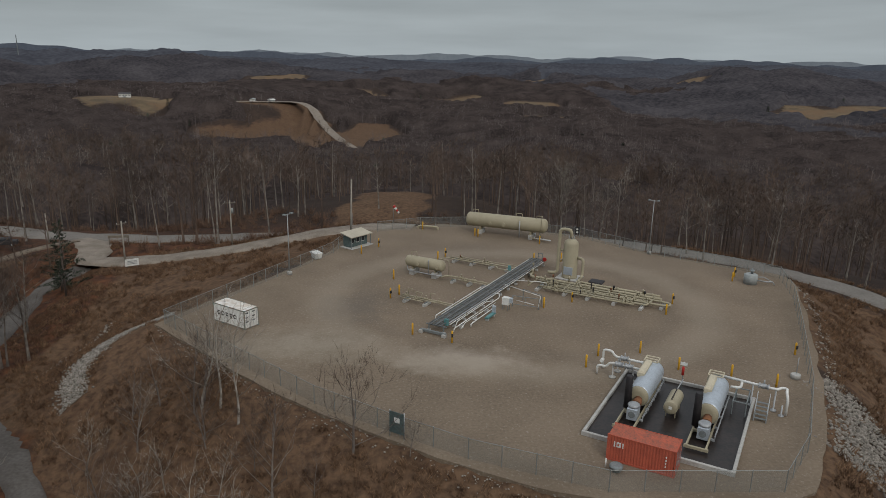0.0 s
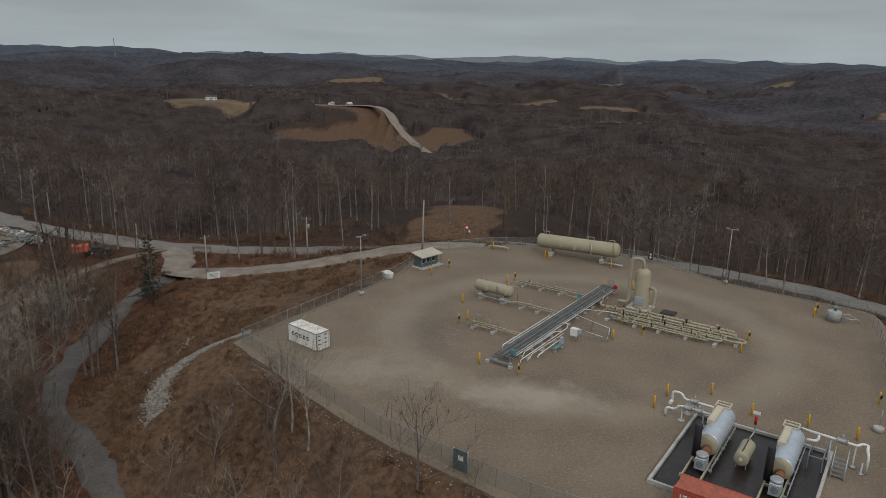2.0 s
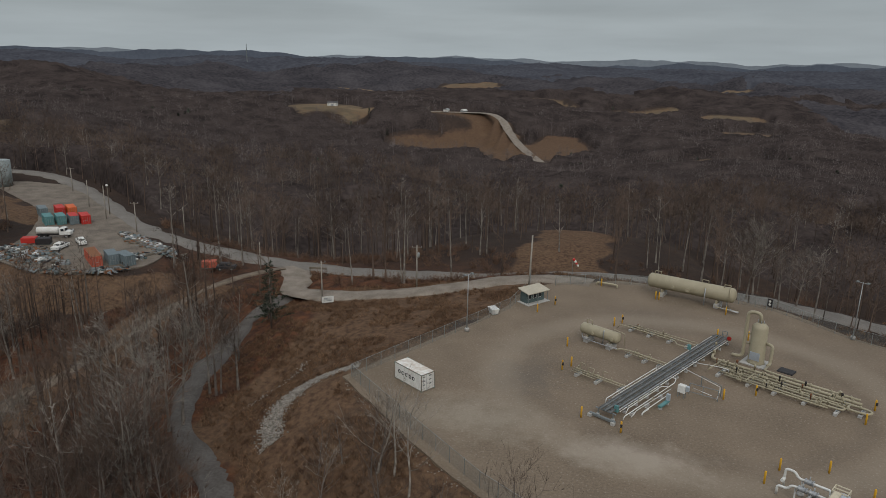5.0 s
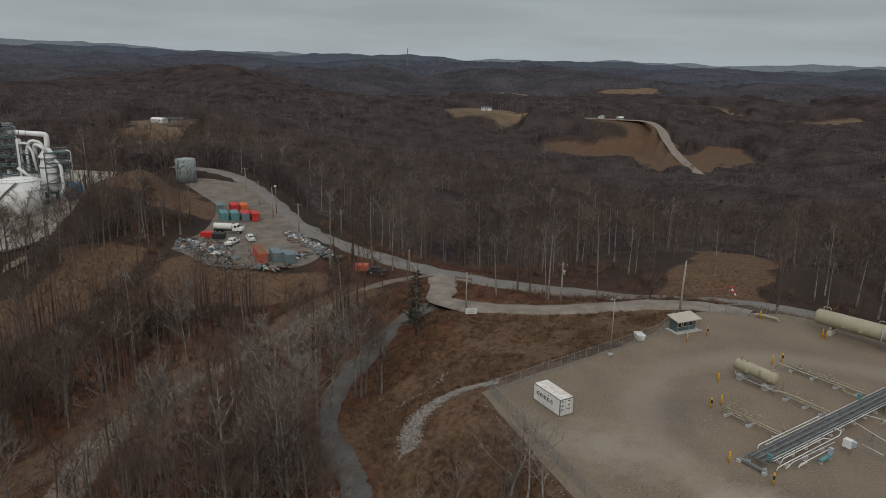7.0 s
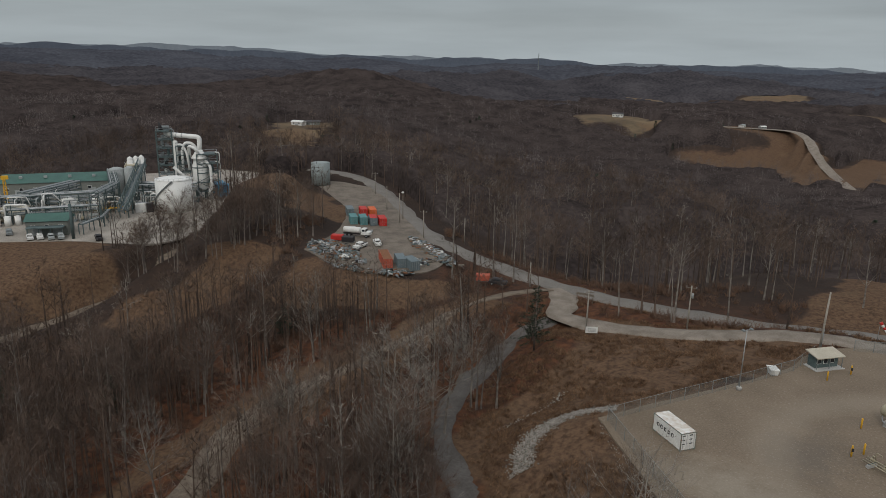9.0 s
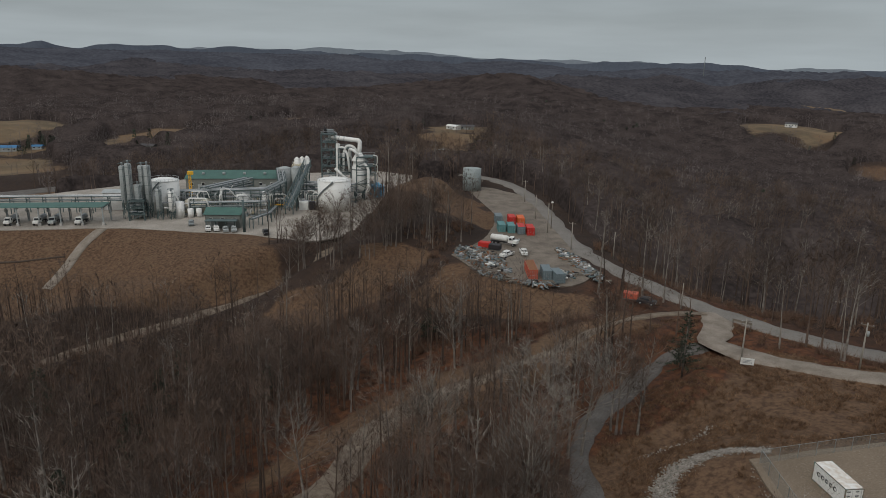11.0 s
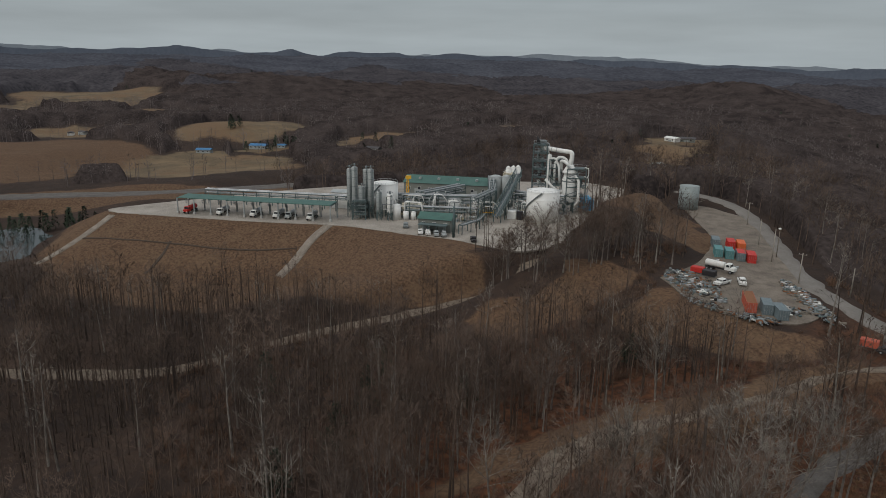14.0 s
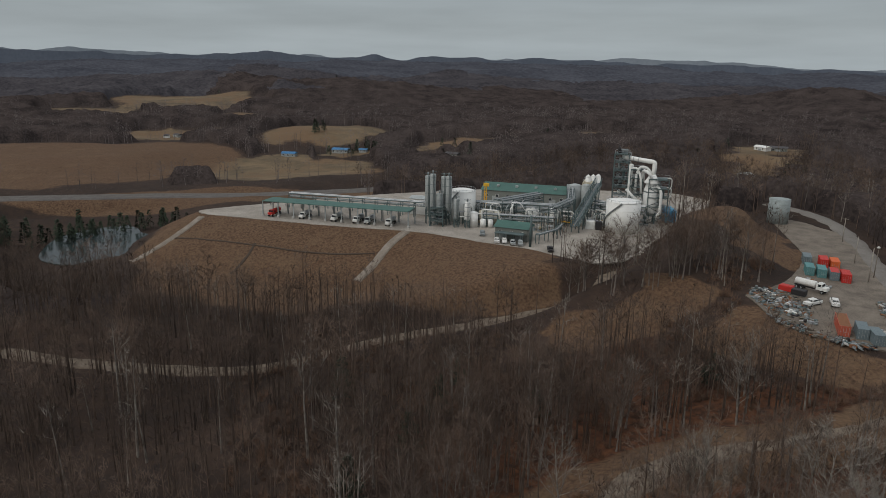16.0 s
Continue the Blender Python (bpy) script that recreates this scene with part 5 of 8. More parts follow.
part("pipe", pipe(NB(), [(9.4, 14.2, 2.7), (15.4, 14.2, 2.45), (15.7, 14.2, 2.45), (16.1, 14.9, 2.45), (16.6, 14.9, 2.45), (16.6, 13.9, 2.45), (16.8, 13.6, 1.9), (16.8, 13.6, 0.1)], 0.14, 10), M_WHITE, wl2)
part("pipe", pipe(NB(), [(12.3, 14.2, 2.55), (12.3, 13.9, 1.9), (11.3, 13.6, 1.9)], 0.14, 10), M_WHITE, wl2)
v = part("valve", turned(NB(), (13.9, 14.2, 2.52), (14.9, 14.2, 2.48), [(0, 0.3), (0.12, 0.3), (0.14, 0.2), (0.4, 0.28), (0.6, 0.28), (0.86, 0.2), (0.88, 0.3), (1, 0.3)], 12), M_GALV, wl2)
part("valve_stem", rod(NB(), (14.4, 14.2, 2.5), (14.4, 14.2, 3.2), 0.07), M_GALV, v)
for x, y, z in ((15.6, 14.2, 2.3), (16.4, 13.4, 1.2), (13.4, 14.2, 2.4)):
    part("stand", turned(NB(), (x, y, 0), (x, y, z), [(0, 0.3), (0.06, 0.3), (0.07, 0.08), (1, 0.08)], 12), M_GALV, wl2)
steps = thing("access_steps", pose(*local(14.6, 12.0, HX, HY), 0, rz=SKEW), "grey steel access steps with handrails", "steps")
for i in range(5):
    part("tread", block(NB(), (0, -0.9 + i * 0.35, 0.3 + i * 0.28), (1.1, 0.28, 0.05)), M_STEEL, steps)
for s in (-0.58, 0.58):
    part("stringer", bars(NB(), [((s, -1.1, 0.05), (s, 0.7, 1.55))], 0.07), M_STEEL, steps)
    part("handrail", bars(NB(), [((s, -1.1, 0), (s, -1.1, 1.1)), ((s, -1.1, 1.1), (s, 0.7, 2.5)), ((s, 0.7, 0), (s, 0.7, 2.5))], 0.04), M_GALV, steps)
bf = thing("work_platform", LB, "dark steel work platform standing in the basin", "platform")
for p, q_ in (((11.9, 11.0, 0.1), (11.9, 11.0, 1.6)), ((13.2, 11.0, 0.1), (13.2, 11.0, 1.6)), ((11.9, 14.4, 0.1), (11.9, 14.4, 1.6)), ((13.2, 14.4, 0.1), (13.2, 14.4, 1.6)), ((11.9, 11, 1.6), (13.2, 11, 1.6)), ((11.9, 14.4, 1.6), (13.2, 14.4, 1.6)), ((11.9, 11, 1.6), (11.9, 14.4, 1.6)), ((13.2, 11, 1.6), (13.2, 14.4, 1.6))):
    part("beam", rod(NB(), p, q_, 0.07, seg=5), M_STEEL, bf)
st = thing("day_tank", pose(*local(6.6, 8.2, HX, HY), 0.1, rz=SKEW), "small beige horizontal day tank on legs", "tank")
part("shell", turned(NB(), (0, -1.7, 1.25), (0, 1.7, 1.25), [(0, 0.3), (0.0, 0.66), (0.03, 0.70), (0.97, 0.70), (1, 0.66), (1, 0.3)], 22), M_BEIGE, st)
part("label_plate", block(NB(), (0, -1.72, 1.3), (0.3, 0.03, 0.3)), M_WHITE, st)
for i in range(6):
    part("fitting", rod(NB(), (0, -1.2 + i * 0.45, 2.0), (0, -1.2 + i * 0.45, 2.16), 0.06), M_BLACK, st)
for x in (-0.45, 0.45):
    for y in (-1.1, 1.1):
        part("leg", block(NB(), (x, y, 0.35), (0.1, 0.1, 0.7)), M_BEIGE, st)
part("feed_pipe", pipe(NB(), [(0, 1.5, 2.0), (0.2, 2.6, 2.4), (0.2, 3.2, 2.4)], 0.06), M_GALV, st)
fs = thing("fire_alarm_post", pose(*local(6.6, 12.2, HX, HY), 0.1, rz=SKEW), "thin post with a red extinguisher and white sign", "post")
part("post", rod(NB(), (0, 0, 0), (0, 0, 4.0), 0.05), M_STEEL, fs)
part("extinguisher", turned(NB(), (0, -0.12, 2.6), (0, -0.12, 3.6), [(0, 0.14), (0.85, 0.14), (1, 0.05)], 10), M_RED, fs)
part("sign", block(NB(), (0, -0.05, 3.85), (0.7, 0.06, 0.35)), M_WHITE, fs)

# ---------- bollards ----------
bo = thing("bollard", pose(21.8, -0.2, 0), "yellow steel bollard with a domed cap on gravel", "bollard", "yellow bollards")
part("tube", turned(NB(), (0, 0, -0.1), (0, 0, 1.6), [(0, 0.12), (0.93, 0.12), (0.97, 0.1), (1, 0.04)], 12), M_YELLOW, bo)
ob2 = thing("bollard", pose(26.9, -2.6, 0), "yellow bollard with a dark control box", "bollard", "yellow bollards")
part("tube", turned(NB(), (0, 0, -0.1), (0, 0, 1.6), [(0, 0.12), (0.93, 0.12), (0.97, 0.1), (1, 0.04)], 12), M_YELLOW, ob2)
part("control_box", block(NB(), (0.02, -0.16, 1.0), (0.26, 0.12, 0.45), bevel=0.03), M_BLACK, ob2)
for x, y in ((42.6, -9), (44.7, -5.7), (50.1, -4.6), (53.4, -9.2), (58.9, -10.9), (63.1, -13.1), (40.2, 10.8), (57.3, 9), (19, 15.1), (17.6, 22.6), (24.5, 34), (72.9, 25.1), (10.7, 36.6), (31.6, 51.1), (43.9, 46.1), (21, 55.8), (41.4, 34.0), (46.3, 34.5), (32.2, 50.6)):
    copy_thing(bo, pose(x, y, 0))
for x, y in ((59.6, 13.6), (44.7, 13.4), (17.8, 13.5), (25.8, 35.8), (74.2, 27.6), (13.3, 41.7), (69.4, -4.1)):
    copy_thing(ob2, pose(x, y, 0, rz=30))

# ---------- other pad things ----------
well = thing("wellhead", pose(75.4, 24.1, 0, rz=SKEW), "pale steel wellhead tank with small pipes", "wellhead")
part("tank", turned(NB(), (0, 0, 0), (0, 0, 1.7), [(0, 1.05), (0.9, 1.05), (0.97, 0.8), (1, 0.3)], 18), M_TANKG, well)
part("valve", turned(NB(), (0.1, 0, 1.6), (0.1, 0, 2.6), [(0, 0.2), (0.5, 0.2), (0.52, 0.4), (0.65, 0.4), (0.67, 0.1), (1, 0.1)], 10), M_STEEL, well)
part("pipe", pipe(NB(), [(1, 0.3, 0.6), (2.6, 0.3, 0.6), (3.2, 0.9, 0.6), (3.6, 0.9, 0.1)], 0.1), M_GALV, well)
part("pipe", pipe(NB(), [(0.6, 0.9, 0.9), (1.8, 1.8, 0.9), (3.0, 2.0, 0.3)], 0.08), M_GALV, well)
lp = thing("light_pole", pose(0.6, 23.8, 0, rz=60), "tall grey light pole with twin floodlights", "light pole", "pad light poles")
part("footing", turned(NB(), (0, 0, 0), (0, 0, 0.55), [(0, 0.4), (0.92, 0.4), (1, 0.34)], 14), M_CONC, lp)
part("pole", rod(NB(), (0, 0, 0.5), (0, 0, 10.1), 0.1, 0.06, 8), M_GALV, lp)
part("arm", rod(NB(), (-0.8, 0, 10.0), (0.8, 0, 10.0), 0.05), M_GALV, lp)
for x in (-0.8, 0.8):
    part("floodlight", block(NB(), (x, -0.1, 10.1), (0.45, 0.5, 0.22), bevel=0.06), M_STEEL, lp)
copy_thing(lp, pose(63.5, 40.6, 0, rz=-30))
bc = thing("base_block", pose(66.3, -10.8, 0), "round pale concrete light base on the gravel", "concrete block")
part("block", turned(NB(), (0, 0, 0), (0, 0, 0.55), [(0, 0.55), (0.9, 0.55), (1, 0.48)], 16), M_CONC, bc)
part("post", rod(NB(), (0.2, 0.3, 0.4), (0.25, 0.35, 2.4), 0.05), M_GALV, bc)
ub = thing("utility_box", pose(41.3, -30.3, 0), "dark round utility drum by the red container", "drum")
part("drum", turned(NB(), (0, 0, 0), (0, 0, 0.7), [(0, 0.35), (0.5, 0.3), (0.55, 0.6), (0.8, 0.62), (1, 0.45)], 16), M_STEEL, ub)
part("pipe", pipe(NB(), [(-0.8, 0.6, 0), (-0.8, 0.6, 0.9)], 0.06), M_WHITE, ub)
bin_ = thing("waste_bin", pose(3.2, 33.4, 0, rz=-55), "white plastic bin by the fence", "bin")
bm = NB()
lo = [bm.verts.new((a * 0.8, b * 0.55, 0.1)) for a, b in ((-1, -1), (1, -1), (1, 1), (-1, 1))]
hi = [bm.verts.new((a * 1.0, b * 0.7, 1.0)) for a, b in ((-1, -1), (1, -1), (1, 1), (-1, 1))]
for i in range(4):
    bm.faces.new((lo[i], lo[(i + 1) % 4], hi[(i + 1) % 4], hi[i]))
bm.faces.new(lo[::-1])
part("body", bm, M_WHITE, bin_)
part("lid", block(NB(), (0, 0, 1.06), (2.1, 1.5, 0.14), bevel=0.05), M_WHITE, bin_)
part("base", block(NB(), (0, 0, 0.06), (1.5, 1.0, 0.12)), M_STEEL, bin_)

shed = thing("guard_shed", pose(9.0, 42.3, 0, rz=52), "small grey-green metal shed with an overhanging tan roof", "shed")
part("base", block(NB(), (0, -0.3, 0.07), (6.6, 3.6, 0.14), bevel=0.02), M_CONC, shed)
part("wall", block(NB(), (0, 0.2, 1.2), (5.2, 2.0, 2.2)), M_GREENSTEEL, shed)
bm = NB()
tv = [bm.verts.new((a * 3.2, b, z)) for z0 in (0, 0.16) for a, b, z in ((-1, -1.9, 2.35 + z0), (1, -1.9, 2.35 + z0), (1, 1.6, 2.95 + z0), (-1, 1.6, 2.95 + z0))]
for q in ((3, 2, 1, 0), (4, 5, 6, 7), (0, 1, 5, 4), (1, 2, 6, 5), (2, 3, 7, 6), (3, 0, 4, 7)):
    bm.faces.new([tv[i] for i in q])
part("roof", bm, material("tan_roof", (0.46, 0.42, 0.33), (0.38, 0.34, 0.27), 0.7, scale=2), shed, "tan metal lean-to roof")
for x in (-2.9, 0, 2.9):
    part("post", block(NB(), (x, -1.6, 1.2), (0.1, 0.1, 2.4)), M_STEEL, shed)
for x in (-1.8, -0.3, 1.2):
    w = part("window", block(NB(), (x, -0.82, 1.5), (1.0, 0.06, 1.1)), M_WHITE, shed)
    part("pane", block(NB(), (x, -0.86, 1.5), (0.85, 0.03, 0.95)), M_GLASS, w)
part("door", block(NB(), (2.15, -0.83, 1.1), (0.8, 0.06, 1.95)), M_GREENSTEEL, shed)

shed.scale = (0.86, 0.86, 0.9)
up = thing("utility_pole", pose(7.4, 47.2, 0), "tall weathered wooden utility pole beside the shed", "utility pole")
part("pole", rod(NB(), (0, 0, -0.3), (0.25, 0, 11.6), 0.21, 0.14, 10), M_POLE, up)
part("riser", rod(NB(), (0.2, -0.15, 0), (0.3, -0.13, 5), 0.05), M_STEEL, up)
ws = thing("windsock", pose(14.5, 61.7, on_land(14.5, 61.7)), "red and white windsock on a thin mast", "windsock")
hz = 4.0
part("mast", rod(NB(), (0, 0, 0), (0, 0, hz), 0.04), M_STEEL, ws)
for i in range(4):
    part("sock_ring", turned(NB(), (0.05 + i * 0.3, 0, hz - 0.05 - i * 0.42), (0.35 + i * 0.3, 0, hz - 0.47 - i * 0.42), [(0, 0.32 - i * 0.04), (1, 0.28 - i * 0.04)], 12), M_RED if i % 2 == 0 else M_WHITE, ws)
mk = thing("pipeline_marker", pose(52.0, 51.2, 0, rz=-30), "dark marker board with white discs at the fence", "sign")
part("board", block(NB(), (0, 0, 1.5), (0.9, 0.08, 1.5)), M_BLACK, mk)
for z in (1.2, 1.8):
    part("disc", rod(NB(), (0, -0.05, z), (0, -0.09, z), 0.22, seg=12), M_WHITE, mk)
part("post", bars(NB(), [((-0.5, 0, 0), (-0.5, 0, 2.4)), ((0.5, 0, 0), (0.5, 0, 2.4))], 0.05), M_STEEL, mk)
hump = thing("buried_pipe_hoop", pose(22.0, 56.0, 0, rz=-12), "beige pipe hoop rising from the gravel", "pipe")
part("pipe", pipe(NB(), [(-2.0, 0, -0.2), (-2.0, 0, 0.5), (-1.2, 0, 0.6), (1.4, 0, 0.6), (2.2, 0, 0.5), (2.2, 0, -0.2)], 0.22, 10), M_BEIGE, hump)
sb = thing("site_sign", pose(21.6, -25.6, 0, rz=SKEW), "dark site notice board fixed to the fence", "sign")
part("board", block(NB(), (0, 0, 1.6), (1.6, 0.06, 2.2)), M_GREENSTEEL, sb)
part("notice", block(NB(), (0.05, -0.05, 1.9), (0.6, 0.03, 0.5)), M_WHITE, sb)
for x in (-0.8, 0.8):
    part("post", rod(NB(), (x, 0.05, -0.3), (x, 0.05, 2.8), 0.05), M_GALV, sb)

# ---------- chain-link fence ----------
def fabric_material():
    m = bpy.data.materials.new("chain_link_fabric")
    m.use_nodes = True
    n, l = m.node_tree.nodes, m.node_tree.links
    b = n["Principled BSDF"]
    b.inputs["Base Color"].default_value, b.inputs["Roughness"].default_value, b.inputs["Metallic"].default_value = (0.27, 0.30, 0.29, 1), 0.6, 0.4
    geo, sep = n.new("ShaderNodeNewGeometry"), n.new("ShaderNodeSeparateXYZ")
    l.new(geo.outputs["Position"], sep.inputs[0])
    tex = n.new("ShaderNodeTexNoise")
    tex.inputs["Scale"].default_value = 9.0
    l.new(geo.outputs["Position"], tex.inputs["Vector"])
    r = n.new("ShaderNodeMapRange")
    r.inputs[1].default_value, r.inputs[2].default_value, r.inputs[3].default_value, r.inputs[4].default_value = 0.35, 0.65, 0.1, 0.34
    l.new(tex.outputs[0], r.inputs[0])
    l.new(r.outputs[0], b.inputs["Alpha"])
    return m


M_FABRIC = fabric_material()
fence = thing("chain_link_fence", pose(0, 0, 0), "galvanised chain-link fence round the gravel pad", "fence")
FENCE = [(-11, 1.5), (-6, 12.2), (0.2, 25), (5.6, 36.8), (7, 46), (12, 53), (20.5, 57.5), (30, 58.9), (52.5, 51.3), (63.3, 40.2), (75.5, 32.2), (81.5, 27), (79, 16.8), (72.7, 1), (66.2, -14.7), (60, -26.6), (55, -32.9), (40, -33.4), (28.3, -28.9), (21.9, -25.2), (12.6, -19.2), (1.6, -9.7)]
post_me = bpy.data.meshes.new("post")
rod(NB(), (0, 0, -0.3), (0, 0, 2.15), 0.045, seg=6).to_mesh(post_me)
post_me.materials.append(M_MESH)
for (ax, ay), (bx, by) in zip(FENCE, FENCE[1:] + FENCE[:1]):
    if (ax, ay) == (7, 46):
        continue  # the gateway
    n = max(1, round(math.hypot(bx - ax, by - ay) / 3.0))
    for i in range(n):
        p, q = (ax + (bx - ax) * i / n, ay + (by - ay) * i / n), (ax + (bx - ax) * (i + 1) / n, ay + (by - ay) * (i + 1) / n)
        o = new("post", post_me)
        o.parent, o.location = fence, (*p, 0)
        bm = NB()
        vs = [bm.verts.new((x, y, z)) for x, y, z in ((*p, 0.03), (*q, 0.03), (*q, 2.05), (*p, 2.05))]
        bm.faces.new(vs)
        f = part("mesh_panel", bm, M_FABRIC, fence)
        part("top_rail", bars(NB(), [((*p, 2.07), (*q, 2.07))], 0.03), M_MESH, fence)


# ---------- gas plant ----------
PZ = -9.97
PROT = 57.5  # how the plant's loading row runs to the world


def upright_tank(name, x, y, r, h, mat, label, z=PZ, dome=0.08, bands=0, stair=False, group=""):
    t = thing(name, pose(x, y, z), label, "tank", group)
    part("shell", turned(NB(), (0, 0, 0), (0, 0, h), [(0, r), (1 - dome, r)], 32), mat, t)
    part("roof", turned(NB(), (0, 0, h * (1 - dome)), (0, 0, h), [(0, r * 1.015), (0.06, r * 1.015), (0.6, r * 0.6), (1, r * 0.08)], 32), mat, t)
    for i in range(bands):
        k = (i + 1) / (bands + 1) * h * 0.9
        part("ring", turned(NB(), (0, 0, k), (0, 0, k + 0.12), [(0, r + 0.03), (1, r + 0.03)], 32), mat, t)
    if stair:
        bm = NB()
        prev = None
        for i in range(26):
            a = radians(210 + i * 4.6)
            p = ((r + 0.35) * math.cos(a), (r + 0.35) * math.sin(a), 0.2 + i * h * 0.92 / 25)
            if prev:
                rod(bm, prev, p, 0.3, seg=5)
            prev = p
        part("spiral_stair", bm, M_STEEL, t)
        bm = NB()
        for i in range(24):
            a, b = 2 * math.pi * i / 24, 2 * math.pi * (i + 1) / 24
            rod(bm, (r * math.cos(a), r * math.sin(a), h * (1 - dome) + 1), (r * math.cos(b), r * math.sin(b), h * (1 - dome) + 1), 0.05, seg=4)
            rod(bm, (r * math.cos(a), r * math.sin(a), h * (1 - dome)), (r * math.cos(a), r * math.sin(a), h * (1 - dome) + 1), 0.04, seg=4)
        part("roof_rail", bm, M_GALV, t)
    return t


def lattice_tower(name, x, y, w, d, h, floors, label, rz=0.0, mat=None, z=PZ):
    """An open steel process structure: columns, floors, braces."""
    mat = mat or M_GREENSTEEL
    t = thing(name, pose(x, y, z, rz=rz), label, "structure")
    for a in (-1, 1):
        for b in (-1, 1):
            part("column", block(NB(), (a * w / 2, b * d / 2, h / 2), (0.35, 0.35, h)), mat, t)
    for i in range(1, floors + 1):
        k = h * i / floors
        bm = block(NB(), (0, 0, k), (w * 0.8, d * 0.8, 0.1))
        for b in (-1, 1):
            block(bm, (0, b * d / 2, k - 0.2), (w, 0.25, 0.35))
            block(bm, (b * w / 2, 0, k - 0.2), (0.25, d, 0.35))
        part("floor_deck", bm, mat, t)
        rails = []
        for b in (-1, 1):
            rails += [((-w / 2, b * d / 2, k + 1.0), (w / 2, b * d / 2, k + 1.0)), ((b * w / 2, -d / 2, k + 1.0), (b * w / 2, d / 2, k + 1.0))]
        part("guard_rail", bars(NB(), rails, 0.05, 4), M_GALV, t)
        q = random.Random(i * 13 + int(w * 10))
        if h > 15 and i < floors:
            u, v = q.uniform(-0.25, 0.25) * w, q.uniform(-0.25, 0.25) * d
            part("deck_vessel", vessel(NB(), (u, v, k + 0.1), (u, v, k + h / floors * q.uniform(0.5, 0.9)), q.uniform(0.5, 0.9), 12), q.choice((M_TANKW, M_TANKG, M_GREENSTEEL)), t)
            part("deck_box", block(NB(), (-u, v * 0.5, k + 0.7), (1.3, 1.0, 1.3), bevel=0.08), q.choice((M_STEEL, M_TANKG, M_BLACK)), t)
            part("riser", pipe(NB(), [(w * 0.52, v, k - 0.5), (w * 0.62, v, k + 0.6), (w * 0.62, v, k + h / floors), (w * 0.4, v, k + h / floors + 0.4)], 0.22, 8), q.choice((M_TANKW, M_GALV)), t)
        lo = h * (i - 1) / floors
        s = 1 if i % 2 else -1
        part("brace", bars(NB(), [((-s * w / 2, -d / 2, lo), (s * w / 2, -d / 2, k)), ((-s * w / 2, d / 2, lo), (s * w / 2, d / 2, k)), ((w / 2, -s * d / 2, lo), (w / 2, s * d / 2, k)), ((-w / 2, -s * d / 2, lo), (-w / 2, s * d / 2, k))], 0.11, 4), mat, t)
    return t


bt = upright_tank("storage_tank", -219.5, 61.5, 6.7, 13.2, M_TANKW, "large white welded storage tank with a curved stair", bands=3, stair=True)
upright_tank("storage_tank", -253, 5.0, 5.6, 13.6, M_TANKW, "white storage tank behind the silos", bands=2, stair=True)
upright_tank("storage_tank", -262.5, 61.5, 3.2, 12.0, M_TANKG, "tall grey storage tank by the building", bands=4)
upright_tank("storage_tank", -258.5, 65, 2.0, 12.5, M_TANKG, "slim grey storage tank", bands=3)
for x, y, r, h in ((-239.5, 5.5, 1.9, 6.4), (-237.5, 9.0, 1.1, 3.6), (-236.8, 12.0, 1.0, 3.4), (-246, 15, 4.6, 5.0), (-244, 33, 3.4, 6.2), (-236, 40, 2.0, 7.4), (-262, 26, 2.5, 5.0), (-232, 49, 1.4, 3.2)):
    upright_tank("process_tank", x, y, r, h, M_TANKW if r < 4 else material("stained_tank_paint", (0.5, 0.47, 0.38), (0.40, 0.36, 0.28), 0.6, scale=2), "white process tank on the plant floor", bands=1, group="process tanks")
for i, (x, y, r, h) in enumerate(((-249.6, -10.8, 1.35, 20.0), (-247.2, -9.4, 1.35, 21.0), (-247.6, -4.6, 1.4, 19.8), (-245.0, -3.4, 1.4, 20.2), (-240.5, -1.4, 1.3, 11.6), (-238.6, 2.6, 1.3, 10.6), (-246.4, -6.8, 1.6, 13))):
    s = thing("silo", pose(x, y, PZ), "slim grey steel silo on a skirt" if i < 4 else "shorter pale silo beside the tall pair", "silo", "silo cluster")
    part("shell", turned(NB(), (0, 0, 0.25 * h), (0, 0, h), [(0, 0.25), (0.08, r * 0.9), (0.97, r * 0.9), (0.99, r * 0.75), (1, 0.2)], 18), M_TANKG if i != 5 else M_TANKW, s)
    for k in (0.45, 0.62, 0.79, 0.93):
        part("hoop", turned(NB(), (0, 0, k * h), (0, 0, k * h + 0.16), [(0, r * 0.93), (1, r * 0.93)], 18), M_STEEL, s)
    part("ladder", bars(NB(), [((r, -0.25, 0.3), (r, -0.25, h)), ((r, 0.25, 0.3), (r, 0.25, h))], 0.07, 4), M_GREENSTEEL, s)
    part("top_rail", bars(NB(), [((r * math.cos(j * 0.785), r * math.sin(j * 0.785), h + 0.8), (r * math.cos(j * 0.785 + 0.785), r * math.sin(j * 0.785 + 0.785), h + 0.8)) for j in range(8)], 0.06, 4), M_GREENSTEEL, s)
    for a in (0.8, 2.35, 3.9, 5.5):
        part("leg", rod(NB(), (r * 0.9 * math.cos(a), r * 0.9 * math.sin(a), 0), (r * 0.9 * math.cos(a), r * 0.9 * math.sin(a), 0.36 * h), 0.16, seg=5), M_GREENSTEEL, s)
        part("leg_brace", rod(NB(), (r * math.cos(a), r * math.sin(a), 0.12 * h), (r * math.cos(a + 1.57), r * math.sin(a + 1.57), 0.3 * h), 0.1, seg=4), M_GREENSTEEL, s)
    part("vent", rod(NB(), (0, 0, h * 0.99), (0, 0, h + 1.2), 0.35), M_STEEL, s)
lattice_tower("silo_tower", -246.6, -6.8, 5.5, 8.5, 7.5, 3, "green steel frame under the silos", PROT)
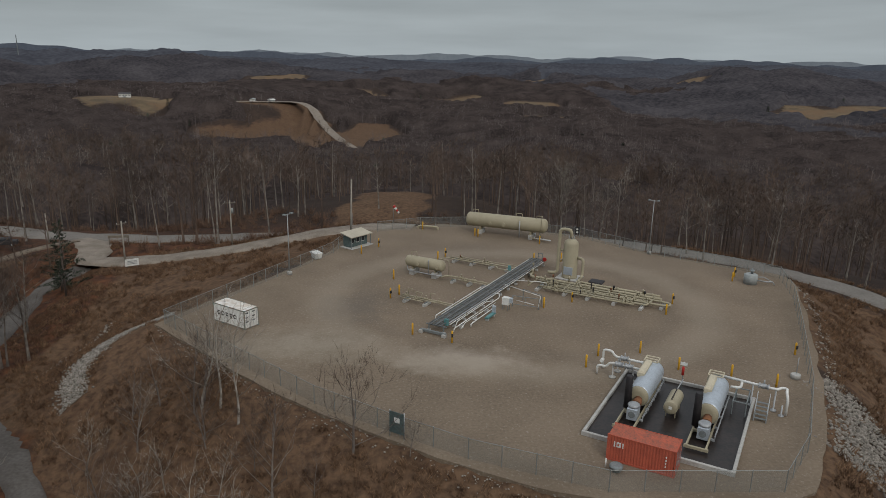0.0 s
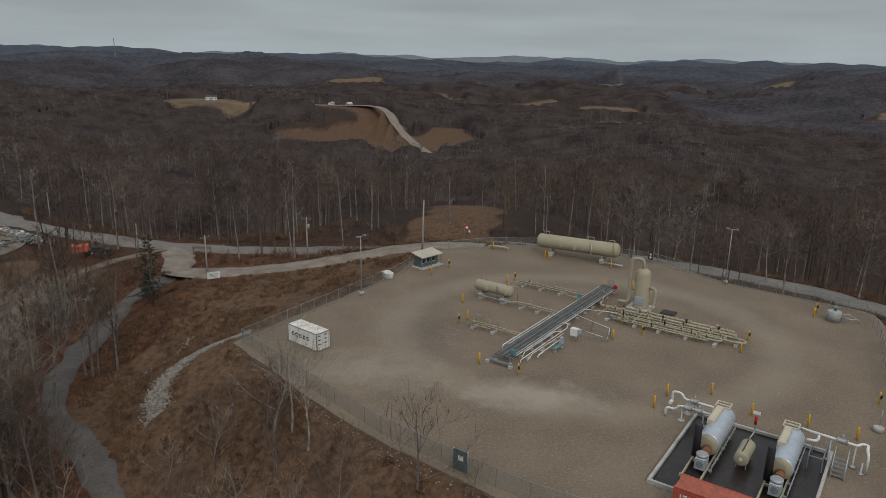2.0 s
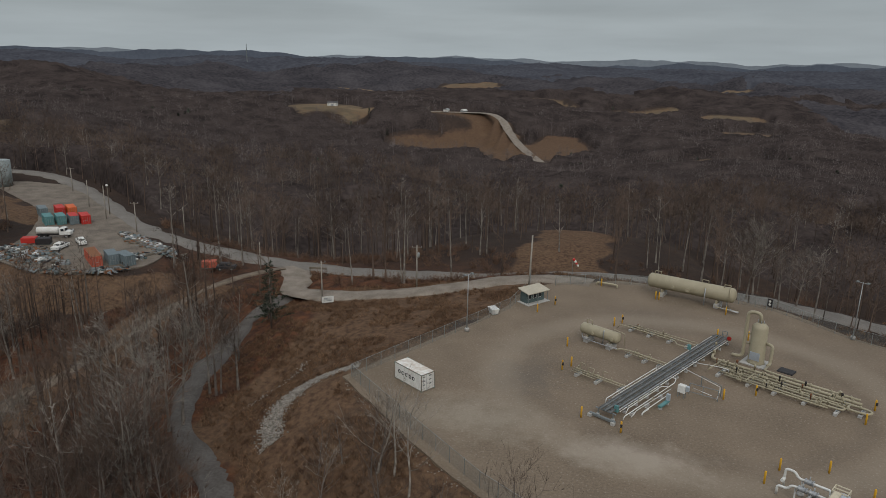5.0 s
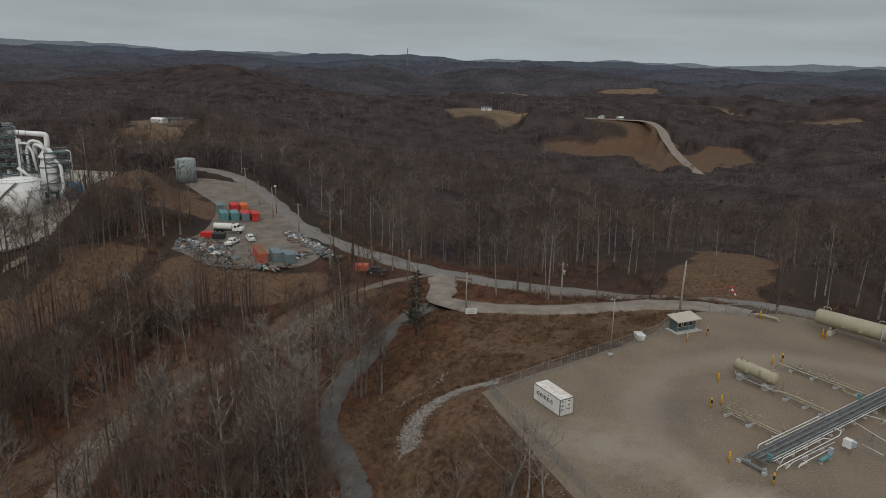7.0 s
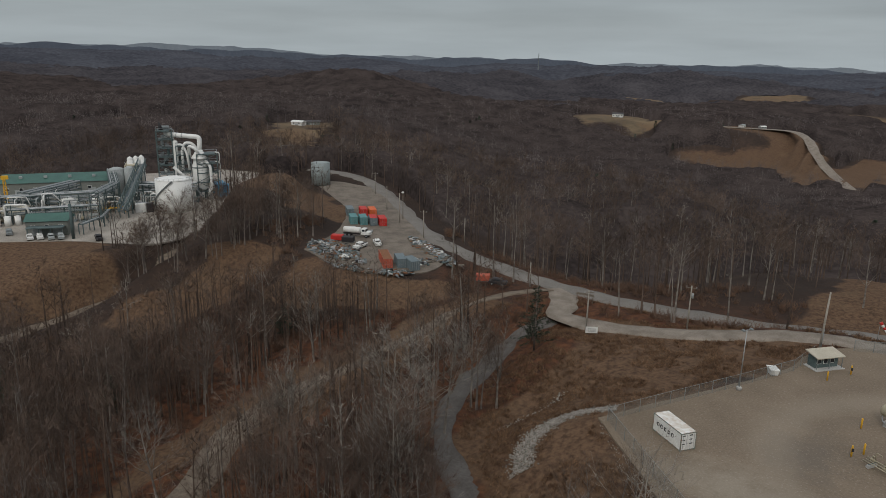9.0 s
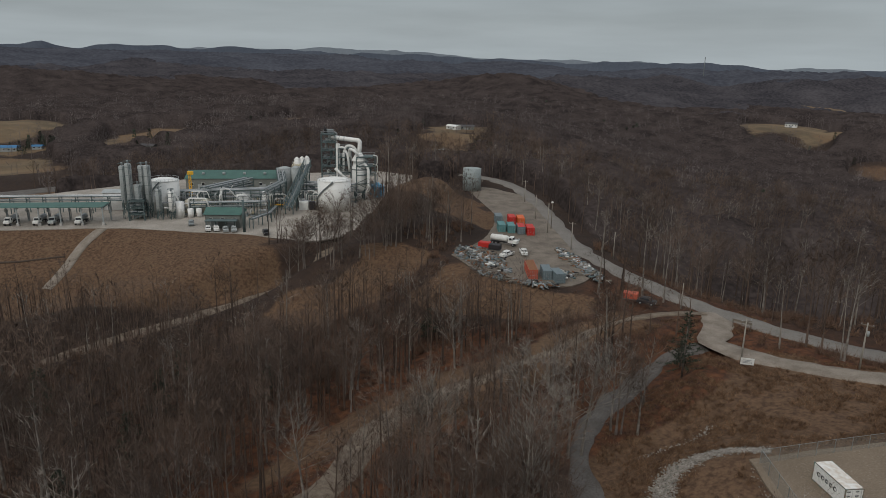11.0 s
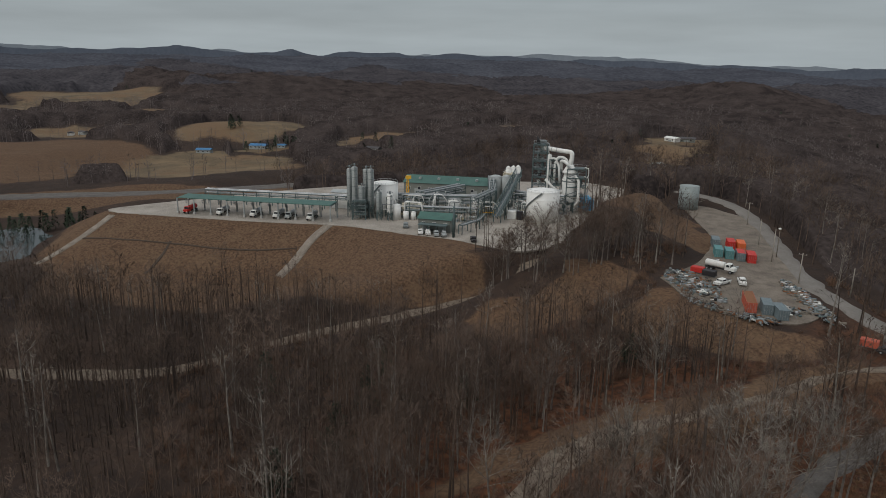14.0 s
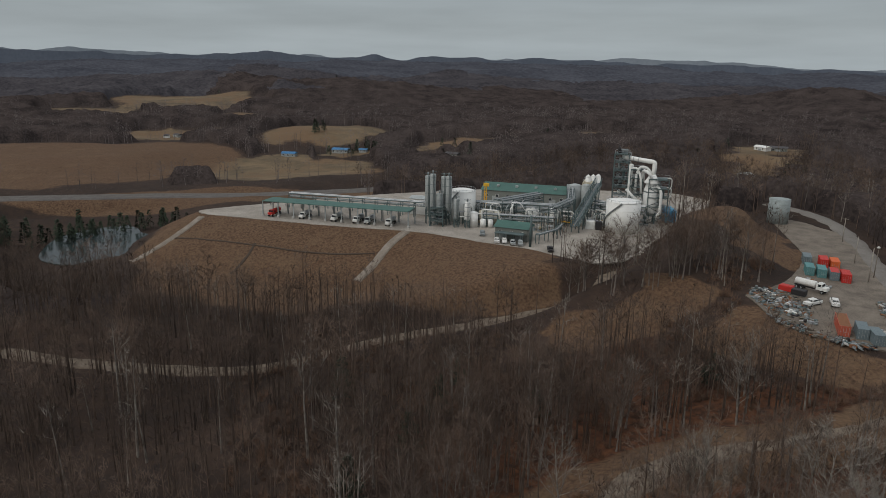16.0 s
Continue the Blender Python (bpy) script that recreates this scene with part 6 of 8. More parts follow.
for i in range(3):
    upright_tank("process_tank", -266.5 - i * 0.4, 70 + i * 2.8, 1.2, 15.2, M_TANKW, "tall white vessel above the cream decks", bands=2, group="white vessels")
lattice_tower("vessel_deck", -267, 71, 5, 11, 12, 4, "cream steel decks round the white vessels", PROT, material_beige2)

tw = lattice_tower("process_tower", -243, 73, 6.0, 6.5, 28.0, 8, "tall grey-green open steel process tower", PROT)
part("flare_tip", turned(NB(), (-1, 0, 28), (-1.6, 0, 31.5), [(0, 0.9), (0.5, 0.6), (1, 0.15)], 10), M_BLACK, tw)
part("top_vessel", vessel(NB(), (-2, 1, 29.0), (2.4, 1, 29.0), 0.7, 12), M_STEEL, tw)
lattice_tower("process_tower", -237.5, 77.5, 5.0, 5.0, 22.0, 6, "shorter open steel process tower", PROT)
lattice_tower("column_frame", -229.0, 83.0, 8.0, 6.5, 19.0, 5, "open steel frame round the white column", PROT)
col_ = thing("process_column", pose(-230.4, 80.5, PZ), "white insulated process column with domed top and large ducts", "column")
part("shell", turned(NB(), (0, 0, 3), (0, 0, 20.5), [(0, 1.2), (0.12, 3.1), (0.62, 3.1), (0.70, 2.6), (0.78, 2.4), (0.8, 3.2), (0.82, 3.2), (0.9, 2.2), (1, 1.2)], 26), M_TANKW, col_)
part("belt", turned(NB(), (0, 0, 13.2), (0, 0, 13.7), [(0, 3.2), (1, 3.2)], 26), M_STEEL, col_)
part("duct", pipe(NB(), [(0, 0, 20.0), (0.3, 0.4, 23.0), (0.2, 0.4, 25.6), (-4.0, -2.6, 25.9), (-11.0, -6.6, 26.4)], 0.95, 14), M_TANKW, col_)
for k in (0.2, 0.5, 0.8):
    c = Vector((-4.0, -2.6, 25.9)).lerp(Vector((-11.0, -6.6, 26.4)), k)
    part("duct_ring", turned(NB(), c, c + Vector((-0.16, -0.09, 0.01)), [(0, 1.12), (1, 1.12)], 14), M_GALV, col_)
part("duct", pipe(NB(), [(-1, 0.4, 19.5), (-2.2, -1.2, 23.0), (-4.4, -3.4, 23.4), (-5.6, -4.2, 20.0), (-5.6, -4.2, 12.0)], 0.55, 12), M_TANKW, col_)
part("duct", pipe(NB(), [(2.4, 1.0, 16.0), (4.6, 1.8, 14.0), (4.8, 1.8, 5.0), (3.6, 0.8, 3.0)], 0.6, 12), M_TANKW, col_)
part("duct", pipe(NB(), [(-2.6, -1.0, 8.0), (-4.8, -4.0, 9.0), (-6.5, -8.0, 13.5)], 0.6, 12), M_TANKW, col_)
part("support_leg", bars(NB(), [((2.6 * math.cos(a), 2.6 * math.sin(a), 0), (2.6 * math.cos(a), 2.6 * math.sin(a), 5.4)) for a in (0.4, 1.97, 3.54, 5.11)], 0.3, 6), M_GREENSTEEL, col_)
part("duct", pipe(NB(), [(0.8, -0.6, 18.0), (2.0, -2.2, 20.6), (0.2, -3.6, 22.2), (-3.0, -3.0, 21.6), (-4.2, -1.5, 17.0)], 0.6, 12), M_TANKW, col_)
slim = thing("process_column", pose(-238.5, 75.0, PZ), "slim white column inside the steel tower", "column")
part("shell", vessel(NB(), (0, 0, 1), (0, 0, 24), 1.0, 16), M_TANKW, slim)
part("duct", pipe(NB(), [(0, 0, 22), (2.5, 1.5, 22.5), (4, 2.5, 19), (4.5, 3, 12)], 0.5, 10), M_TANKW, slim)

# main building
def gabled(name, x, y, w, d, h, rise, rz, wall_mat, roof_mat, label, z=PZ, doors=0, windows=0, category="building"):
    b = thing(name, pose(x, y, z, rz=rz), label, category)
    part("wall", block(NB(), (0, 0, h / 2), (w, d, h)), wall_mat, b)
    bm = NB()
    o = 0.5
    vs = [bm.verts.new(p) for p in ((-w / 2 - o, -d / 2 - o, h - 0.1), (w / 2 + o, -d / 2 - o, h - 0.1), (w / 2 + o, 0, h + rise), (-w / 2 - o, 0, h + rise), (-w / 2 - o, d / 2 + o, h - 0.1), (w / 2 + o, d / 2 + o, h - 0.1))]
    for q in ((0, 1, 2, 3), (3, 2, 5, 4), (0, 3, 4), (1, 5, 2), (0, 4, 5, 1)):
        bm.faces.new([vs[i] for i in q])
    part("roof", bm, roof_mat, b)
    for i in range(doors):
        part("door", block(NB(), (-w / 2 + (i + 0.5) * w / doors, -d / 2 - 0.05, h * 0.3), (min(3, w / doors * 0.5), 0.12, h * 0.6)), M_TANKG, b)
    for i in range(windows):
        wd = part("window", block(NB(), (-w / 2 + (i + 0.5) * w / windows, -d / 2 - 0.05, h * 0.62), (min(1.4, w / windows * 0.5), 0.1, min(1.3, h * 0.4))), M_WHITE, b)
        part("pane", block(NB(), (-w / 2 + (i + 0.5) * w / windows, -d / 2 - 0.09, h * 0.62), (min(1.2, w / windows * 0.42), 0.06, min(1.1, h * 0.34))), M_GLASS, wd)
    return b


gb = gabled("compressor_building", -281, 46, 40, 17, 6.8, 2.4, 57.0, M_SIDING, M_GREEN, "long grey-green process building with a green metal roof", doors=3, windows=8)
for i in range(4):
    part("roof_vent", block(NB(), (-13 + i * 9, -4.5, 8.4), (1.2, 1.2, 0.9)), M_TANKG, gb)
gabled("control_house", -217.5, 14.5, 12.5, 8.0, 5.0, 1.8, 52.0, M_SIDING, M_GREEN, "small plant house with a green gabled roof", doors=2, windows=3)
porch = thing("porch_roof", pose(-212.5, 10.8, PZ, rz=52), "flat dark porch on steel posts", "canopy")
part("roof", block(NB(), (0, 0, 3.4), (11, 3.4, 0.3)), M_GREENSTEEL, porch)
for x in (-5, -1.7, 1.7, 5):
    part("post", block(NB(), (x, -1.4, 1.7), (0.25, 0.25, 3.4)), M_GREENSTEEL, porch)
flue = thing("exhaust_pole", pose(-204.7, 15.8, PZ), "dark slim steel exhaust pole", "pole")
part("pole", rod(NB(), (0, 0, 0), (0, 0, 11.5), 0.5, 0.42, 12), M_GREENSTEEL, flue)
gabled("pump_house", -270, -8, 9, 7, 7, 0.6, 57, M_TANKW, M_TANKG, "white boxy pump house behind the silos", windows=2)
bx = thing("equipment_box", pose(-226, 51, PZ, rz=57), "white equipment box beside the big tank", "box")
part("body", block(NB(), (0, 0, 1.6), (3.6, 2.6, 3.2), bevel=0.1), M_WHITE, bx)
bx = thing("equipment_box", pose(-223.5, 53.5, PZ, rz=57), "black equipment box beside the big tank", "box")
part("body", block(NB(), (0, 0, 1.7), (2.4, 2.4, 3.4), bevel=0.1), M_BLACK, bx)


def rack_run(name, pts, w, h, levels, label, pipes=5):
    """A pipe bridge: portal frames with levels of pipes."""
    t = thing(name, pose(0, 0, PZ), label, "pipe rack")
    for (ax, ay), (bx_, by) in zip(pts, pts[1:]):
        ln = math.hypot(bx_ - ax, by - ay)
        dx, dy = (bx_ - ax) / ln, (by - ay) / ln
        nx_, ny_ = -dy, dx
        n = max(2, round(ln / 6))
        for i in range(n + 1):
            cx, cy = ax + dx * ln * i / n, ay + dy * ln * i / n
            bm = NB()
            for s in (-1, 1):
                rod(bm, (cx + nx_ * s * w / 2, cy + ny_ * s * w / 2, 0), (cx + nx_ * s * w / 2, cy + ny_ * s * w / 2, h), 0.18, seg=4)
            for k in range(levels):
                z = h - 0.2 - k * 1.5
                rod(bm, (cx + nx_ * w / 2, cy + ny_ * w / 2, z), (cx - nx_ * w / 2, cy - ny_ * w / 2, z), 0.15, seg=4)
            part("portal", bm, M_GREENSTEEL, t)
        for k in range(levels):
            z = h + 0.1 - k * 1.5
            for j in range(pipes):
                o = (j - (pipes - 1) / 2) * w / pipes
                part("pipe", rod(NB(), (ax + nx_ * o, ay + ny_ * o, z), (bx_ + nx_ * o, by + ny_ * o, z), 0.12 + 0.1 * ((j * 7 + k) % 3 == 0), seg=6), (M_GALV, M_TANKG, M_GREENSTEEL)[(j + k) % 3], t)
            for s in (-1, 1):
                part("side_beam", rod(NB(), (ax + nx_ * s * w / 2, ay + ny_ * s * w / 2, z - 0.3), (bx_ + nx_ * s * w / 2, by + ny_ * s * w / 2, z - 0.3), 0.16, seg=4), M_GREENSTEEL, t)
    return t


rack_run("pipe_bridge", [(-295, -63), (-254, 2)], 2.6, 6.6, 2, "green steel pipe bridge behind the loading canopy", 4)
rack_run("pipe_bridge", [(-256, 8), (-237, 47)], 4.0, 7.5, 3, "three-level pipe bridge through the plant", 5)
rack_run("pipe_bridge", [(-268, 62), (-236, 47), (-222, 32)], 3.2, 10.5, 2, "sloping grey-green pipe bridge past the big tank", 5)
rack_run("pipe_bridge", [(-208, 20), (-214, 30), (-223, 37)], 1.6, 3.6, 1, "low white pipe loop at the plant's edge", 3)
rack_run("pipe_bridge", [(-244, 60), (-232, 70), (-226, 76)], 3.0, 8.0, 3, "short pipe bridge behind the white tank", 5)
rack_run("pipe_bridge", [(-240, 10), (-226, 36)], 2.4, 5.2, 2, "low pipe bridge along the plant floor", 5)
rack_run("pipe_bridge", [(-250, 20), (-262, 44)], 5.0, 8.5, 3, "crowded pipe bridge in front of the building", 5)
gal = thing("conveyor_gallery", pose(0, 0, PZ), "dark green steel gallery climbing past the white tank", "gallery")
ga, gb_ = Vector((-219.5, 40.5, 2.6)), Vector((-250, 66.5, 13.6))
gd = (gb_ - ga).normalized()
gs = Vector((-gd.y, gd.x, 0)).normalized()
for sd in (-1, 1):
    for dz in (0, 2.6):
        part("chord", rod(NB(), ga + gs * 1.5 * sd + Vector((0, 0, dz)), gb_ + gs * 1.5 * sd + Vector((0, 0, dz)), 0.2, seg=6), M_GREENSTEEL, gal)
    n = 14
    for i in range(n):
        p, q_ = ga + (gb_ - ga) * i / n + gs * 1.5 * sd, ga + (gb_ - ga) * (i + 1) / n + gs * 1.5 * sd
        part("lattice_bar", rod(NB(), p, q_ + Vector((0, 0, 2.6)), 0.11, seg=5), M_GREENSTEEL, gal)
        part("lattice_post", rod(NB(), p, p + Vector((0, 0, 2.6)), 0.11, seg=5), M_GREENSTEEL, gal)
for k in (-0.9, -0.3, 0.3, 0.9):
    part("pipe", rod(NB(), ga + gs * k + Vector((0, 0, 0.4)), gb_ + gs * k + Vector((0, 0, 0.4)), 0.2, seg=8), (M_SLATE, M_GREENSTEEL, M_STEEL, M_SLATE)[int(k * 2 + 2)], gal)
part("floor_plate", rod(NB(), ga + Vector((0, 0, 0.1)), gb_ + Vector((0, 0, 0.1)), 0.6, seg=4), M_STEEL, gal)
for i in range(6):
    c = ga + (gb_ - ga) * (i + 0.3) / 6
    for sd in (-1, 1):
        e = c + gs * 1.5 * sd
        part("leg", rod(NB(), (e.x, e.y, 0), e, 0.2, seg=6), M_GREENSTEEL, gal)
for i in range(95):
    rng_ = random.Random(700 + i)
    x, y = -266 + rng_.uniform(0, 44), -4 + rng_.uniform(0, 84)
    if abs((x + 246) * 0.84 - (y - 24) * 0.54) > 13 or math.hypot(x + 219.5, y - 61.5) < 10 or math.hypot(x + 217, y - 14) < 9:
        continue
    e = thing("process_skid", pose(x, y, PZ, rz=PROT + rng_.choice((0, 90))), "small process skid of pipes and a vessel on the plant floor", "process skid", "process skids")
    hh = rng_.uniform(1.4, 5.2)
    part("base", block(NB(), (0, 0, 0.15), (4.4, 2.0, 0.3)), M_STEEL, e)
    part("vessel", vessel(NB(), (-1.6, 0, 0.6 + hh * 0.3), (1.4, 0, 0.6 + hh * 0.3), 0.55, 12), rng_.choice((M_TANKW, M_TANKG, M_BEIGE)), e)
    part("pipe", pipe(NB(), [(-1.9, 0.6, 0.3), (-1.9, 0.6, hh + 0.8), (0.8, 0.7, hh + 0.8), (1.8, 0.7, 0.4)], 0.14), rng_.choice((M_GALV, M_TANKW)), e)
    part("frame", bars(NB(), [((a, b, 0.2), (a, b, hh + 1.2)) for a in (-2.1, 2.1) for b in (-0.9, 0.9)] + [((-2.1, b, hh + 1.2), (2.1, b, hh + 1.2)) for b in (-0.9, 0.9)], 0.08, 4), M_GREENSTEEL, e)
for x, y, w in ((-232, 43, 4.5), (-238, 47, 3.0)):
    e = thing("yellow_stair", pose(x, y, PZ, rz=PROT), "yellow steel stair and platform", "stair")
    part("platform", block(NB(), (0, 0, 1.8), (w, 1.4, 0.15)), M_YELLOW, e)
    part("leg", bars(NB(), [((a * w / 2, b * 0.6, 0), (a * w / 2, b * 0.6, 2.9)) for a in (-1, 1) for b in (-1, 1)], 0.08, 4), M_YELLOW, e)
    part("stringer", bars(NB(), [((w / 2, 0.5, 1.8), (w / 2 + 2.2, 0.5, 0)), ((w / 2, -0.5, 1.8), (w / 2 + 2.2, -0.5, 0))], 0.1, 4), M_YELLOW, e)
crane = thing("yellow_crane", pose(-272, 22, PZ, rz=PROT), "yellow crane mast in the plant", "crane")
part("mast", bars(NB(), [((a, b, 0), (a * 0.5, b * 0.5, 11)) for a in (-0.6, 0.6) for b in (-0.6, 0.6)] + [((-0.6, -0.6, i * 1.8), (0.6, 0.6, i * 1.8 + 1.8)) for i in range(6)], 0.14, 4), M_YELLOW, crane)
part("cab", block(NB(), (0.3, 0, 11.2), (2.4, 1.2, 1.4), bevel=0.1), M_YELLOW, crane)
for i in range(6):
    e = thing("blue_tank", pose(-229 - (i % 3) * 3.6, 88.5 + (i // 3) * 2.8 + (i % 3) * 1.2, PZ, rz=PROT), "bright blue plastic frac tank", "tank", "blue tanks")
    part("body", block(NB(), (0, 0, 2.7), (2.2, 3.2, 5.0), bevel=0.2), M_CYAN, e)
    part("skid", block(NB(), (0, 0, 0.1), (2.4, 3.4, 0.2)), M_STEEL, e)

for i in range(70):
    rng_ = random.Random(1700 + i)
    t = rng_.random()
    x, y = -252 + t * 20 + rng_.uniform(-9, 9), 2 + t * 66 + rng_.uniform(-9, 9)
    if math.hypot(x + 219.5, y - 61.5) < 9 or math.hypot(x + 217, y - 14) < 9:
        continue
    h = rng_.uniform(2.5, 8.5)
    e = thing("pipe_stand", pose(x, y, PZ, rz=PROT + rng_.choice((0, 90))), "upright plant pipe with bends on a steel stand", "pipework", "plant pipes")
    part("pipe", pipe(NB(), [(0, 0, 0), (0, 0, h), (rng_.uniform(2, 7), 0, h), (rng_.uniform(7, 8), 0, h * 0.4)], rng_.uniform(0.12, 0.32)), rng_.choice((M_TANKW, M_GALV, M_TANKW, M_TANKG)), e)
    part("stand", bars(NB(), [((2, -0.4, 0), (2, -0.4, h)), ((2, 0.4, 0), (2, 0.4, h)), ((2, -0.4, h - 0.3), (2, 0.4, h - 0.3))], 0.1, 4), M_GREENSTEEL, e)

# ---------- loading canopy with trucks ----------
CX, CY = -264, -46
can = thing("loading_canopy", pose(CX, CY, PZ, rz=PROT), "long green-roofed truck loading canopy on concrete piers", "canopy")
for i in range(9):
    x = -29 + i * 7.25 - 0.0
    part("roof_panel", block(NB(), (x, 0, 6.6 - 0.0), (7.2, 9.0, 0.22), bevel=0.06), M_GREEN, can)
for i in range(10):
    x = -32.6 + i * 7.25
    for y in (-4.2, 4.2):
        part("column", block(NB(), (x, y, 3.2), (0.4, 0.4, 6.4)), M_TANKG, can)
    part("pier", block(NB(), (x, -4.2, 0.5), (0.9, 0.9, 1.0), bevel=0.06), M_CONC, can)
    part("cross_beam", block(NB(), (x, 0, 6.3), (0.3, 8.8, 0.4)), M_GREENSTEEL, can)
    if i < 9:
        part("loading_arm", pipe(NB(), [(x + 1.2, 2.5, 0.3), (x + 1.2, 2.5, 4.4), (x + 1.2, 0, 5.0), (x + 2.2, -1, 4.0)], 0.14), M_GALV, can)


def truck(name, m, cab_mat, tank_mat, label, length=8.5, group=""):
    t = thing(name, m, label, "truck", group)
    part("chassis", block(NB(), (0, 0, 0.85), (length, 0.9, 0.3)), M_BLACK, t)
    part("tank", vessel(NB(), (-length / 2, 0, 2.0), (length / 2 - 2.6, 0, 2.0), 0.98, 16, 0.3), tank_mat, t)
    c = part("cab", block(NB(), (length / 2 - 1.5, 0, 1.9), (1.5, 2.2, 1.9), bevel=0.25), cab_mat, t)
    part("windscreen", block(NB(), (length / 2 - 0.74, 0, 2.25), (0.06, 1.8, 0.75)), M_GLASS, c)
    for s in (-1, 1):
        part("side_window", block(NB(), (length / 2 - 1.4, s * 1.11, 2.25), (0.8, 0.05, 0.65)), M_GLASS, c)
        part("headlight", block(NB(), (length / 2 + 0.62, s * 0.8, 1.1), (0.06, 0.3, 0.22)), M_WHITE, c)
    part("bonnet", block(NB(), (length / 2 - 0.1, 0, 1.4), (1.4, 1.9, 1.0), bevel=0.2), cab_mat, t)
    for x in (length / 2 - 0.5, -length / 2 + 1.0, -length / 2 + 2.3):
        for s in (-1, 1):
            w = part("wheel", rod(NB(), (x, s * 0.75, 0.5), (x, s * 1.15, 0.5), 0.5, seg=16), M_TYRE, t)
            part("rim", rod(NB(), (x, s * 1.1, 0.5), (x, s * 1.17, 0.5), 0.25, seg=12), M_GALV, w)
    return t


tk = truck("tanker_truck", pose(-127.5, 67.6, -5.72, rz=22), M_WHITE, M_WHITE, "white tanker truck parked in the yard", 8.5)
for i, (bay, cm) in enumerate(((0, M_RED), (2, M_WHITE), (4, M_WHITE), (5.35, M_WHITE), (6.05, M_TANKG), (7.3, M_WHITE))):
    a = radians(PROT)
    x0, y0 = -29 + bay * 7.25, -0.5
    truck("tanker_truck", pose(CX + x0 * math.cos(a) - y0 * math.sin(a), CY + x0 * math.sin(a) + y0 * math.cos(a), PZ, rz=PROT - 90), cm, cm if i == 0 else M_GALV, "red tanker truck under the loading canopy" if i == 0 else "white tanker truck under the loading canopy", 8.0, "trucks under the canopy")
tr_ = rack_run("red_trailer_row", [(-282, -22), (-272, -8)], 2.2, 3.0, 1, "red trailers parked behind the canopy", 2)


def car(m, paint, label, pickup=True, group="parked cars"):
    t = thing("pickup_truck" if pickup else "car", m, label, "car", group)
    part("body", block(NB(), (0, 0, 0.78), (5.4 if pickup else 4.5, 1.9, 0.75), bevel=0.12), paint, t)
    c = part("cab", block(NB(), (0.35 if pickup else -0.2, 0, 1.45), (2.3 if pickup else 2.6, 1.7, 0.75), bevel=0.28), paint, t)
    part("windscreen", block(NB(), (1.42 if pickup else 1.0, 0, 1.42), (0.16, 1.45, 0.42)), M_GLASS, c)
    part("rear_window", block(NB(), (-0.78 if pickup else -1.46, 0, 1.42), (0.12, 1.4, 0.4)), M_GLASS, c)
    for s in (-1, 1):
        part("side_window", block(NB(), (0.35 if pickup else -0.2, s * 0.83, 1.42), (1.7, 0.06, 0.38)), M_GLASS, c)
        part("headlight", block(NB(), (2.68 if pickup else 2.23, s * 0.7, 0.85), (0.06, 0.3, 0.2)), M_GALV, t)
    if pickup:
        part("bed", block(NB(), (-1.75, 0, 1.16), (1.7, 1.6, 0.03)), M_BLACK, t)
    for x in (1.7, -1.7) if pickup else (1.35, -1.35):
        for s in (-1, 1):
            w = part("wheel", rod(NB(), (x, s * 0.72, 0.37), (x, s * 0.98, 0.37), 0.37, seg=14), M_TYRE, t)
            part("rim", rod(NB(), (x, s * 0.95, 0.37), (x, s * 1.0, 0.37), 0.2, seg=10), M_GALV, w)
    return t


car(pose(-117.0, 58.9, -5.72, rz=-78), M_WHITE, "white pickup parked in the storage yard")
car(pose(-115.6, 64.6, -5.72, rz=-38), M_WHITE, "white pickup with a dark bed in the storage yard")
car(pose(-66.5, 56.5, -5.6, rz=20), M_BLACK, "black car parked by the access road", False)
for i, (x, y) in enumerate(((-214.0, 6.4), (-212.0, 8.6), (-209.6, 11.0), (-207.6, 13.2), (-197.5, 20.5), (-225, 4.5))):
    car(pose(x, y, PZ, rz=-20), (M_WHITE, M_WHITE, M_TANKG, M_TANKG, M_BLACK, M_STEEL)[i], "car parked at the plant's edge", i % 2 == 0)

# berm drains, pond, grey tank
def strip_on_land(name, pts, half, mat, label, lift=0.25):
    line = curve([(x, y, 0) for x, y in pts], 1.5)
    xs, ys = np.array([p[0] for p in line]), np.array([p[1] for p in line])
    hs = height(xs, ys)
    return ribbon(name, [(x, y, z) for x, y, z in zip(xs, ys, hs)], half, mat, label, "drain", lift, 0.3)


strip_on_land("trim_drain_wide", [(-238, -22.5), (-231, -31), (-222.7, -39), (-217, -46)], 1.7, M_ROADGRAVEL, "pale stone drain down the grass bank")
strip_on_land("trim_drain_edge", [(-285.5, -101), (-278, -107), (-271.9, -113), (-262, -127)], 1.5, M_ROADGRAVEL, "pale stone drain at the bank's end")
M_DITCH = material("dark_ditch_soil", (0.07, 0.05, 0.035), (0.045, 0.032, 0.024), 0.95, scale=2)
strip_on_land("trim_ditch_bench", [(-272, -111), (-254, -82), (-238, -57), (-229, -37)], 0.6, M_DITCH, "dark bench ditch across the grass bank", 0.12)
strip_on_land("trim_ditch_down", [(-254, -80), (-245, -84), (-236, -90)], 0.5, M_DITCH, "dark ditch down the grass bank", 0.12)
pond_poly = [(-306 + 36 * math.cos(a) * (1 + 0.1 * math.sin(3 * a)), -145 + 25 * math.sin(a) * (1 + 0.1 * math.cos(2 * a))) for a in [i * math.pi / 14 for i in range(28)]]
slab("water_pond", pond_poly, -25.6, 0.4, M_WATER, "still dark pond beside the grass bank", "water")
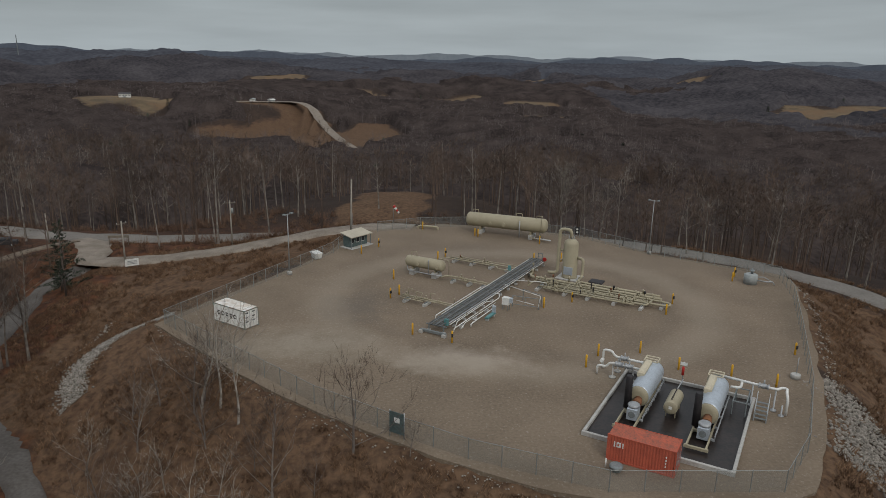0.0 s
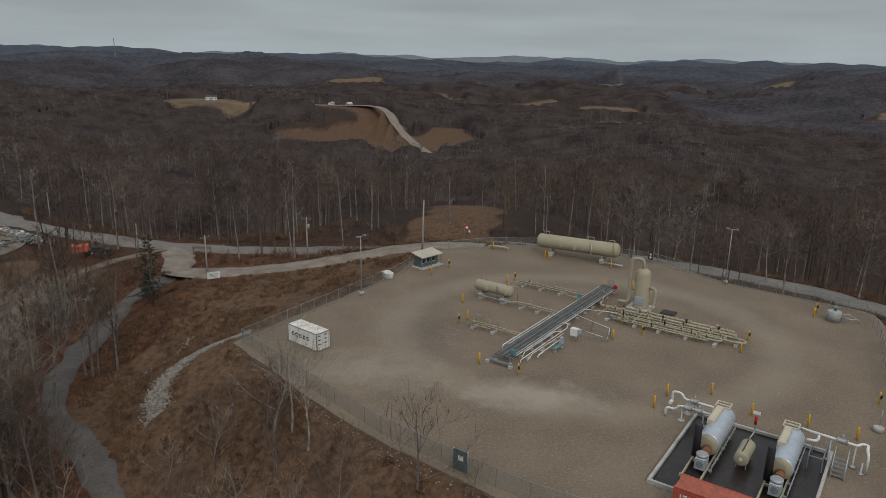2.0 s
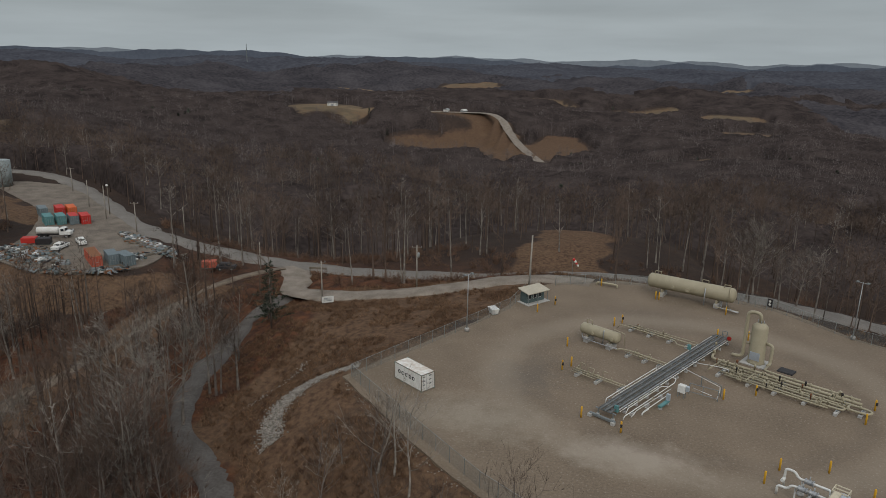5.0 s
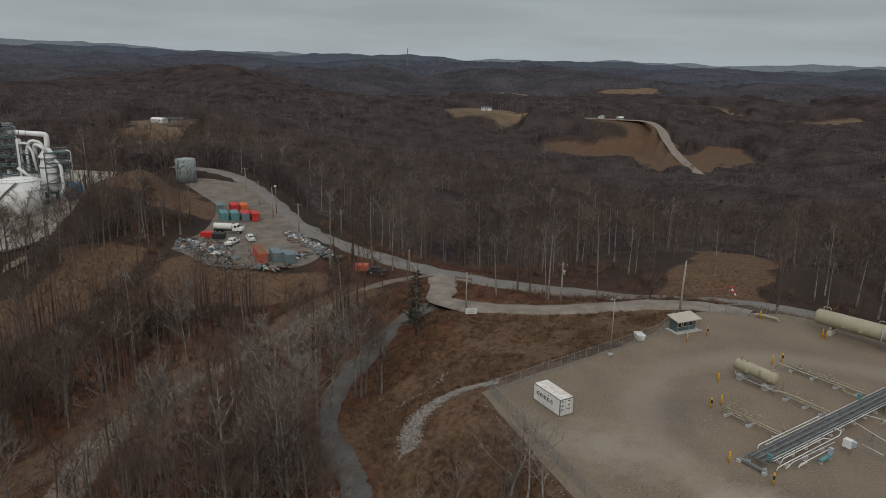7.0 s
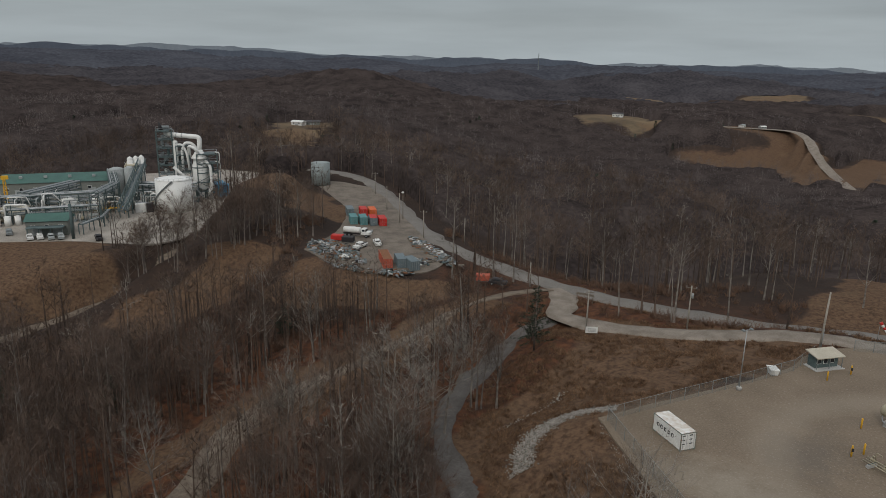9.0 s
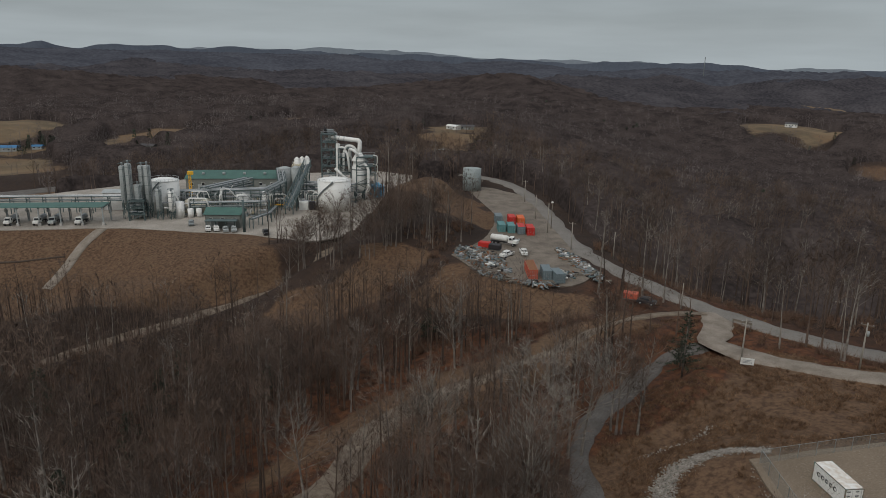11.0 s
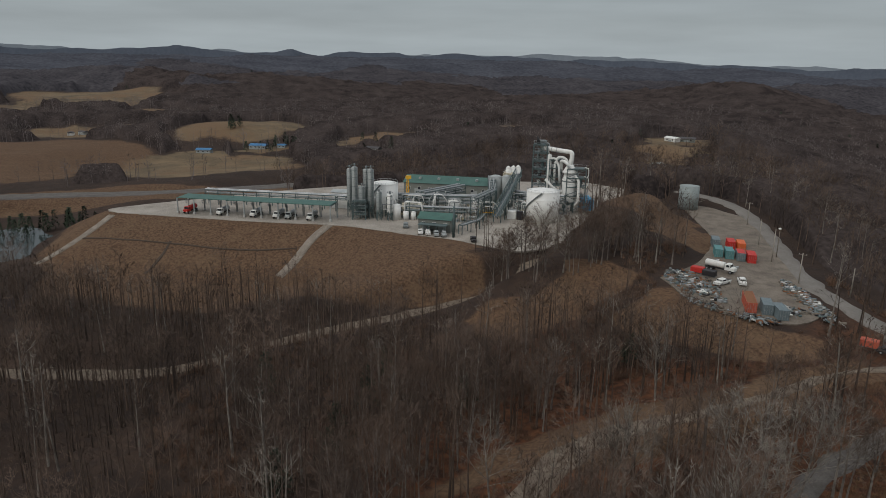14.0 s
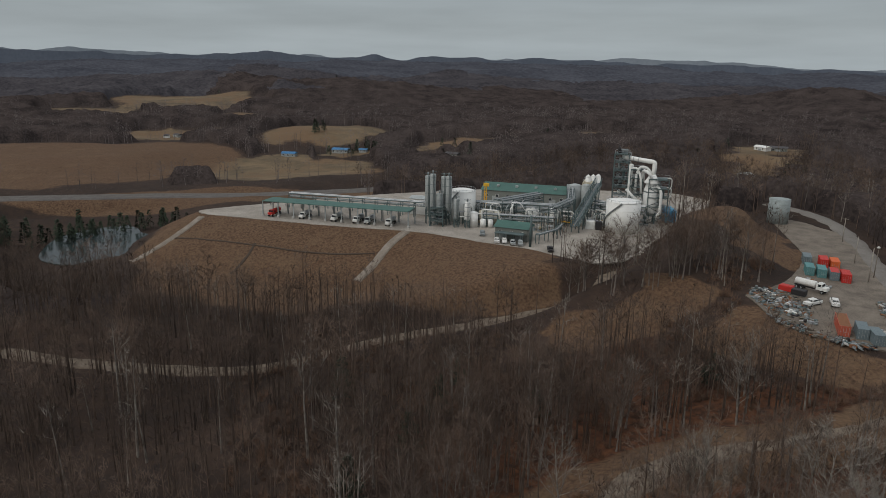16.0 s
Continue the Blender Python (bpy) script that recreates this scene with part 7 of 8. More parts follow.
gt = upright_tank("water_tank", -203, 121.5, 4.0, 10.0, material("blue_grey_bolted_steel", (0.30, 0.335, 0.325), (0.22, 0.25, 0.245), 0.55, scale=2), "blue-grey bolted steel water tank on the hill", z=-5.72, dome=0.05, bands=6)

# ---------- storage yard ----------
YZ = -5.73
for x, y, rz, mm, lab in ((-100.6, 52.0, 141, M_REDBOX, "red-orange open container in the yard"), (-96.4, 53.4, 141, M_SLATE, "blue-grey container in the yard"), (-92.5, 53.6, 150, M_SLATE, "short blue-grey container in the yard"),
                          (-141.5, 80.2, 142, M_TEAL, "blue-teal container in a row"), (-138.6, 81.9, 142, M_TEAL, "green-teal container in a row"), (-135.4, 83.4, 142, M_SLATE, "grey container with red roof in a row"), (-132.6, 84.9, 142, M_RED, "dark red container in a row"),
                          (-151.5, 88.4, 142, M_SLATE, "tall blue-grey container behind the row"), (-147.4, 91.0, 142, M_RED, "red container behind the row"), (-144.6, 92.6, 142, M_ORANGE, "bright orange container behind the row")):
    container(pose(x, y, YZ, rz=rz + 180), mm, mm, lab, 10.0 if "open" in lab else 6.06, "yard containers", M_RED if "red roof" in lab else M_RUST if "open" in lab else None)
SCRAP = [M_GALV, M_STEEL, M_STEEL, M_RUST, M_WOOD, M_GREENSTEEL, M_BLACK, M_WHITE, M_CONC, M_TANKG, M_STEEL, M_WOOD, M_SLATE]
scrap_n = 0
for cx, cy, rx, ry, n in ((-122, 51.5, 12, 6, 95), (-104, 73, 11, 3.0, 60), (-90, 66, 8, 2.5, 35), (-93, 46.5, 4, 1.5, 16), (-107.5, 49, 3, 2.5, 16), (-93.5, 58, 4, 2.5, 22), (-131, 74.5, 6, 1.2, 16)):
    for i in range(n):
        q = random.Random(9000 + scrap_n)
        scrap_n += 1
        a, k = q.uniform(0, 6.28), math.sqrt(q.random())
        x, y = cx + rx * k * math.cos(a) * 0.9 - ry * k * math.sin(a) * 0.55, cy + ry * k * math.sin(a) * 0.85 + rx * k * math.cos(a) * -0.35 * (1 if cx in (-104, -90) else 0.2)
        z = max(YZ, on_land(x, y) + 0.12)
        bm = NB()
        sort = q.randrange(4)
        if sort == 0:
            rod(bm, (-q.uniform(0.5, 2.2), 0, 0.15), (q.uniform(0.5, 2.2), 0, 0.15 + q.uniform(0, 0.6)), q.uniform(0.06, 0.18), seg=7)
        elif sort == 1:
            block(bm, (0, 0, 0.3), (q.uniform(0.6, 2.2), q.uniform(0.5, 1.3), q.uniform(0.3, 1.0)), bevel=0.08)
        elif sort == 2:
            turned(bm, (0, 0, 0), (0.1, 0.1, q.uniform(0.5, 1.2)), [(0, 0.45), (0.5, 0.5), (0.9, 0.45), (1, 0.2)], 10)
        else:
            for j in range(3):
                block(bm, (q.uniform(-0.2, 0.2), q.uniform(-0.2, 0.2), 0.08 + j * 0.14), (q.uniform(1.4, 2.8), 0.6, 0.1), rz=q.uniform(-25, 25))
        o = part("scrap_piece", bm, SCRAP[q.randrange(len(SCRAP))])
        o.matrix_basis = pose(x, y, z, q.uniform(-8, 8), q.uniform(-8, 8), q.uniform(0, 180)) @ Matrix.Scale(0.8, 4)
        tagged(o, ("bent scrap pipe", "scrapped steel box", "old drum", "stack of scrap boards")[sort] + " lying in the storage yard", "scrap", "yard scrap")
for x, y, mm, lab in ((-128.5, 60.5, M_RED, "dark red dump body among the scrap"), (-124.5, 61.2, M_BLACK, "black skip among the scrap"), (-71.5, 57.0, M_REDBOX, "red ramp trailer by the track")):
    o = thing("steel_skip", pose(x, y, YZ, rz=30), lab, "skip")
    part("body", block(NB(), (0, 0, 1.0), (3.6, 2.2, 1.5), bevel=0.15), mm, o)
    part("skid", block(NB(), (0, 0, 0.12), (3.6, 1.6, 0.24)), M_STEEL, o)


def litter(name, spots, label):
    """Small broken scrap and stones on the yard, too many to count, joined into one mesh."""
    q = np.random.default_rng(77)
    vs, fs, ms, k = [], [], [], 0
    quads = np.array([(0, 1, 3, 2), (4, 6, 7, 5), (0, 4, 5, 1), (2, 3, 7, 6), (0, 2, 6, 4), (1, 5, 7, 3)])
    box = np.array([(x, y, z) for x in (-0.5, 0.5) for y in (-0.5, 0.5) for z in (0, 1)])
    for cx, cy, rx, ry, turn, n in spots:
        c0, s0 = math.cos(radians(turn)), math.sin(radians(turn))
        for i in range(n):
            a, r = q.uniform(0, 6.28), math.sqrt(q.random())
            u, w = rx * r * math.cos(a), ry * r * math.sin(a)
            x, y = cx + u * c0 - w * s0, cy + u * s0 + w * c0
            long = q.uniform(0.5, 2.4) if i % 3 else q.uniform(0.2, 0.7)
            p = box * (long, q.uniform(0.12, 0.6), q.uniform(0.08, 0.45)) * q.uniform(0.85, 1.1, (8, 1))
            t, tilt = q.uniform(0, 6.28), q.normal(0, 0.15)
            c, d = math.cos(t), math.sin(t)
            z = max(YZ, on_land(x, y)) + p[:, 2] + p[:, 0] * tilt
            vs.append(np.stack([p[:, 0] * c - p[:, 1] * d + x, p[:, 0] * d + p[:, 1] * c + y, z], 1))
            fs.append(quads + k)
            ms += [int(q.integers(0, 8))] * 6
            k += 8
    me = mesh_from(name, np.concatenate(vs), np.concatenate(fs), [M_STEEL, M_WOOD, M_RUST, M_STEEL, M_BLACK, M_WOOD, M_GREENSTEEL, M_YARD])
    me.polygons.foreach_set("material_index", np.array(ms, np.int32))
    return tagged(new(name, me), label, "scrap", kind="stuff")


litter("scrap_litter", [(-121, 52, 12.5, 6.5, -20, 400), (-105, 73, 11, 2.6, -33, 180), (-91, 66, 8, 2.4, -35, 150), (-93, 47, 5, 2, 35, 110), (-105, 43, 8, 2.2, 5, 140), (-96, 59, 6, 2.5, 35, 90)],
       "broken grey and rusty scrap strewn over the yard")


# ---------- poles, signs, pine ----------
def utility_pole(x, y, tall, label, bar=True, box=False, rz=0.0, lean=0.0):
    t = thing("utility_pole", pose(x, y, on_land(x, y), rz=rz), label, "utility pole", "roadside poles")
    part("pole", rod(NB(), (0, 0, -0.4), (lean, 0, tall), 0.18, 0.12, 8), M_POLE, t)
    if bar:
        part("crossarm", block(NB(), (lean, 0, tall - 0.5), (2.2, 0.12, 0.14)), M_WOOD, t)
        for k in (-0.95, 0.95):
            part("insulator", rod(NB(), (lean + k, 0, tall - 0.43), (lean + k, 0, tall - 0.2), 0.06), M_GALV, t)
    if box:
        part("transformer", turned(NB(), (lean + 0.35, 0, tall - 2.6), (lean + 0.35, 0, tall - 1.6), [(0, 0.22), (0.9, 0.25), (1, 0.15)], 12), M_TANKG, t)
    return t


for x, y, tall, bar, box, rz in ((-129.6, 90.4, 10.5, False, False, 30), (-110.5, 80.2, 9, True, False, 30), (-60.3, 61.6, 6.5, False, False, 0), (-34.5, 41.5, 9, True, False, 60), (-17.5, 52.5, 9.2, True, True, 10),
                                 (-99.2, 86.5, 8, False, False, 0), (-147, 103, 9, False, False, 20), (-171, 122, 9, True, False, 30)):
    utility_pole(x, y, tall, "weathered wooden pole beside the road" + (" with a grey transformer" if box else ""), bar, box, rz)
lamp = thing("street_lamp", pose(-133, 96, on_land(-133, 96)), "wooden pole with a round white lamp head", "street lamp")
part("pole", rod(NB(), (0, 0, -0.3), (0, 0, 9.5), 0.14, 0.1, 8), M_WOOD, lamp)
part("lamp_head", turned(NB(), (0.2, -0.3, 9.3), (0.2, -0.3, 9.9), [(0, 0.3), (0.5, 0.5), (1, 0.2)], 12), M_WHITE, lamp)
sg = thing("road_sign", pose(-31.8, 38.4, on_land(-31.8, 38.4), rz=35), "white notice board on two posts in dry grass", "sign")
part("board", block(NB(), (0, 0, 1.3), (2.4, 0.08, 1.3)), M_WHITE, sg)
for k in (-0.9, 0.9):
    part("post", block(NB(), (k, 0.08, 0.6), (0.1, 0.1, 1.9)), M_WOOD, sg)
for z in (1.55, 1.3, 1.05):
    part("text_bar", block(NB(), (0, -0.05, z), (1.6, 0.02, 0.09)), M_STEEL, sg)
barrier = thing("field_gate", pose(-44.5, 60.5, on_land(-44.5, 60.5) + 0.0, rz=10), "weathered wooden gate board at the junction", "gate")
part("board", block(NB(), (0, 0, 1.9), (4.2, 0.1, 0.5)), M_WOOD, barrier)
for k in (-1.9, 1.9):
    part("post", block(NB(), (k, 0, 0.9), (0.16, 0.16, 2.3)), M_WOOD, barrier)


def pine(x, y, tall, label, seed=1):
    rng = np.random.default_rng(seed)
    t = thing("pine_tree", pose(x, y, on_land(x, y)), label, "tree")
    part("trunk", rod(NB(), (0, 0, -0.4), (0.1, 0, tall), 0.2, 0.03, 8), M_BARK, t)
    s, b = Shape(), Shape()
    for i in range(64):
        h = tall * (0.14 + 0.85 * (i / 64))
        ln = (tall * 0.30) * (1.05 - h / tall) * rng.uniform(0.6, 1.25) + 0.25
        a = i * 2.4 + rng.uniform(-0.4, 0.4)
        d = np.array([math.cos(a), math.sin(a), rng.uniform(-0.05, 0.35)])
        p = np.array([0, 0, h])
        b.limb(p, p + d * ln, 0.04, 0.012)
        for j in range(int(10 + ln * 14)):
            c = p + d * ln * rng.uniform(0.25, 1.05) + rng.normal(0, 0.1, 3)
            e = d + rng.normal(0, 0.75, 3)
            s.blade(c, c + e / np.linalg.norm(e) * rng.uniform(0.25, 0.55), 0.16)
    for nm, sh, mm in (("needles", s, M_PINE), ("crown", b, M_BARK)):
        o = new(nm, mesh_from(nm, *sh.arrays(), [mm]))
        o.parent = t
    return t


pine(-39.5, 29.2, 13.5, "dark green pine standing alone by the lane", 4)
pine(-44.0, 36.0, 6.0, "smaller green pine by the lane", 5)
for i, (x, y) in enumerate(((-92, -30), (-100, -48), (-84, -58), (-118, -38), (-75, -70), (-110, -66), (-95, 12))):
    pine(x, y, 8 + i % 3 * 1.5, "dark green pine among bare trees", 20 + i)
PINE_FAR = []
for i in range(2):
    rng = np.random.default_rng(50 + i)
    s = Shape()
    for k in range(150):
        h = rng.uniform(0.12, 1)
        a = rng.uniform(0, 6.28)
        r = (1.04 - h) * 3.0 * math.sqrt(rng.uniform(0.1, 1))
        c = np.array([r * math.cos(a), r * math.sin(a), h * 12])
        e = np.array([math.cos(a), math.sin(a), rng.uniform(-0.5, 0.4)]) * rng.uniform(0.8, 1.7)
        s.blade(c, c + e, 1.0)
    s.limb((0, 0, -0.5), (0, 0, 11), 0.2, 0.05, 4)
    PINE_FAR.append(s.arrays())
qx, qy, qrng = scatter(4200, 77, (-1500, 900, -400, 1500))
near_p = np.hypot(qx - 26, qy + 85)
keep = (near_p > 210) & wooded(qx, qy) & (fbm(qx, qy, 130, 3, 61) > 0.24)
rowx = np.concatenate([qx[keep][:520], -332 + qrng.normal(0, 4, 60), -672 + qrng.normal(0, 3, 6), -600 + qrng.normal(0, 14, 18), -322 + qrng.normal(0, 5, 40)])
rowy = np.concatenate([qy[keep][:520], qrng.uniform(-330, -110, 60), -8 + qrng.normal(0, 5, 6), 22 + qrng.normal(0, 10, 18), qrng.uniform(-230, -150, 40)])
forest("evergreens", PINE_FAR, spots_for(rowx, rowy, qrng, 0.4, 0.95), M_PINE, "scattered dark evergreens in the bare woods")

# ---------- saplings by the fence, pale trees at the wood's edge ----------
SAP = bare_tree(400, 9.0, 0.06, 15, 5, 5, 0.62, 0.026, 6, lean=0.06)
SAP_LEAN = bare_tree(405, 10.5, 0.25, 12, 4, 3, 0.46, 0.034, 6, lean=0.16)
sap_me = (mesh_from("trunk", *SAP[0], [M_BARK]), mesh_from("crown", *SAP[1], [M_TWIG]))
M_SILVERBARK = material("silvery_bark", (0.36, 0.325, 0.28), (0.16, 0.135, 0.11), 0.9, scale=1.5, fine=4)
sap_pale = (mesh_from("trunk", *SAP_LEAN[0], [M_SILVERBARK]), mesh_from("crown", *SAP_LEAN[1], [M_SILVERBARK]))
for x, y, s, a, lab in ((17.6, -26.6, 1.05, 0.4, "spreading bare sapling outside the fence"), (23.0, -28.0, 0.42, 2.0, "small bare sapling beside the fence sign"), (8, -26, 0.5, 1, "small bare shrub on the grass slope"), (14.5, -30, 0.45, 3, "small bare shrub on the grass slope"),
                        (2, -22, 0.6, 5, "bare sapling on the grass slope"), (-6, -20, 0.75, 2.6, "bare sapling on the grass slope"), (-3, -30, 0.85, 4.1, "bare sapling on the grass slope")):
    t = new("sapling")
    z = on_land(x, y)
    t.matrix_basis = Matrix.LocRotScale((x, y, z), Euler((0, 0, a)), (s, s, s))
    for nm, me in zip(("trunk", "crown"), sap_me):
        o = new(nm, me)
        o.parent = t
    tagged(t, lab, "tree", "saplings")
for x, y, s, k in ((52, 78, 1.15, 3), (58, 74, 0.95, 0), (47, 82, 1.0, 1), (-30, 84, 1.1, 0), (-12, 90, 1.1, 3), (-52, 86, 1.0, 3), (8, 96, 1.0, 0), (78, 62, 0.9, 3), (92, 52, 0.95, 0), (104, 40, 0.8, 3), (-80, 92, 1.05, 3), (-68, 84, 0.9, 1),
                   (-36, -4, 1.15, 3), (-31, -18, 1.1, 0), (-38, -14, 1.2, 3), (-27, -30, 1.0, 1), (-48, -6, 1.0, 2), (-44, -30, 1.05, 3), (-20, -44, 1.0, 0), (-12, -50, 0.9, 3), (-34, 8, 0.95, 0), (-40, 18, 0.9, 3)):
    tree_at(x, y, on_land(x, y), s * 1.05, x * 0.7 + y, k, 2 if (x, y) in ((-36, -4), (-38, -14), (52, 78), (-44, -30)) else True)

# young growth on the bank below the fence and along the lane
q = random.Random(321)
for i in range(84):
    x, y = q.uniform(-30, 12), q.uniform(-58, -13)
    if poly_gap(np.array(x), np.array(y), PAD) < 3.5 or line_gap(np.array(x), np.array(y), LOWER)[0] < 4 or (-22 < x < -12 and y > -16):
        continue
    t = new("sapling")
    s = q.uniform(0.5, 1.15)
    t.matrix_basis = Matrix.LocRotScale((x, y, on_land(x, y)), Euler((0, 0, q.uniform(0, 6.28))), (s * q.uniform(0.7, 1), s * q.uniform(0.7, 1), s))
    for nm, me in zip(("trunk", "crown"), sap_pale if i % 5 < 3 else sap_me):
        o = new(nm, me)
        o.parent = t
    tagged(t, "bare young tree on the brown bank", "tree", "saplings")

# large pale sycamores by the lane
for x, y, k, a, sc in ((-37, -6, 5, 0.5, 1.0), (-27, -26, 6, 2.2, 1.0), (-33, -17, 6, 4.4, 0.9), (-46, -26, 5, 1.2, 0.85), (-17, -42, 5, 3.0, 0.85), (-38, 6, 6, 5.3, 0.85), (-52, -44, 6, 0.2, 0.8), (54, 82, 5, 1.0, 0.85), (62, 76, 6, 2.0, 0.75), (-10, -56, 6, 1.9, 0.8), (-76, 4, 5, 2.7, 0.8), (-84, -16, 6, 3.3, 0.8)):
    tree_at(x, y, on_land(x, y), sc, a, k, 2, "large spreading sycamore with pale bare branches")

# ---------- shrub layer ----------
WEST_CHANNEL = [(-12.6, 6.8), (-16.4, 5.4), (-19.2, 0.4), (-20.2, -3.5), (-19.4, -7.6), (-17.4, -10.2)]
BRUSH = []
for i in range(4):
    rng = np.random.default_rng(500 + i)
    s = Shape()
    for k in range(26):
        a, tilt = rng.uniform(0, 6.28), rng.uniform(0.1, 0.9)
        p = np.array([rng.normal(0, 0.3), rng.normal(0, 0.3), -0.1])
        q = p + np.array([math.cos(a) * tilt, math.sin(a) * tilt, rng.uniform(0.6, 1.6)])
        s.blade(p, q, 0.07)
        s.blade(p + (q - p) * 0.5, q + rng.normal(0, 0.5, 3) + np.array([0, 0, 0.2]), 0.05)
    BRUSH.append(s.arrays())
bx_, by_, brng = scatter(30000, 88, (-150, 110, -90, 95))
keep = (poly_gap(bx_, by_, PAD) > 1.5) & (poly_gap(bx_, by_, YARD) > 1)
for line, half in ROADS[:5]:
    keep &= line_gap(bx_, by_, line[::4])[0] > half + 0.8
wood_floor = wooded(bx_, by_)
keep &= (fbm(bx_, by_, 16, 3, 71) > 0.02) | (brng.uniform(0, 1, len(bx_)) < 0.25)
kx, ky = bx_[keep & wood_floor][:3600], by_[keep & wood_floor][:3600]
forest("undergrowth", BRUSH, spots_for(kx, ky, brng, 0.6, 1.6), M_BRUSH, "bare brown undergrowth under the trees", "undergrowth")
TUFT = []
for i in range(4):
    rng = np.random.default_rng(540 + i)
    s = Shape()
    for k in range(13):
        a, tilt = rng.uniform(0, 6.28), rng.uniform(0.2, 1.0)
        p = np.array([rng.normal(0, 0.35), rng.normal(0, 0.35), -0.1])
        s.blade(p, p + np.array([math.cos(a) * tilt, math.sin(a) * tilt, rng.uniform(0.4, 1.1)]), 0.16)
    TUFT.append(s.arrays())
tx_, ty_, trng = scatter(60000, 89, (-60, 105, -66, 70))
keep = (poly_gap(tx_, ty_, PAD) > 1.2) & ~wooded(tx_, ty_)
for line, half in ROADS[:4]:
    keep &= line_gap(tx_, ty_, line[::4])[0] > half + 0.8
keep &= line_gap(tx_, ty_, [(x, y, 0) for x, y in WEST_CHANNEL])[0] > 2.2
keep &= fbm(tx_, ty_, 5, 3, 72) > -0.12
gx_, gy_ = tx_[keep][:17000], ty_[keep][:17000]
forest("grass_tufts", TUFT, spots_for(gx_, gy_, trng, 0.35, 0.85), M_STRAW, "tufts of dry orange-brown grass", "grass")

# ---------- stones ----------
STONE = []
for i in range(5):
    rng = np.random.default_rng(600 + i)
    bm = bmesh.new()
    bmesh.ops.create_icosphere(bm, subdivisions=1, radius=0.5)
    for v in bm.verts:
        v.co *= rng.uniform(0.7, 1.15)
        v.co.z *= 0.65
    me = bpy.data.meshes.new("stone")
    bm.to_mesh(me)
    bm.free()
    me.materials.append(M_LIME)
    STONE.append(me)


def riprap(name, pts, half, n, label, low=0.5, high=1.1):
    t = thing(name, pose(0, 0, 0), label, "stones")
    line = curve([(x, y, 0) for x, y in pts], 1.0)
    q = random.Random(len(pts) * 31 + n)
    for i in range(n):
        a, b = q.choice(list(zip(line, line[1:])))
        d = Vector((b[0] - a[0], b[1] - a[1], 0)).normalized()
        k = q.uniform(-1, 1)
        x, y = a[0] - d.y * half * k + q.uniform(-0.5, 0.5), a[1] + d.x * half * k + q.uniform(-0.5, 0.5)
        o = new("stone", STONE[i % 5])
        o.parent = t
        s = q.uniform(low, high)
        o.matrix_basis = Matrix.LocRotScale((x, y, on_land(x, y) + 0.12), Euler((q.uniform(-0.3, 0.3), q.uniform(-0.3, 0.3), q.uniform(0, 6.28))), (s, s * q.uniform(0.7, 1), s))
    return t


def rubble(name, pts, half, n, label, parent, low=0.12, high=0.3):
    """Small stones that fill in between the large ones, joined into one part."""
    line = curve([(x, y, 0) for x, y in pts], 1.0)
    q = np.random.default_rng(n)
    vs, fs, k = [], [], 0
    for i in range(n):
        j = int(q.integers(0, len(line) - 1))
        a, b = line[j], line[j + 1]
        d = Vector((b[0] - a[0], b[1] - a[1], 0)).normalized()
        o = float(q.normal(0, 0.5))
        x, y = a[0] - d.y * half * o + q.uniform(-0.5, 0.5), a[1] + d.x * half * o + q.uniform(-0.5, 0.5)
        s = q.uniform(low, high)
        corners = np.array([(1, 0, 0), (0, 1, 0), (-1, 0, 0), (0, -1, 0), (0, 0, 0.8), (0, 0, -0.6)]) * q.uniform(0.6, 1.1, (6, 1)) * s
        t = q.uniform(0, 6.28)
        c, w = math.cos(t), math.sin(t)
        vs.append(np.stack([corners[:, 0] * c - corners[:, 1] * w + x, corners[:, 0] * w + corners[:, 1] * c + y, corners[:, 2] + on_land(x, y) + 0.06], 1))
        fs.append(np.array([(0, 1, 4), (1, 2, 4), (2, 3, 4), (3, 0, 4), (1, 0, 5), (2, 1, 5), (3, 2, 5), (0, 3, 5)]) + k)
        k += 6
    o = new(name, mesh_from(name, np.concatenate(vs), np.concatenate(fs), [M_LIME]))
    o.parent = parent
    return tagged(o, label, kind="stuff")


CORNER_SLOPE = [(69.5, -11), (71, -16), (68.5, -22), (64, -27)]
ch = riprap("riprap_channel", WEST_CHANNEL, 1.2, 300, "grey-brown limestone riprap channel down the pad's bank", 0.2, 0.48)
rubble("rubble", WEST_CHANNEL, 1.6, 2600, "small broken limestone", ch, 0.12, 0.28)
sl = riprap("riprap_slope", CORNER_SLOPE, 3.0, 300, "grey limestone riprap on the pad's corner", 0.18, 0.38)
rubble("rubble", CORNER_SLOPE, 3.0, 1600, "small broken limestone", sl, 0.14, 0.34)
riprap("edge_stones", [(-11.6, 0.2), (0.6, -11.6), (11.8, -20.9), (21.3, -27), (28, -31), (40, -35.5)], 0.7, 280, "pale stones along the foot of the fence", 0.12, 0.28)
riprap("edge_stones", [(83, 24), (81, 14), (75, -1), (70, -12)], 0.8, 200, "pale stones along the foot of the fence", 0.15, 0.4)
riprap("drain_stones", [(-29, 2), (-26.5, 9), (-25, 17)], 0.5, 110, "line of pale stones in the grass", 0.2, 0.42)

# ---------- far houses and fields ----------
def house(x, y, w, d, h, rz, wall_mat, roof_mat, label, n=2):
    return gabled("house", x, y, w, d, h, h * 0.4, rz, wall_mat, roof_mat, label, on_land(x, y) - 0.3, 1, n, "house")


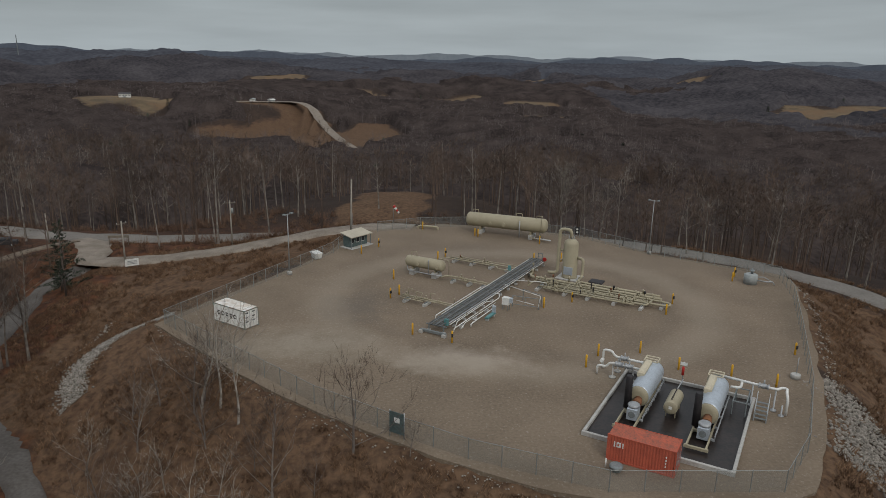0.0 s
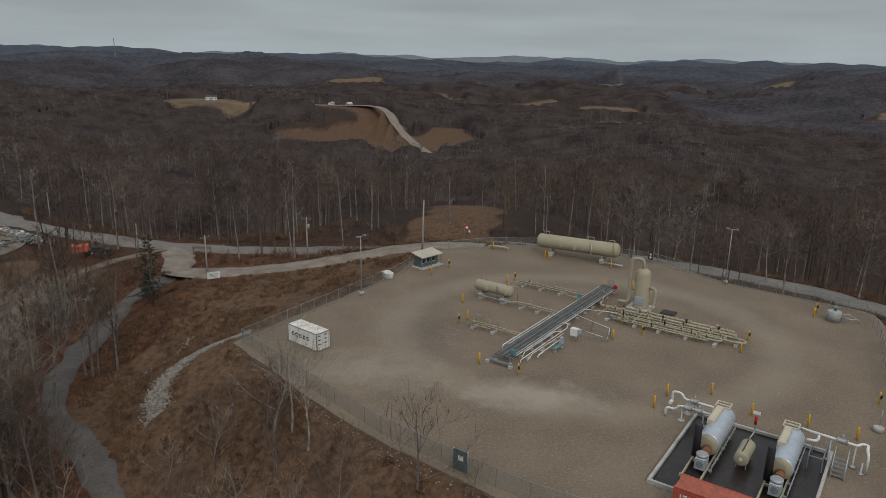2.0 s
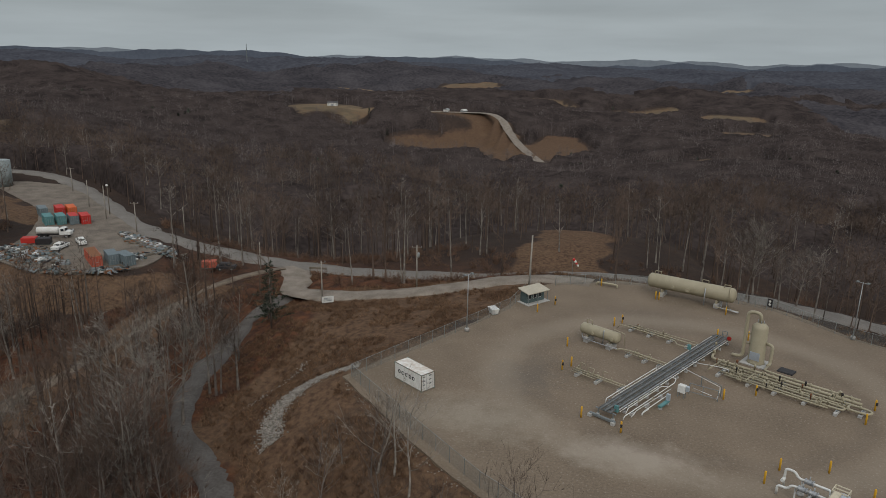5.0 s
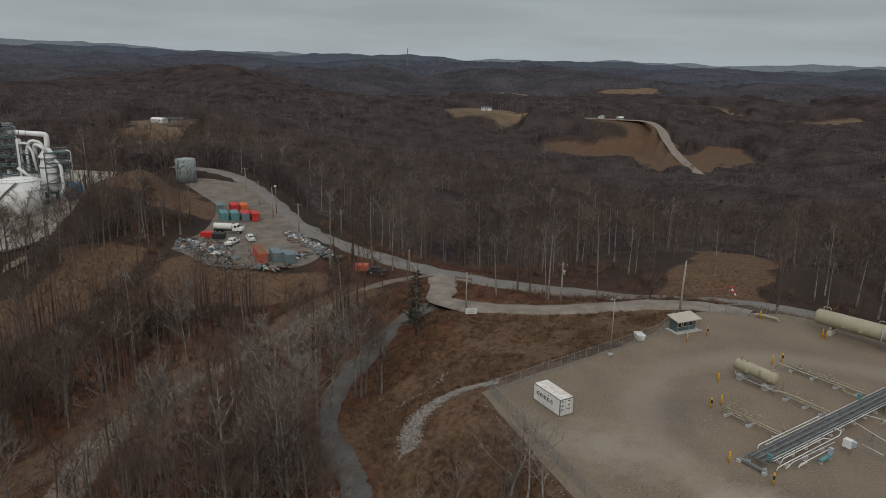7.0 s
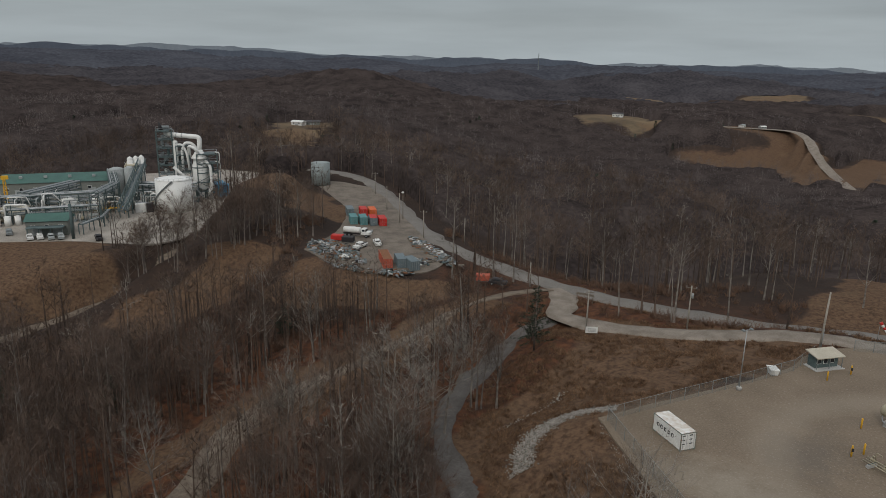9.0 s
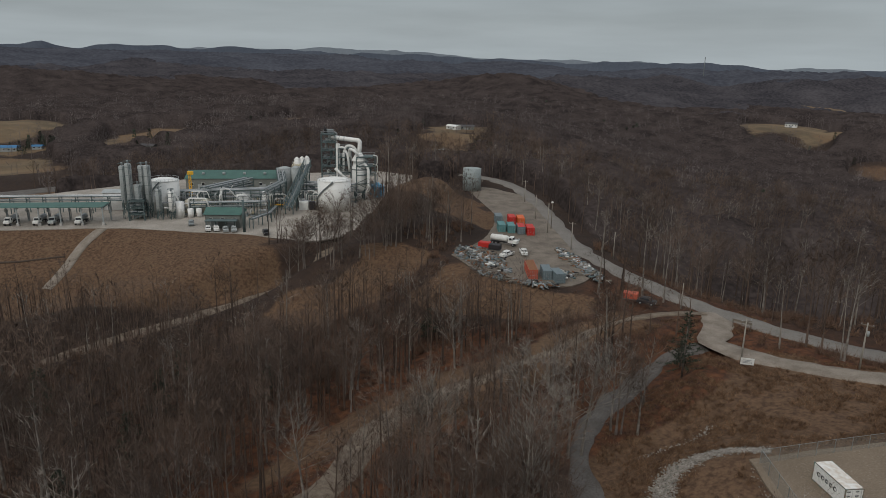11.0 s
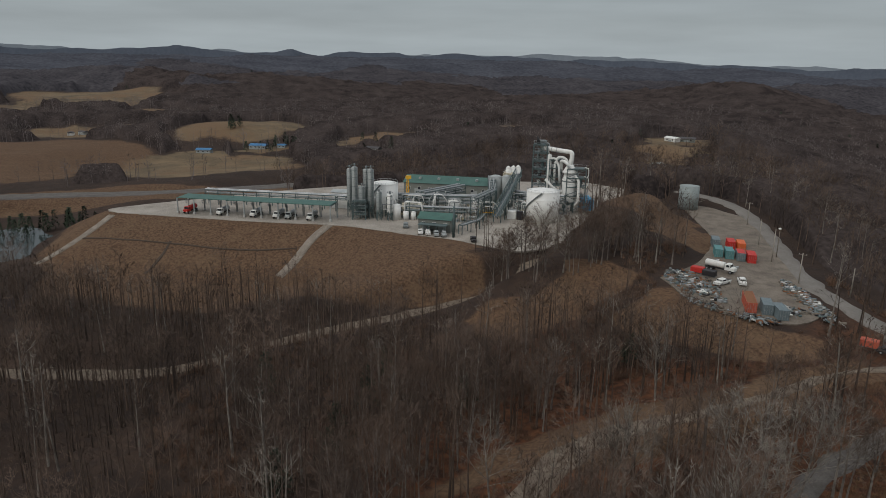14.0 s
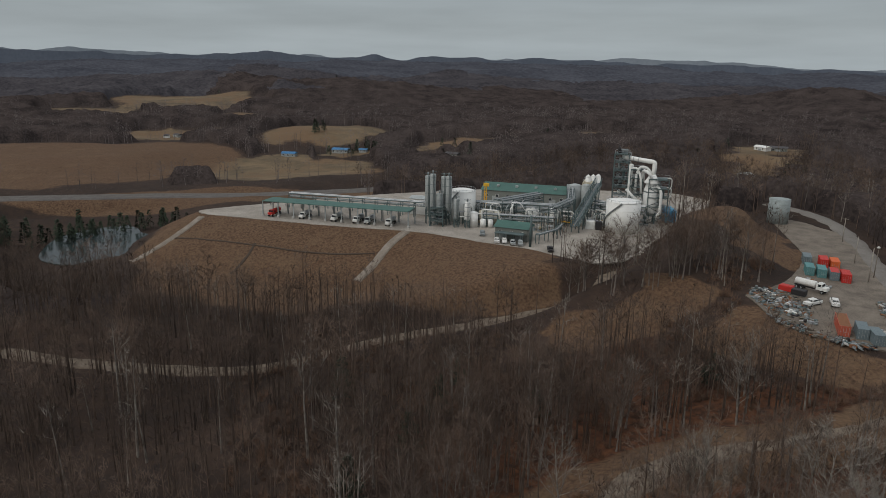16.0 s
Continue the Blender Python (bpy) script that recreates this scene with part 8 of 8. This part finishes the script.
M_DARKROOF = material("dark_shingle_roof", (0.06, 0.058, 0.06), (0.09, 0.085, 0.085), 0.9, scale=2)
house(-388, 828, 14, 9, 4.5, 20, M_WHITE, M_DARKROOF, "white farmhouse with a grey roof in a clearing", 4)
house(-594, -43, 12, 7, 3.2, 65, M_TANKG, M_BLUE, "house with a bright blue metal roof", 3)
house(-610, 4, 15, 9, 3.4, 60, M_TANKG, M_BLUE, "long building with a bright blue roof", 4)
house(-598, 22, 7, 5, 2.6, 60, M_TANKG, M_BLUE, "small outbuilding with a blue roof", 2)
for i, (x, y, mm, rf) in enumerate(((-772, -157, M_WHITE, M_DARKROOF), (-778, -146, M_TANKG, M_DARKROOF), (-825, -86, M_WHITE, M_TANKG), (-830, -70, M_WHITE, M_WHITE), (-820, -104, M_SIDING, M_DARKROOF), (-516, 66, M_WHITE, M_DARKROOF), (-522, 82, M_SIDING, M_DARKROOF),
                                     (-694, 270, M_WHITE, M_TANKG), (-712, 262, M_SIDING, M_DARKROOF), (-577, 276, M_WHITE, M_DARKROOF), (-432, 305, M_WHITE, M_WHITE), (-428, 316, M_SIDING, M_DARKROOF), (-347, 222, M_WHITE, M_TANKG), (-1040, -362, M_WHITE, M_WHITE), (-1050, -345, M_WHITE, M_WHITE), (-1474, -138, M_WHITE, M_DARKROOF),
                                     (-205, 845, M_TANKG, M_WHITE), (-230, 848, M_WHITE, M_TANKG), (-430, 1010, M_SIDING, M_WHITE), (150, 1010, M_WHITE, M_WHITE), (200, 1020, M_TANKG, M_WHITE), (690, 905, M_WHITE, M_DARKROOF))):
    house(x, y, 7 + i % 4 * 2, 6, 3.0, i * 37 % 180, mm, rf, "distant house with a pale roof" if rf in (M_WHITE, M_TANKG) else "distant house with a dark roof")
upright_tank("storage_tank", -255, 826, 3.2, 6, M_GREEN, "green storage tank on the distant hilltop", z=on_land(-255, 826))
mast = thing("radio_mast", pose(-1322, 2180, on_land(-1322, 2180)), "tall thin lattice radio mast on a far ridge", "mast")
part("mast", bars(NB(), [((1.2 * math.cos(a), 1.2 * math.sin(a), 0), (0.6 * math.cos(a), 0.6 * math.sin(a), 72)) for a in (0, 2.1, 4.2)] + [((1.1, 0, i * 6), (-0.5, 0.9, i * 6 + 6)) for i in range(12)], 0.5, 4), M_STEEL, mast)

# ---------- belt of tall trees on the bank between the yard and the plant ----------
belt = random.Random(404)
for i in range(46):
    k = (i + belt.random()) / 46
    x, y = -166 + 28 * k ** 0.8 + belt.gauss(0, 4.0), 6 + 52 * k + belt.gauss(0, 4.0)
    if min(math.hypot(x - bx, y - by) for bx, by, _ in RIVER) < 5 or poly_gap(np.array([x]), np.array([y]), YARD)[0] < 3:
        continue
    tree_at(x, y, on_land(x, y), belt.uniform(0.7, 1.2), belt.uniform(0, 6.28), i % 7, i % 5 == 0, "tall leafless tree in the belt between yard and plant")
